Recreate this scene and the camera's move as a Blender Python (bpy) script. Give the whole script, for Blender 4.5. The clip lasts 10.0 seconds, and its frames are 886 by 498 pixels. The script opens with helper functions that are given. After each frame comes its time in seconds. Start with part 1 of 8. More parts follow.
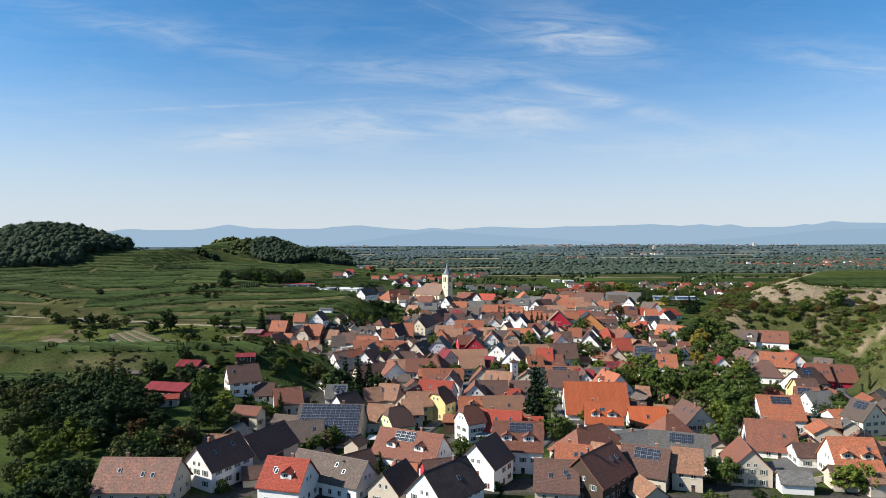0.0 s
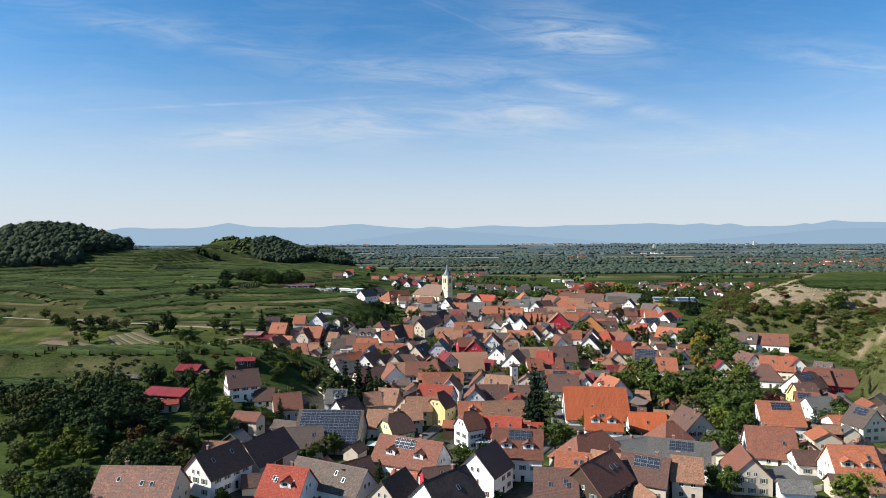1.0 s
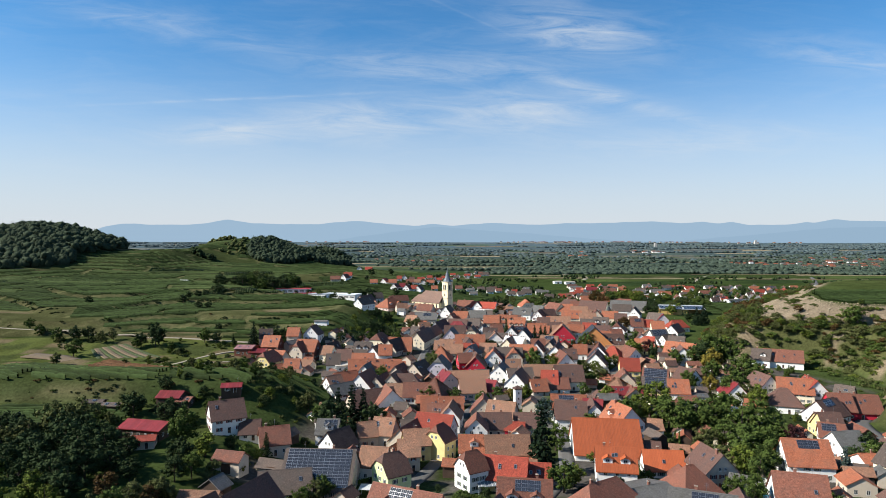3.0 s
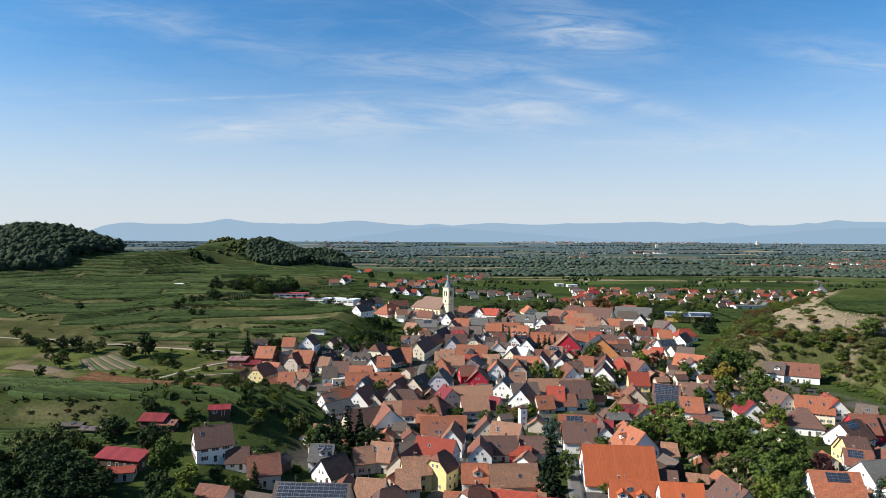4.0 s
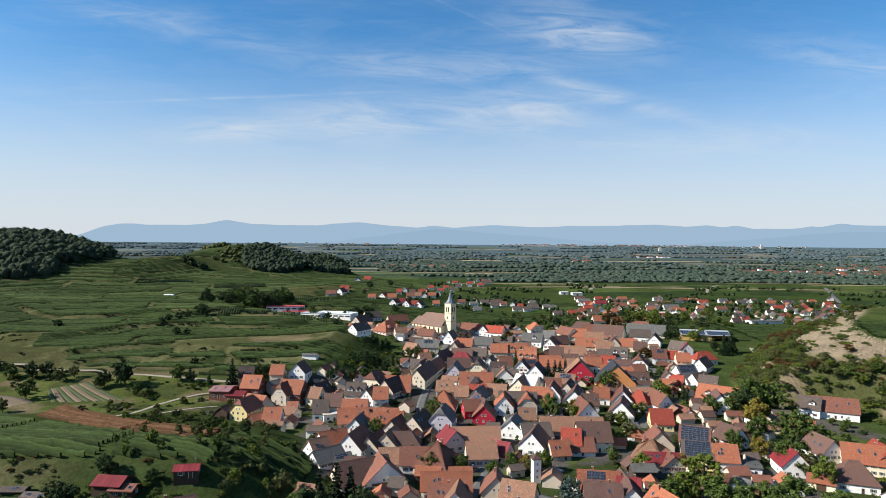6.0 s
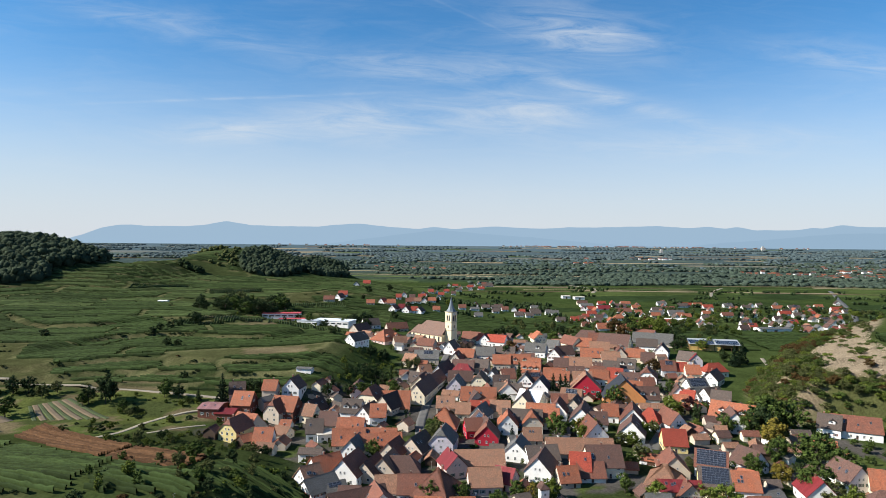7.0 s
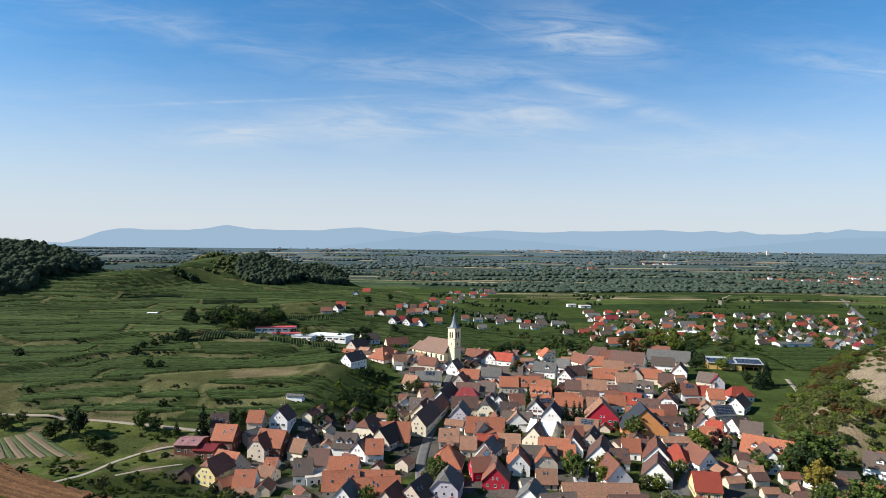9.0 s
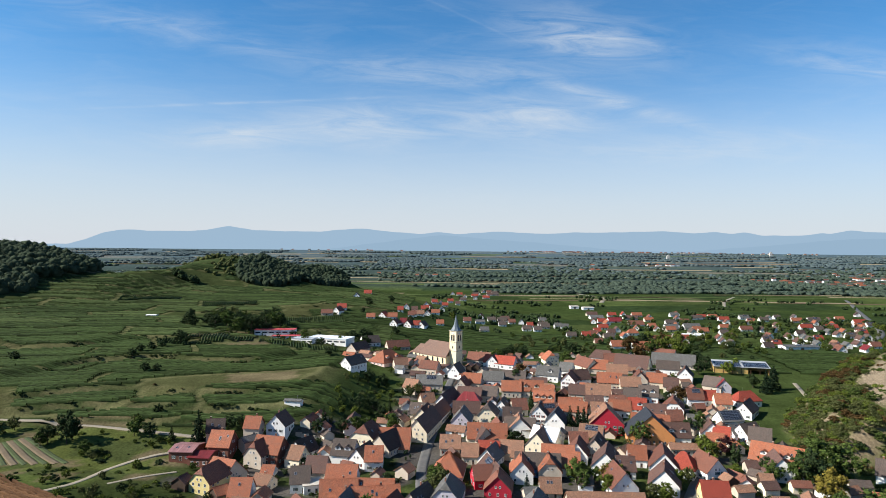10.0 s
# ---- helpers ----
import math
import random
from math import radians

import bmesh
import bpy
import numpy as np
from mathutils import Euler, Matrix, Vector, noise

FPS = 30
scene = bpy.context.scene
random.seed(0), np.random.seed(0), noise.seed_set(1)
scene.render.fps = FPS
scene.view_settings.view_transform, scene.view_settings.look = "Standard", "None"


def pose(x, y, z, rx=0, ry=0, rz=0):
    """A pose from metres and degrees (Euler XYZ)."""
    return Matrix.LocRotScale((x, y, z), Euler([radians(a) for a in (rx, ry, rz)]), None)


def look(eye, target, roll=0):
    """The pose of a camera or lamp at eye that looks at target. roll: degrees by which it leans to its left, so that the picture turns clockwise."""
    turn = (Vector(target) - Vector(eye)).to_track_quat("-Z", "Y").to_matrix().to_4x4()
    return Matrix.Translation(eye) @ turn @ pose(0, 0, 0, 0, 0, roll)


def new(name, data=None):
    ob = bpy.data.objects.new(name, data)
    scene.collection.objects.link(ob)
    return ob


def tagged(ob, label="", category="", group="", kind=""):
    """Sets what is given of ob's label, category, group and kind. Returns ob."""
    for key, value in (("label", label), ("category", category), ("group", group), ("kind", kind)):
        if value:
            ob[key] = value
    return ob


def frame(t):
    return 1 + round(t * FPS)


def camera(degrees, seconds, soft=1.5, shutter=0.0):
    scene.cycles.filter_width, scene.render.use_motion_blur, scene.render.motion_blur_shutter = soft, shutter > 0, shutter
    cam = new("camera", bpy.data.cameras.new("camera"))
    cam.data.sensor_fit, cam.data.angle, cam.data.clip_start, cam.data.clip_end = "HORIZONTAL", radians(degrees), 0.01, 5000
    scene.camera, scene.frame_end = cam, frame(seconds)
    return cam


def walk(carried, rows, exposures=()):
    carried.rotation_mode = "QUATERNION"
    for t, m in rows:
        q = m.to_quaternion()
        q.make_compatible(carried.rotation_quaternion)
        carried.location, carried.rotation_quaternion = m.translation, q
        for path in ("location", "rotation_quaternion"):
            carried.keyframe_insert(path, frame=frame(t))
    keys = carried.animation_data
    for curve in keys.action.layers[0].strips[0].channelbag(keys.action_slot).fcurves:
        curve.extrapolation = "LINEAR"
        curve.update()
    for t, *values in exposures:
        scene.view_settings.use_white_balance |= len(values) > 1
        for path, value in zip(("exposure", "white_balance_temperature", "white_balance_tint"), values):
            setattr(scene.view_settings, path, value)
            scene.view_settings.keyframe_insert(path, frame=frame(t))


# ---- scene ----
cam = camera(70.0, 10.0, soft=0.5)
# seconds, eye x y z, yaw, pitch, roll
ROWS = [
    (0, 0.73, 4.69, 65.61, -0.031, -0.176, -0.220),
    (0.5, 0.73, 4.73, 66.89, -0.020, -0.234, -0.194),
    (1, 0.81, 5.11, 68.16, -0.025, -0.317, -0.161),
    (1.5, 0.93, 7.10, 70.06, -0.053, -0.396, -0.117),
    (2, 0.95, 11.10, 72.25, -0.047, -0.462, -0.059),
    (2.5, 0.97, 16.53, 74.73, -0.033, -0.568, 0.007),
    (3.2, 0.65, 25.93, 78.43, -0.018, -0.685, 0.118),
    (4, 0.10, 38.53, 82.73, -0.002, -0.739, 0.244),
    (4.5, -0.12, 46.54, 85.27, 0.030, -0.735, 0.306),
    (5, -0.38, 55.08, 88.05, 0.041, -0.705, 0.374),
    (5.5, -0.77, 63.59, 91.00, 0.053, -0.688, 0.429),
    (6.2, -1.02, 75.73, 94.85, 0.094, -0.657, 0.470),
    (7, -1.33, 89.65, 98.71, 0.101, -0.604, 0.494),
    (7.5, -1.83, 98.19, 100.82, 0.060, -0.571, 0.518),
    (8, -2.07, 107.08, 103.02, 0.041, -0.548, 0.529),
    (8.5, -2.21, 115.63, 105.01, 0.098, -0.431, 0.528),
    (9, -2.40, 122.80, 106.03, 0.244, -0.335, 0.526),
    (9.5, -2.03, 127.54, 106.15, 0.342, -0.263, 0.526),
    (10, -1.91, 130.24, 106.41, 0.440, -0.230, 0.530),
]
walk(cam, [(t, pose(x, y, z, 90 + pitch, 0, yaw) @ pose(0, 0, 0, 0, 0, roll)) for t, x, y, z, yaw, pitch, roll in ROWS])
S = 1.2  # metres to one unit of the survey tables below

# ---- light ----
scene.view_settings.exposure = 0.92
world = bpy.data.worlds.new("sky")
scene.world = world
world.use_nodes = True
wt = world.node_tree
wt.nodes.clear()
SUN_AZ, SUN_EL = radians(-101), radians(36)  # azimuth clockwise from straight ahead (+y)
sky = wt.nodes.new("ShaderNodeTexSky")
sky.sky_type, sky.sun_disc, sky.sun_elevation, sky.sun_rotation = "NISHITA", False, SUN_EL, SUN_AZ
sky.altitude, sky.air_density, sky.dust_density, sky.ozone_density = 250, 1.0, 0.8, 2.5
# thin cirrus: streaked noise over the dome, in the sky's own light
place = wt.nodes.new("ShaderNodeTexCoord")
flat = wt.nodes.new("ShaderNodeMapping")
flat.inputs["Scale"].default_value = (1.5, 1.2, 6.5)
flat.inputs["Location"].default_value = (0.35, 0.2, 0.55)
flat.inputs["Rotation"].default_value = (0.0, radians(7), 0.0)
wisps = wt.nodes.new("ShaderNodeTexNoise")
wisps.inputs["Scale"].default_value, wisps.inputs["Detail"].default_value = 3.0, 10
wisps.inputs["Roughness"].default_value, wisps.inputs["Distortion"].default_value = 0.62, 0.9
span = wt.nodes.new("ShaderNodeMapRange")
span.inputs["From Min"].default_value, span.inputs["From Max"].default_value = 0.52, 0.86
span.inputs["To Max"].default_value = 0.85
white = wt.nodes.new("ShaderNodeMix")
white.data_type = "RGBA"
white.inputs["B"].default_value = (8.2, 8.9, 9.6, 1)
# the veil of haze that whitens the sky towards the horizon
height = wt.nodes.new("ShaderNodeSeparateXYZ")
veil = wt.nodes.new("ShaderNodeMapRange")
veil.interpolation_type = "SMOOTHERSTEP"
veil.inputs["From Min"].default_value, veil.inputs["From Max"].default_value = -0.05, 0.34
veil.inputs["To Min"].default_value, veil.inputs["To Max"].default_value = 0.92, 0.0
haze = wt.nodes.new("ShaderNodeMix")
haze.data_type = "RGBA"
haze.inputs["B"].default_value = (8.5, 8.75, 9.4, 1)
deep = wt.nodes.new("ShaderNodeMix")
deep.data_type, deep.blend_type = "RGBA", "MULTIPLY"
deep.inputs["Factor"].default_value = 1.0
deep.inputs["B"].default_value = (0.60, 1.35, 1.80, 1)
back = wt.nodes.new("ShaderNodeBackground")
back.inputs["Strength"].default_value = 0.045
wout = wt.nodes.new("ShaderNodeOutputWorld")
wt.links.new(place.outputs["Generated"], flat.inputs["Vector"])
wt.links.new(place.outputs["Generated"], height.inputs["Vector"])
wt.links.new(height.outputs["Z"], veil.inputs["Value"])
wt.links.new(flat.outputs["Vector"], wisps.inputs["Vector"])
wt.links.new(wisps.outputs["Fac"], span.inputs["Value"])
wt.links.new(sky.outputs["Color"], deep.inputs["A"])
wt.links.new(deep.outputs["Result"], haze.inputs["A"])
wt.links.new(veil.outputs["Result"], haze.inputs["Factor"])
wt.links.new(haze.outputs["Result"], white.inputs["A"])
# the banks of cirrus that stand over the plain: ellipses on the sky's own grid (sideways and upward slope), frayed by streaked noise
def sky_math(op, a, b=None, c=None):
    nd = wt.nodes.new("ShaderNodeMath")
    nd.operation = op
    for k, v in enumerate((a, b, c)):
        if v is None:
            continue
        if isinstance(v, (int, float)):
            nd.inputs[k].default_value = v
        else:
            wt.links.new(v, nd.inputs[k])
    return nd.outputs[0]


ahead = sky_math("MAXIMUM", height.outputs["Y"], 0.05)
side, rise = sky_math("DIVIDE", height.outputs["X"], ahead), sky_math("DIVIDE", height.outputs["Z"], ahead)
grid = wt.nodes.new("ShaderNodeCombineXYZ")
wt.links.new(sky_math("MULTIPLY_ADD", rise, 1.4, side), grid.inputs[0])
wt.links.new(sky_math("MULTIPLY", rise, 5.5), grid.inputs[1])
fray = wt.nodes.new("ShaderNodeTexNoise")
fray.inputs["Scale"].default_value, fray.inputs["Detail"].default_value, fray.inputs["Roughness"].default_value = 7.0, 9, 0.66
fray.inputs["Distortion"].default_value = 0.8
wt.links.new(grid.outputs[0], fray.inputs["Vector"])
total = sky_math("MULTIPLY", fray.outputs["Fac"], 0.10)
for cx, cz, rx, rz, lean, much in ((0.215, 0.328, 0.105, 0.034, -0.16, 0.95), (-0.130, 0.190, 0.125, 0.030, 0.0, 0.85), (0.125, 0.205, 0.12, 0.034, 0.0, 0.8), (-0.345, 0.172, 0.10, 0.018, 0.0, 0.8),
                                   (-0.03, 0.275, 0.17, 0.022, -0.02, 0.6), (0.265, 0.228, 0.13, 0.012, -0.28, 0.7), (0.64, 0.29, 0.11, 0.022, -0.15, 0.6), (-0.45, 0.345, 0.2, 0.02, -0.2, 0.4),
                                   (0.40, 0.16, 0.2, 0.022, 0.05, 0.45), (-0.32, 0.225, 0.19, 0.0022, 0.045, 0.5), (0.03, 0.36, 0.09, 0.0022, -0.45, 0.15)):
    u = sky_math("SUBTRACT", side, cx)
    w = sky_math("SUBTRACT", sky_math("MULTIPLY_ADD", u, -lean, rise), cz)
    d = sky_math("ADD", sky_math("POWER", sky_math("ABSOLUTE", sky_math("DIVIDE", u, rx)), 2.0), sky_math("POWER", sky_math("ABSOLUTE", sky_math("DIVIDE", w, rz)), 2.0))
    total = sky_math("ADD", total, sky_math("MULTIPLY", sky_math("POWER", 2.718, sky_math("MULTIPLY", d, -1.0)), much))
frayed = sky_math("MULTIPLY", total, sky_math("MAXIMUM", sky_math("MULTIPLY_ADD", fray.outputs["Fac"], 2.1, -0.62), 0.0))
bright = sky_math("MINIMUM", sky_math("ADD", sky_math("MULTIPLY", frayed, 1.0), sky_math("MULTIPLY", span.outputs["Result"], 0.16)), 0.9)
wt.links.new(bright, white.inputs["Factor"])
wt.links.new(white.outputs["Result"], back.inputs["Color"])
wt.links.new(back.outputs["Background"], wout.inputs["Surface"])
lamp = bpy.data.lights.new("sun", "SUN")
lamp.energy, lamp.angle, lamp.color = 5.0, radians(0.55), (1.0, 0.94, 0.85)
sun = new("sun", lamp)
sun.matrix_world = look((math.sin(SUN_AZ) * math.cos(SUN_EL) * 300, math.cos(SUN_AZ) * math.cos(SUN_EL) * 300, math.sin(SUN_EL) * 300), (0, 0, 0))


# ---- the lie of the land ----
def smooth(a, b, v):
    s = np.clip((np.asarray(v, float) - a) / (b - a), 0, 1)
    return s * s * (3 - 2 * s)


def bump(x, y, cx, cy, rx, ry, h):
    return h * np.exp(-(((x - cx) / rx) ** 2 + ((y - cy) / ry) ** 2))


VALLEY = ((-300, 1.5), (0, 1.6), (125, 1.8), (167, -0.4), (217, -2.1), (283, -2.3), (333, -1.2), (367, 0), (400, 0.4), (450, 1.7), (483, 2.9), (533, 5.4), (583, 5.8),
          (667, 2.5), (700, 0.8), (760, -0.8), (850, -3), (1000, -7), (1500, -9), (2000, 5), (2800, 32), (3900, 61))
SLOPE = ((-300, 2), (80, 2.2), (140, 2.8), (172, 6.5), (215, 9), (228, 10.5), (237, 17), (247, 17.5), (253, 16.2), (275, 12), (293, 8.5), (317, 4.6), (330, 3.4), (350, 3.3), (358, 4.2), (372, 7.5), (392, 11.7), (412, 16.2),
         (428, 17.9), (474, 19.2), (533, 22.5), (594, 25.4), (650, 24.5), (690, 21.5), (725, 22), (800, 27), (900, 27.4), (1000, 20), (1150, 16.5), (1300, -7))
FOOT = ((190, 182), (225, 158), (250, 159), (275, 176), (300, 206), (340, 206), (354, 188), (368, 152), (385, 150), (400, 157), (420, 164), (440, 178), (470, 206), (495, 225), (560, 330))
SCARP = ((0, 0), (8, 9), (18, 18.5), (34, 21), (50, 27), (66, 31), (200, 31.5))


def along(table, v):
    return np.interp(v, [a for a, _ in table], [b for _, b in table])


def ground(x, y):
    """Height of the ground at a place."""
    x, y = np.asarray(x, float) / S, np.asarray(y, float) / S
    z = along(VALLEY, y)
    edge = np.interp(y, [300, 318, 362, 385, 500, 560, 620, 740], [-28, -70, -72, -30, -28, -24, 10, 80])
    wide = np.interp(y, [490, 560, 620, 740], [46, 150, 270, 240])
    left = smooth(0, -1, (x - edge) / wide) * smooth(1400, 1250, y)
    z = z + (along(SLOPE, y) - z) * left
    # the saddle and the wooded hills
    z = z + bump(x, y, -389, 960, 35, 140, 15) * smooth(-120, -300, x)
    z = z + bump(x, y, -548, 881, 127, 132, 51) + bump(x, y, -335, 1129, 105, 127, 52) + bump(x, y, -216, 1222, 52, 45, 30)
    z = z + bump(x, y, -8, 527, 55, 40, 3.4) + bump(x, y, -150, 630, 50, 30, -3)  # the church's knoll, the level of the halls
    # terraces of the slope
    t = smooth(372, 395, y) * smooth(-50, -90, x) * (1 - 0.6 * smooth(520, 600, y)) * smooth(1010, 930, y)
    wavy = 1.2 * np.sin(x / 53.0) + 0.8 * np.sin(x / 23.0 + y / 70.0)
    q = (z + wavy) / 3.4
    stair = 3.4 * (np.floor(q) + smooth(0.86, 1.0, q - np.floor(q))) - wavy
    z = z + (stair - z) * t
    # the worked-out bank beside the village
    s = x - along(FOOT, y)
    z = z + along(SCARP, s) * smooth(560, 505, y) * smooth(170, 215, y)
    return z * S

# ---- materials ----
def material(name, color, rough=0.8, metal=0.0, vary=0.18, grain=6.0, bump_size=0.0, bump_scale=40.0, own=0.0, coords="Object", stain=None, stain_scale=0.35,
             spec=0.3):
    """A rough-surface material: colour with two scales of noise, variation from object to object, stains and bump."""
    m = bpy.data.materials.new(name)
    m.use_nodes = True
    t = m.node_tree
    n, l = t.nodes, t.links
    b = n["Principled BSDF"]
    b.inputs["Roughness"].default_value, b.inputs["Metallic"].default_value = rough, metal
    b.inputs["Specular IOR Level"].default_value = spec
    tc = n.new("ShaderNodeTexCoord")
    fine, broad = n.new("ShaderNodeTexNoise"), n.new("ShaderNodeTexNoise")
    fine.inputs["Scale"].default_value, fine.inputs["Detail"].default_value = grain, 6
    broad.inputs["Scale"].default_value, broad.inputs["Detail"].default_value = stain_scale, 4
    for x in (fine, broad):
        l.new(tc.outputs[coords], x.inputs["Vector"])
    add = n.new("ShaderNodeMath")
    add.operation = "ADD"
    l.new(fine.outputs["Fac"], add.inputs[0])
    l.new(broad.outputs["Fac"], add.inputs[1])
    if own:
        info = n.new("ShaderNodeObjectInfo")
        mul = n.new("ShaderNodeMath")
        mul.operation, mul.inputs[1].default_value = "MULTIPLY_ADD", own
        l.new(info.outputs["Random"], mul.inputs[0])
        l.new(add.outputs[0], mul.inputs[2])
        add = mul
    r = n.new("ShaderNodeMapRange")
    r.inputs["From Min"].default_value, r.inputs["From Max"].default_value = 0.6, 1.4 + own
    r.inputs["To Min"].default_value, r.inputs["To Max"].default_value = 1 - vary, 1 + vary
    l.new(add.outputs[0], r.inputs["Value"])
    sc = n.new("ShaderNodeVectorMath")
    sc.operation = "SCALE"
    sc.inputs[0].default_value = color
    l.new(r.outputs["Result"], sc.inputs["Scale"])
    out = sc.outputs["Vector"]
    if stain:
        mx = n.new("ShaderNodeMix")
        mx.data_type = "RGBA"
        mx.inputs["B"].default_value = (*stain, 1)
        rr = n.new("ShaderNodeMapRange")
        rr.inputs["From Min"].default_value, rr.inputs["From Max"].default_value = 0.5, 0.72
        rr.inputs["To Max"].default_value = 0.75
        blot = n.new("ShaderNodeTexNoise")
        blot.inputs["Scale"].default_value, blot.inputs["Detail"].default_value = stain_scale * 2.3, 7
        l.new(tc.outputs[coords], blot.inputs["Vector"])
        l.new(blot.outputs["Fac"], rr.inputs["Value"])
        l.new(rr.outputs["Result"], mx.inputs["Factor"])
        l.new(out, mx.inputs["A"])
        out = mx.outputs["Result"]
    l.new(out, b.inputs["Base Color"])
    if bump_size:
        bn, bp = n.new("ShaderNodeTexNoise"), n.new("ShaderNodeBump")
        bn.inputs["Scale"].default_value, bp.inputs["Distance"].default_value = bump_scale, bump_size
        l.new(tc.outputs[coords], bn.inputs["Vector"])
        l.new(bn.outputs["Fac"], bp.inputs["Height"])
        l.new(bp.outputs["Normal"], b.inputs["Normal"])
    return m


def tiles(name, color, rough=0.75, vary=0.22, old=None, course=0.36, seam=False, lay=0.10):
    """Roof covering in courses: rows of tiles (or standing seams) with their own shades and shadowed laps, weathered in blotches."""
    m = bpy.data.materials.new(name)
    m.use_nodes = True
    t = m.node_tree
    n, l = t.nodes, t.links
    b = n["Principled BSDF"]
    b.inputs["Roughness"].default_value, b.inputs["Specular IOR Level"].default_value = rough, 0.25
    uv = n.new("ShaderNodeUVMap")
    br = n.new("ShaderNodeTexBrick")
    br.inputs["Scale"].default_value = 1.0
    br.inputs["Brick Width"].default_value, br.inputs["Row Height"].default_value = (0.5, 40.0) if seam else (0.27, course)
    br.inputs["Mortar Size"].default_value, br.inputs["Mortar Smooth"].default_value = 0.028, 0.4
    br.offset = 0.0 if seam else 0.5
    lo, hi = [tuple(c * k for c in color) + (1,) for k in (1 - vary, 1 + vary)]
    br.inputs["Color1"].default_value, br.inputs["Color2"].default_value = lo, hi
    br.inputs["Mortar"].default_value = tuple(c * 0.55 for c in color) + (1,)
    l.new(uv.outputs["UV"], br.inputs["Vector"])
    tc, info = n.new("ShaderNodeTexCoord"), n.new("ShaderNodeObjectInfo")
    shift = n.new("ShaderNodeVectorMath")
    shift.operation = "MULTIPLY_ADD"
    shift.inputs[1].default_value = (91.0, 37.0, 53.0)
    l.new(info.outputs["Random"], shift.inputs[0])
    l.new(tc.outputs["Object"], shift.inputs[2])
    blot = n.new("ShaderNodeTexNoise")
    blot.inputs["Scale"].default_value, blot.inputs["Detail"].default_value, blot.inputs["Roughness"].default_value = 0.42, 8, 0.68
    l.new(shift.outputs["Vector"], blot.inputs["Vector"])
    r = n.new("ShaderNodeMapRange")
    r.inputs["From Min"].default_value, r.inputs["From Max"].default_value = 0.42, 0.68
    r.inputs["To Max"].default_value = 0.8 if old else 0.35
    l.new(blot.outputs["Fac"], r.inputs["Value"])
    mx = n.new("ShaderNodeMix")
    mx.data_type = "RGBA"
    mx.inputs["B"].default_value = (*(old or tuple(c * 0.62 for c in color)), 1)
    l.new(r.outputs["Result"], mx.inputs["Factor"])
    l.new(br.outputs["Color"], mx.inputs["A"])
    speck = n.new("ShaderNodeTexNoise")
    speck.inputs["Scale"].default_value, speck.inputs["Detail"].default_value, speck.inputs["Roughness"].default_value = 2.1, 6, 0.75
    l.new(shift.outputs["Vector"], speck.inputs["Vector"])
    own = n.new("ShaderNodeMapRange")
    own.inputs["To Min"].default_value, own.inputs["To Max"].default_value = 0.78, 1.2
    l.new(info.outputs["Random"], own.inputs["Value"])
    sc = n.new("ShaderNodeVectorMath")
    sc.operation = "SCALE"
    l.new(mx.outputs["Result"], sc.inputs[0])
    l.new(own.outputs["Result"], sc.inputs["Scale"])
    worn, sp = n.new("ShaderNodeVectorMath"), n.new("ShaderNodeMapRange")
    worn.operation = "SCALE"
    sp.inputs["From Min"].default_value, sp.inputs["From Max"].default_value = 0.3, 0.7
    sp.inputs["To Min"].default_value, sp.inputs["To Max"].default_value = (0.88, 1.12) if seam else (0.62, 1.42)
    l.new(speck.outputs["Fac"], sp.inputs["Value"])
    l.new(sc.outputs["Vector"], worn.inputs[0])
    l.new(sp.outputs["Result"], worn.inputs["Scale"])
    l.new(worn.outputs["Vector"], b.inputs["Base Color"])
    bp = n.new("ShaderNodeBump")
    bp.inputs["Distance"].default_value, bp.inputs["Strength"].default_value = 0.05, 0.7
    bp.invert = True
    l.new(br.outputs["Fac"], bp.inputs["Height"])
    l.new(bp.outputs["Normal"], b.inputs["Normal"])
    return m


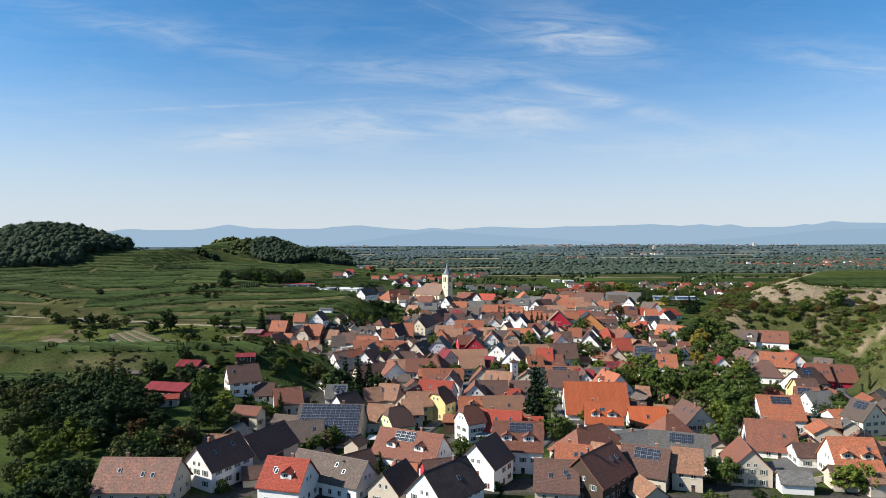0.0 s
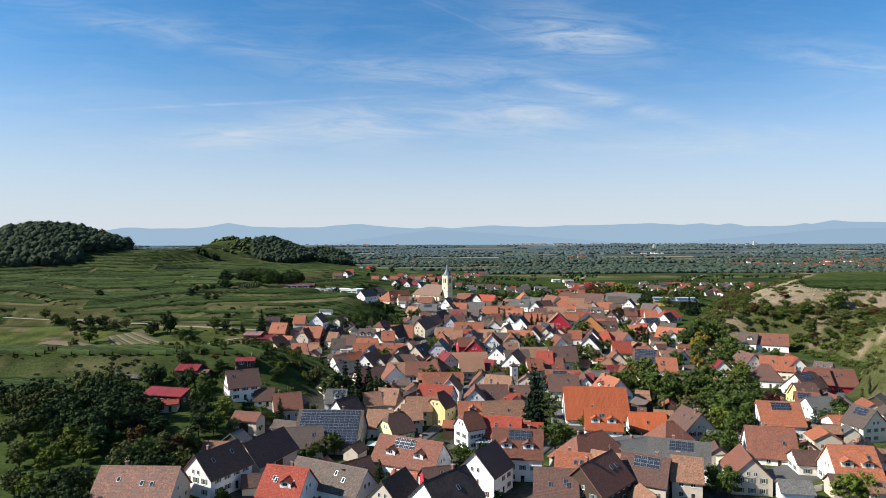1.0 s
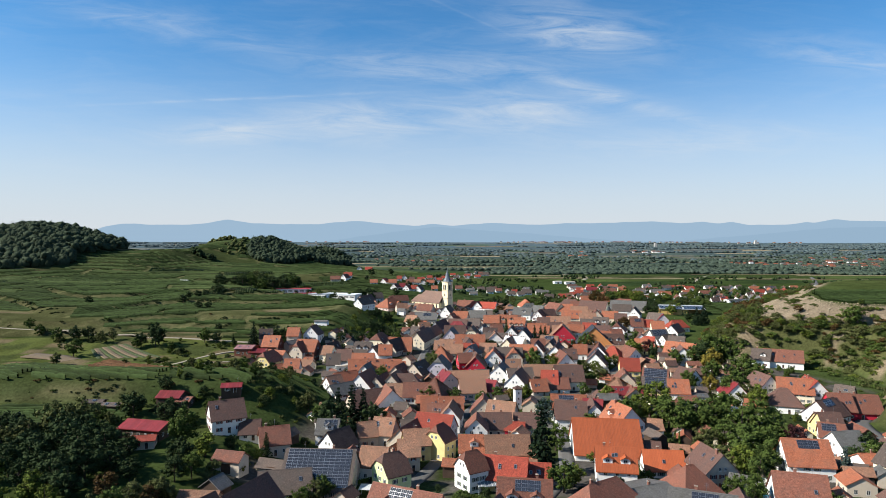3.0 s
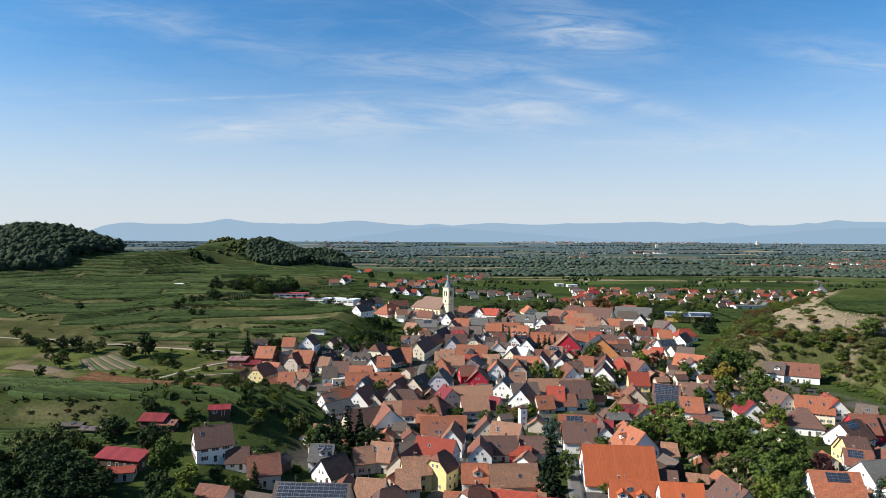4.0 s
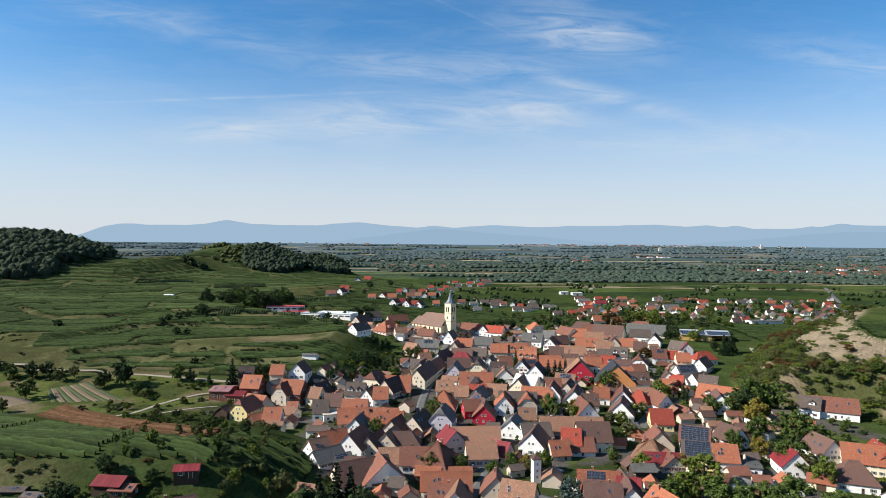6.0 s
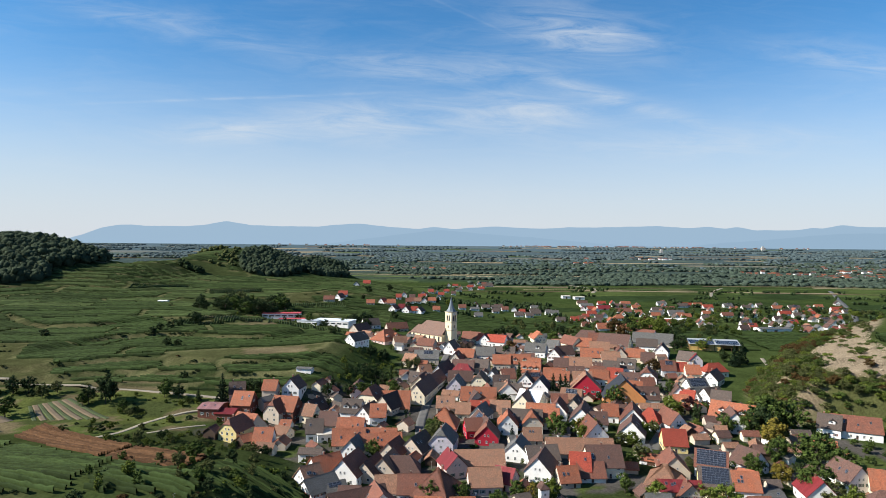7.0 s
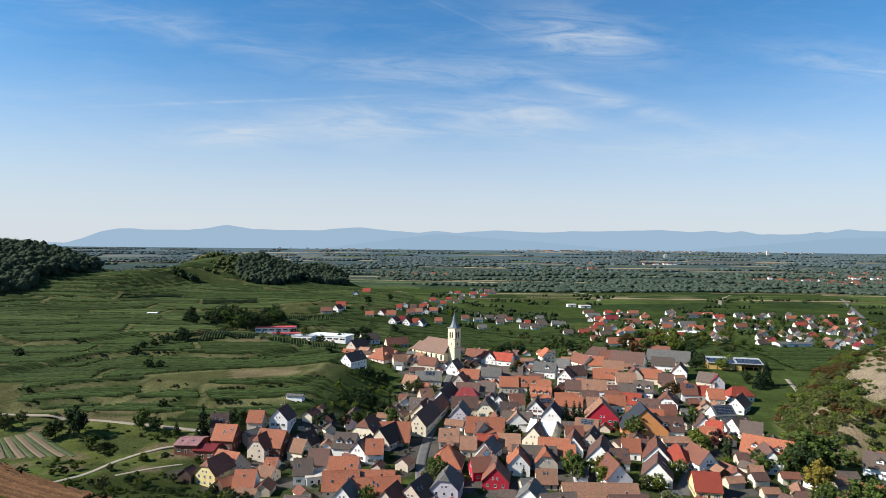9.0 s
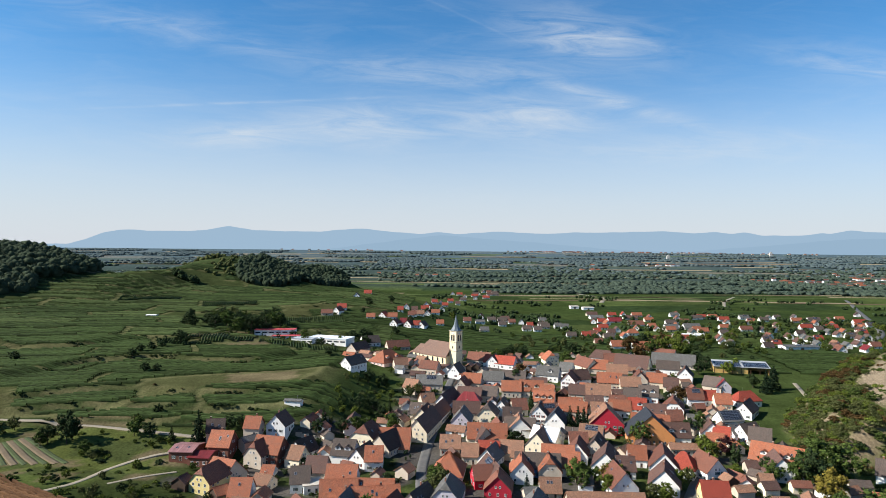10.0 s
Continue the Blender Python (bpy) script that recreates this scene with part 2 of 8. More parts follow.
ROOFS = {
    "or": tiles("orange clay tiles", (0.3150, 0.1020, 0.0510), old=(0.2150, 0.0940, 0.0580)),
    "rd": tiles("red clay tiles", (0.2944, 0.0534, 0.0313)),
    "rb": tiles("red-brown tiles", (0.1800, 0.0690, 0.0440), old=(0.1200, 0.0580, 0.0420)),
    "br": tiles("brown tiles", (0.1120, 0.0590, 0.0450), old=(0.0800, 0.0510, 0.0430)),
    "ow": tiles("mossy old clay tiles", (0.2050, 0.1000, 0.0720), old=(0.1100, 0.0800, 0.0660), vary=0.35),
    "dk": tiles("dark brown tiles", (0.0540, 0.0340, 0.0290), old=(0.0750, 0.0520, 0.0420)),
    "bl": tiles("black tiles", (0.0193, 0.0175, 0.0184)),
    "bk": tiles("blue-black slate", (0.0258, 0.0294, 0.0368)),
    "gr": tiles("grey-brown tiles", (0.1003, 0.0736, 0.0598), old=(0.0699, 0.0580, 0.0497)),
    "gy": tiles("grey fibre cement", (0.1224, 0.1178, 0.1113), old=(0.0810, 0.0782, 0.0672)),
    "tn": tiles("old weathered clay tiles", (0.2650, 0.1330, 0.0810), old=(0.1700, 0.1030, 0.0690), vary=0.3),
    "mr": tiles("maroon metal sheet", (0.1711, 0.0230, 0.0248), rough=0.5, seam=True),
    "pm": tiles("faded pink metal sheet", (0.3110, 0.1555, 0.1481), rough=0.5, seam=True),
    "os": tiles("orange standing-seam roof", (0.3487, 0.0856, 0.0313), rough=0.55, seam=True, vary=0.08),
    "wt": material("white roof sheeting", (0.5787, 0.5704, 0.5492), 0.6),
    "cf": material("cream flat roof", (0.4085, 0.3708, 0.3110), 0.8),
}
WALLS = {k: material(f"{name} render", c, 0.9, vary=0.07, bump_size=0.01, own=0.05, stain=tuple(v * 0.82 for v in c), stain_scale=0.3) for k, name, c in (
    ("w", "white", (0.7200, 0.7030, 0.6680)), ("c", "cream", (0.6900, 0.6050, 0.4450)), ("y", "pale yellow", (0.6468, 0.5207, 0.2337)), ("b", "beige", (0.4700, 0.4000, 0.3180)),
    ("g", "lime green", (0.4940, 0.5566, 0.2870)), ("p", "pale pink", (0.5925, 0.4490, 0.4039)), ("pw", "pinkish white", (0.6800, 0.6250, 0.5950)),
    ("v", "lavender", (0.4674, 0.4306, 0.4674)), ("crim", "crimson", (0.3772, 0.0184, 0.0359)), ("oran", "orange", (0.5566, 0.2337, 0.0810)), ("blue", "blue", (0.1260, 0.2153, 0.3772)))}
WALLS["wood"] = material("weathered planks", (0.0552, 0.0350, 0.0239), 0.9, vary=0.3, grain=14)
WALLS["brick"] = material("brick red wall", (0.1619, 0.0626, 0.0405), 0.9, vary=0.2)
WALL_WORDS = {"w": "white", "c": "cream", "y": "yellow", "b": "beige", "g": "lime green", "p": "pink", "pw": "pinkish white", "v": "lavender", "crim": "crimson",
              "oran": "orange", "blue": "blue", "wood": "weathered timber", "brick": "brick red"}
ROOF_WORDS = {"or": "orange tiled", "rd": "red tiled", "rb": "red-brown tiled", "br": "brown tiled", "dk": "dark brown tiled", "bl": "black tiled", "bk": "slate",
              "gr": "grey-brown tiled", "gy": "grey", "tn": "old weathered tile", "ow": "mossy old tile", "mr": "maroon metal", "pm": "faded pink metal", "os": "orange seamed metal",
              "wt": "white sheeted", "cf": "flat cream"}
FRAME = material("white window frame", (0.5299, 0.5226, 0.5078), 0.5, vary=0.04)
SHUTTER = material("green-grey shutters", (0.1178, 0.1398, 0.1104), 0.7)
SHUTTER_RED = material("red-brown shutters", (0.1472, 0.0368, 0.0294), 0.7)
PANE = material("window pane", (0.0258, 0.0313, 0.0368), 0.12, vary=0.2, spec=0.6)
STONE = material("pale stone", (0.3386, 0.2944, 0.2282), 0.9, vary=0.2, stain=(0.2208, 0.1914, 0.1472))
CLAY = material("chimney brick", (0.1987, 0.0883, 0.0626), 0.9, vary=0.25)
TIMBER = material("brown timber", (0.0736, 0.0405, 0.0239), 0.8, vary=0.25, own=0.2)
PANEL = material("solar cells", (0.0215, 0.0250, 0.0340), 0.22, vary=0.15, spec=0.55)
ALU = material("bare metal", (0.4048, 0.4122, 0.4195), 0.35, metal=0.9, vary=0.1)
ASPHALT = material("asphalt", (0.0846, 0.0828, 0.0791), 0.9, vary=0.2, grain=0.8, stain=(0.1178, 0.1104, 0.1030), stain_scale=0.06)
GRAVEL = material("gravel track", (0.2150, 0.1850, 0.1380), 0.95, vary=0.2, grain=0.6)
BARK = material("bark", (0.0552, 0.0405, 0.0294), 0.9, vary=0.3)


def leaf_material(name, color, own=0.5, vary=0.35, islands=(0.62, 1.42)):
    m = material(name, color, 0.85, vary=vary, grain=0.9, own=own, stain_scale=0.25, spec=0.06)
    t = m.node_tree
    b = t.nodes["Principled BSDF"]
    geo, spread, sc = t.nodes.new("ShaderNodeNewGeometry"), t.nodes.new("ShaderNodeMapRange"), t.nodes.new("ShaderNodeVectorMath")
    spread.inputs["To Min"].default_value, spread.inputs["To Max"].default_value = islands
    sc.operation = "SCALE"
    t.links.new(geo.outputs["Random Per Island"], spread.inputs["Value"])
    t.links.new(b.inputs["Base Color"].links[0].from_socket, sc.inputs[0])
    t.links.new(spread.outputs["Result"], sc.inputs["Scale"])
    t.links.new(sc.outputs["Vector"], b.inputs["Base Color"])
    return m


LEAF = {"green": leaf_material("green leaves", (0.0470, 0.0690, 0.0160)), "dark": leaf_material("dark green leaves", (0.0250, 0.0390, 0.0145)),
        "light": leaf_material("light green leaves", (0.0765, 0.0978, 0.0170)), "yellow": leaf_material("yellowing leaves", (0.1266, 0.1003, 0.0187)),
        "red": leaf_material("copper leaves", (0.0314, 0.0119, 0.0127)), "rust": leaf_material("rusty leaves", (0.0620, 0.0380, 0.0140)),
        "fir": leaf_material("fir needles", (0.0093, 0.0179, 0.0085)), "blue": leaf_material("blue spruce needles", (0.0450, 0.0654, 0.0553)),
        "olive": leaf_material("olive leaves", (0.0620, 0.0700, 0.0235)), "vine": leaf_material("vine leaves", (0.0285, 0.0440, 0.0135), own=0.0), "rustvine": leaf_material("rust-red vine leaves", (0.0760, 0.0400, 0.0200), own=0.0),
        # distance haze is put into the colours of hazy, plain and, faintly, wood
        "hazy": leaf_material("haze-tinted distant woodland", (0.066, 0.089, 0.090), own=0.0, islands=(0.9, 1.1)), "plain": leaf_material("haze-tinted riverside woodland", (0.047, 0.065, 0.047), own=0.0, islands=(0.86, 1.16)),
        "wood": leaf_material("hill woodland", (0.0320, 0.0450, 0.0255), own=0.0, islands=(0.88, 1.12)), "palevine": leaf_material("paler vine leaves", (0.0430, 0.0600, 0.0200), own=0.0)}


# ---- builders ----
def mesh_of(name, verts, faces, mats, index=None, uvs=None, flat=True):
    me = bpy.data.meshes.new(name)
    me.from_pydata([tuple(v) for v in verts], [], faces)
    for m in mats:
        me.materials.append(m)
    if index is not None:
        me.polygons.foreach_set("material_index", index)
    if uvs is not None:
        layer = me.uv_layers.new(name="UVMap")
        layer.data.foreach_set("uv", np.asarray(uvs, np.float32).ravel())
    me.update()
    return me


def quad_mesh(name, verts, quads, mats, index=None, smooth_shade=False):
    """A mesh straight from arrays of vertices (n, 3) and quads (m, 4)."""
    verts, quads = np.asarray(verts, np.float32), np.asarray(quads, np.int32)
    me = bpy.data.meshes.new(name)
    me.vertices.add(len(verts))
    me.vertices.foreach_set("co", verts.ravel())
    me.loops.add(quads.size)
    me.loops.foreach_set("vertex_index", quads.ravel())
    me.polygons.add(len(quads))
    me.polygons.foreach_set("loop_start", np.arange(len(quads), dtype=np.int32) * quads.shape[1])
    for m in mats:
        me.materials.append(m)
    if index is not None:
        me.polygons.foreach_set("material_index", np.asarray(index, np.int32))
    if smooth_shade:
        me.polygons.foreach_set("use_smooth", np.ones(len(quads), bool))
    me.update(calc_edges=True)
    me.validate()
    return me


def part(name, me, parent, m=None, label=""):
    ob = new(name, me)
    ob.parent = parent
    if m is not None:
        ob.matrix_basis = m
    if label:
        ob["label"] = label
    return ob


class Box:
    """Collects boxes and prisms into one mesh."""

    def __init__(self):
        self.v, self.f, self.i = [], [], []

    def box(self, x0, y0, z0, x1, y1, z1, mat=0):
        k = len(self.v)
        self.v += [(x, y, z) for z in (z0, z1) for y in (y0, y1) for x in (x0, x1)]
        self.f += [(k, k + 2, k + 3, k + 1), (k + 4, k + 5, k + 7, k + 6), (k, k + 1, k + 5, k + 4), (k + 2, k + 6, k + 7, k + 3), (k, k + 4, k + 6, k + 2),
                   (k + 1, k + 3, k + 7, k + 5)]
        self.i += [mat] * 6
        return self

    def prism(self, ring, top, mat=0):
        """Walls between two rings of points, closed above and below."""
        k, n = len(self.v), len(ring)
        self.v += list(ring) + list(top)
        self.f += [(k + a, k + (a + 1) % n, k + n + (a + 1) % n, k + n + a) for a in range(n)]
        self.f += [tuple(range(k + n, k + 2 * n)), tuple(range(k + n - 1, k - 1, -1))]
        self.i += [mat] * (n + 2)
        return self

    def mesh(self, name, *mats):
        return mesh_of(name, self.v, self.f, mats, self.i)


SHARED = {}


def shared(key, make):
    if key not in SHARED:
        SHARED[key] = make()
    return SHARED[key]


def relief(name, xs, zs, depth, kind, mats, back=0.02):
    """One connected slab that faces -y: a grid of cells, each with its own depth and material, stepped into one another."""
    v, f, idx = {}, [], []

    def at(x, y, z):
        return v.setdefault((round(x, 4), round(y, 4), round(z, 4)), len(v))

    nx, nz = len(xs) - 1, len(zs) - 1

    def d(i, j):
        return depth[j][i] if 0 <= i < nx and 0 <= j < nz else back

    for j in range(nz):
        for i in range(nx):
            a, b, c, e, y = xs[i], xs[i + 1], zs[j], zs[j + 1], depth[j][i]
            f.append((at(a, y, c), at(b, y, c), at(b, y, e), at(a, y, e)))
            idx.append(kind[j][i])
            for (p, q), (m, n) in (((i + 1, j), ((b, c), (b, e))), ((i, j + 1), ((b, e), (a, e))), ((i - 1, j), ((a, e), (a, c))), ((i, j - 1), ((a, c), (b, c)))):
                o = d(p, q)
                if o > y + 1e-6:
                    f.append((at(m[0], y, m[1]), at(m[0], o, m[1]), at(n[0], o, n[1]), at(n[0], y, n[1])))
                    idx.append(kind[j][i])
    return mesh_of(name, list(v), f, mats, idx)


def window_mesh(w, h, kind):
    """Frame proud of the wall, two panes set back in it, a sill, and open shutters where it has them."""
    t = 0.09
    xs = [-w / 2, -w / 2 + t, -0.04, 0.04, w / 2 - t, w / 2]
    zs = [-0.07, 0.0, t, h - t, h]
    depth = [[-0.13] * 5, [-0.05] * 5, [-0.05, -0.012, -0.045, -0.012, -0.05], [-0.05] * 5]
    what = [[0] * 5, [0] * 5, [0, 1, 0, 1, 0], [0] * 5]
    if kind:
        xs = [-w * 0.97] + xs + [w * 0.97]
        depth = [[y] + row + [y] for row, y in zip(depth, (0.015, -0.065, -0.065, -0.065))]
        what = [[2] + row + [2] for row in what]
    return relief("window", xs, zs, depth, what, [FRAME, PANE, SHUTTER_RED if kind == 2 else SHUTTER])


def door_mesh(w, h):
    xs, zs = [-w / 2 - 0.1, -w / 2, -w / 2 + 0.16, w / 2 - 0.16, w / 2, w / 2 + 0.1], [0, 0.2, h * 0.45, h * 0.55, h - 0.15, h, h + 0.1]
    flat, panelled, top = [-0.05, -0.02, -0.02, -0.02, -0.05], [-0.05, -0.02, -0.035, -0.02, -0.05], [-0.05] * 5
    return relief("door", xs, zs, [flat, panelled, flat, [-0.05, -0.02, -0.008, -0.02, -0.05], flat, top],
                  [[0, 1, 1, 1, 0]] * 3 + [[0, 1, 2, 1, 0], [0, 1, 1, 1, 0], [0] * 5], [FRAME, TIMBER, PANE])


def garage_mesh():
    zs = [z for k in range(5) for z in (k * 0.44, k * 0.44 + 0.40)] + [2.2]
    return relief("garage_door", [-1.3, 1.3], zs, [[-0.05 if k % 2 == 0 else -0.025] for k in range(10)], [[0]] * 10, [FRAME])


def barn_door_mesh():
    xs = [x for k in range(10) for x in (-1.7 + k * 0.34, -1.7 + k * 0.34 + 0.30)] + [1.7]
    return relief("barn_door", xs, [0, 3.1], [[-0.06 if k % 2 == 0 else -0.03 for k in range(20)]], [[0] * 20], [TIMBER])


def panel_mesh():
    xs, zs = [-0.82, -0.78, -0.27, -0.245, 0.245, 0.27, 0.78, 0.82], [-0.5, -0.46, 0.46, 0.5]
    row = [-0.06, -0.055, -0.058, -0.055, -0.058, -0.055, -0.06]
    me = relief("solar_panel", xs, zs, [[-0.06] * 7, row, [-0.06] * 7], [[1] * 7, [1, 0, 1, 0, 1, 0, 1], [1] * 7], [PANEL, ALU], back=0.0)
    me.transform(Matrix.Rotation(radians(-90), 4, "X"))
    return me


def skylight_mesh():
    me = relief("skylight", [-0.45, -0.36, 0.36, 0.45], [-0.65, -0.56, 0.56, 0.65], [[-0.14] * 3, [-0.14, -0.09, -0.14], [-0.14] * 3], [[0] * 3, [0, 1, 0], [0] * 3], [ALU, PANE],
                back=0.05)
    me.transform(Matrix.Rotation(radians(-90), 4, "X"))
    return me


def stack(name, rings, mats, index):
    """One connected column of square rings (half x, half y, z), closed at both ends."""
    v = [(sx * a, sy * b, z) for a, b, z in rings for sx, sy in ((-1, -1), (1, -1), (1, 1), (-1, 1))]
    n = len(rings)
    f = [(4 * k + i, 4 * k + (i + 1) % 4, 4 * k + 4 + (i + 1) % 4, 4 * k + 4 + i) for k in range(n - 1) for i in range(4)]
    idx = [index[k] for k in range(n - 1) for _ in range(4)]
    return mesh_of(name, v, f + [(3, 2, 1, 0), tuple(range(4 * n - 4, 4 * n))], mats, idx + [index[0], index[-1]])


def chimney_mesh(h):
    return stack("chimney", [(0.36, 0.3, -1.6), (0.36, 0.3, h), (0.44, 0.38, h), (0.44, 0.38, h + 0.12), (0.2, 0.15, h + 0.12), (0.2, 0.15, h + 0.3)], [CLAY, STONE],
                 [0, 1, 1, 1, 0])


def aerial_mesh():
    """A mast with three cross rods, as one outline of some thickness."""
    rings = [(0.03, 0.02, -0.8)]
    for k in range(3):
        z = 1.2 + k * 0.4
        rings += [(0.03, 0.02, z), (0.5, 0.02, z), (0.5, 0.02, z + 0.04), (0.03, 0.02, z + 0.04)]
    return stack("aerial", rings + [(0.03, 0.02, 2.3)], [ALU], [0] * 14)


def roof_mesh(L, W, H, E, mat, hip, over=0.55, thick=0.26):
    """Pitched roof with its eaves overhanging: plain gables (hip 0), cut-off gables (hip 1) or hips (hip 2). Built from slabs of some thickness."""
    rise, slope = H - E, (H - E) / (W / 2)
    low = E - over * slope
    x, y = L / 2 + (over * 0.8 if hip < 2 else over), W / 2 + over
    if hip == 0:
        cut, inset = H, 0.0
    elif hip == 1:
        cut, inset = E + rise * 0.58, rise * 0.34
    else:
        cut, inset = low, W / 2 * 0.92
    yc = (H - cut) / slope
    tops, uvs = [], []
    rx = x - inset
    for s in (-1, 1):
        ring = [(s * x, s * y, low), (s * x, s * yc, cut), (s * rx, 0, H), (-s * rx, 0, H), (-s * x, s * yc, cut), (-s * x, s * y, low)]
        if hip == 0:
            ring = [ring[0], ring[2], ring[3], ring[5]]
        elif hip == 2:
            ring = [ring[0], ring[2], ring[3], ring[5]]
        tops.append(ring)
    if hip:
        for s in (-1, 1):
            if hip == 1:
                tops.append([(s * x, -s * yc, cut), (s * x, s * yc, cut), (s * rx, 0, H)])
            else:
                tops.append([(s * x, -s * y, low), (s * x, s * y, low), (s * rx, 0, H)])
    v, f = [], []
    length = math.hypot(1, slope)
    for ring in tops:
        k, n = len(v), len(ring)
        a, b2, c = (Vector(p) for p in ring[:3])
        up = (b2 - a).cross(c - b2)
        ring = ring if up.z > 0 else ring[::-1]
        v += ring + [(p[0], p[1], p[2] - thick) for p in ring]
        f.append(tuple(range(k, k + n)))
        f.append(tuple(range(k + 2 * n - 1, k + n - 1, -1)))
        f += [(k + a2, k + n + a2, k + n + (a2 + 1) % n, k + (a2 + 1) % n) for a2 in range(n)]
        end = n == 3
        for p in ring:
            uvs.append((p[1], (H - p[2]) * 1.4) if end else (p[0], abs(p[1]) * length))
        for p in ring[::-1]:
            uvs.append((p[0], abs(p[1]) * length))
        uvs += [(0.1, 0.1)] * (4 * n)
    # ridge capping
    k = len(v)
    v += [(sx * rx, dy, H + dz) for sx in (-1, 1) for dy, dz in ((-0.2, -0.2 * slope + 0.05), (0, 0.09), (0.2, -0.2 * slope + 0.05))]
    f += [(k, k + 3, k + 4, k + 1), (k + 1, k + 4, k + 5, k + 2), (k, k + 1, k + 2), (k + 3, k + 5, k + 4)]
    uvs += [(0.1, 0.1)] * 14
    return mesh_of("roof", v, f, [mat], None, uvs), cut, yc


rng = random.Random(4)
EYES = [Vector((r[1], r[2], r[3])) for r in (ROWS[0], ROWS[6], ROWS[-1])]
HOUSES = []


def house(x, y, turn, L, W, H, E, roof, wall, opts=""):
    """A house: x, y, ridge's heading in degrees, length, width, heights of ridge and eaves, coverings, and what it carries.
    c chimney, k skylights, d/D one or two dormers, s/S some or all solar, n no windows, h hipped, j half-hipped, b balcony, g garage doors, C cross gable"""
    a = radians(turn)
    corners = [(x + sx * L / 2 * math.cos(a) - sy * W / 2 * math.sin(a), y + sx * L / 2 * math.sin(a) + sy * W / 2 * math.cos(a)) for sx in (-1, 1) for sy in (-1, 1)]
    zs = [float(ground(*c)) for c in corners] + [float(ground(x, y))]
    base = zs[-1]
    barn = "n" in opts
    kind = "barn" if barn else ("shed" if H < 5.6 else "house")
    ob = new(kind)
    ob.matrix_world = pose(x, y, base, 0, 0, turn)
    tagged(ob, f"{WALL_WORDS[wall]} rendered {kind} with a {ROOF_WORDS[roof]} roof" if wall not in ("wood", "brick") else f"{WALL_WORDS[wall]} {kind} with a {ROOF_WORDS[roof]} roof",
           kind, "houses of the village")
    HOUSES.append((x, y, a, L, W))
    hip = 2 if "h" in opts else 1 if "j" in opts else 0
    rm, cut, yc = roof_mesh(L, W, H, E, ROOFS[roof], hip)
    foot = min(zs) - base - 0.6
    slope = (H - E) / (W / 2)
    t = 0.27
    hx, hy = L / 2, W / 2
    if hip == 2:
        ring = [(-hx, -hy), (hx, -hy), (hx, hy), (-hx, hy)]
        b = Box().prism([(p, q, foot) for p, q in ring], [(p, q, E - t) for p, q in ring])
        wm = b.mesh("wall", WALLS[wall])
    else:
        ends = [(-hy, foot), (hy, foot), (hy, E - t), (yc if hip else 0.0, cut - t)] + ([(-yc, cut - t)] if hip else []) + [(-hy, E - t)]
        n = len(ends)
        v = [(-hx, q, z) for q, z in ends] + [(hx, q, z) for q, z in ends]
        f = [tuple(range(n - 1, -1, -1)), tuple(range(n, 2 * n))] + [(k, (k + 1) % n, n + (k + 1) % n, n + k) for k in range(n)]
        wm = mesh_of("wall", v, f, [WALLS[wall]])
    part("wall", wm, ob)
    part("roof", rm, ob)
    # windows and doors, wall by wall, where they can ever be seen
    shut = rng.choice((0, 0, 0, 1, 2)) if wall in ("w", "c", "y", "b", "g") else rng.choice((0, 1))
    storeys = max(1, int((E + 0.3) // 2.75))
    far = math.hypot(x, y) > 620
    ww, wh = rng.choice(((1.1, 1.35), (1.0, 1.3), (1.25, 1.3)))
    door_done = False
    for side, (nx, ny, width) in enumerate(((0, -1, L), (1, 0, W), (0, 1, L), (-1, 0, W))):
        deg = (0, 90, 180, 270)[side]
        out = Vector((nx * math.cos(a) - ny * math.sin(a), nx * math.sin(a) + ny * math.cos(a), 0))
        if all(out.dot(e - Vector((x, y, e.z))) < (hy if side % 2 == 0 else hx) for e in EYES):
            continue
        off = hy if side % 2 == 0 else hx
        if barn:
            if side % 2 == 0 and not door_done and L > 9:
                part("barn_door", shared("barn door", barn_door_mesh), ob, pose(nx * off, ny * off, max(0.05, foot + 0.6), 0, 0, deg))
                door_done = True
            continue
        cols = max(1, int((width - 1.2) // (3.4 if far else 2.9)))
        skip = rng.random()
        for st in range(storeys):
            for c in range(cols):
                u = (c - (cols - 1) / 2) * (width - 1.6) / max(cols, 1.0)
                z = 1.0 + st * 2.75
                if z + wh > E - 0.15:
                    continue
                if st == 0 and not door_done and c == cols // 2 and side in (0, 1):
                    if "g" in opts:
                        part("garage_door", shared("garage", garage_mesh), ob, pose(nx * off + u * abs(ny), ny * off + u * abs(nx), 0.05, 0, 0, deg))
                    else:
                        part("door", shared("door", lambda: door_mesh(1.0, 2.05)), ob, pose(nx * off + u * abs(ny), ny * off + u * abs(nx), 0.05, 0, 0, deg))
                    door_done = True
                    continue
                if rng.random() < 0.14:
                    continue
                part("window", shared(("window", ww, wh, shut), lambda: window_mesh(ww, wh, shut)), ob, pose(nx * off + u * abs(ny), ny * off + u * abs(nx), z, 0, 0, deg))
        if side % 2 == 1 and hip < 2 and H - E > 2.6:
            z = E + 0.35
            room = (H - z - 1.4) / slope
            for u in ((-0.9, 0.9) if room > 1.9 else (0.0,)):
                part("window", shared(("window", 0.85, 1.1, 0), lambda: window_mesh(0.85, 1.1, 0)), ob, pose(nx * off, ny * off + u, z, 0, 0, deg))
    # what the roof carries; the slope that faces the camera's way
    sgn = -1 if Vector((math.sin(a), -math.cos(a), 0)).dot(EYES[1] - Vector((x, y, EYES[1].z))) > 0 else 1
    pitch = math.degrees(math.atan(slope))

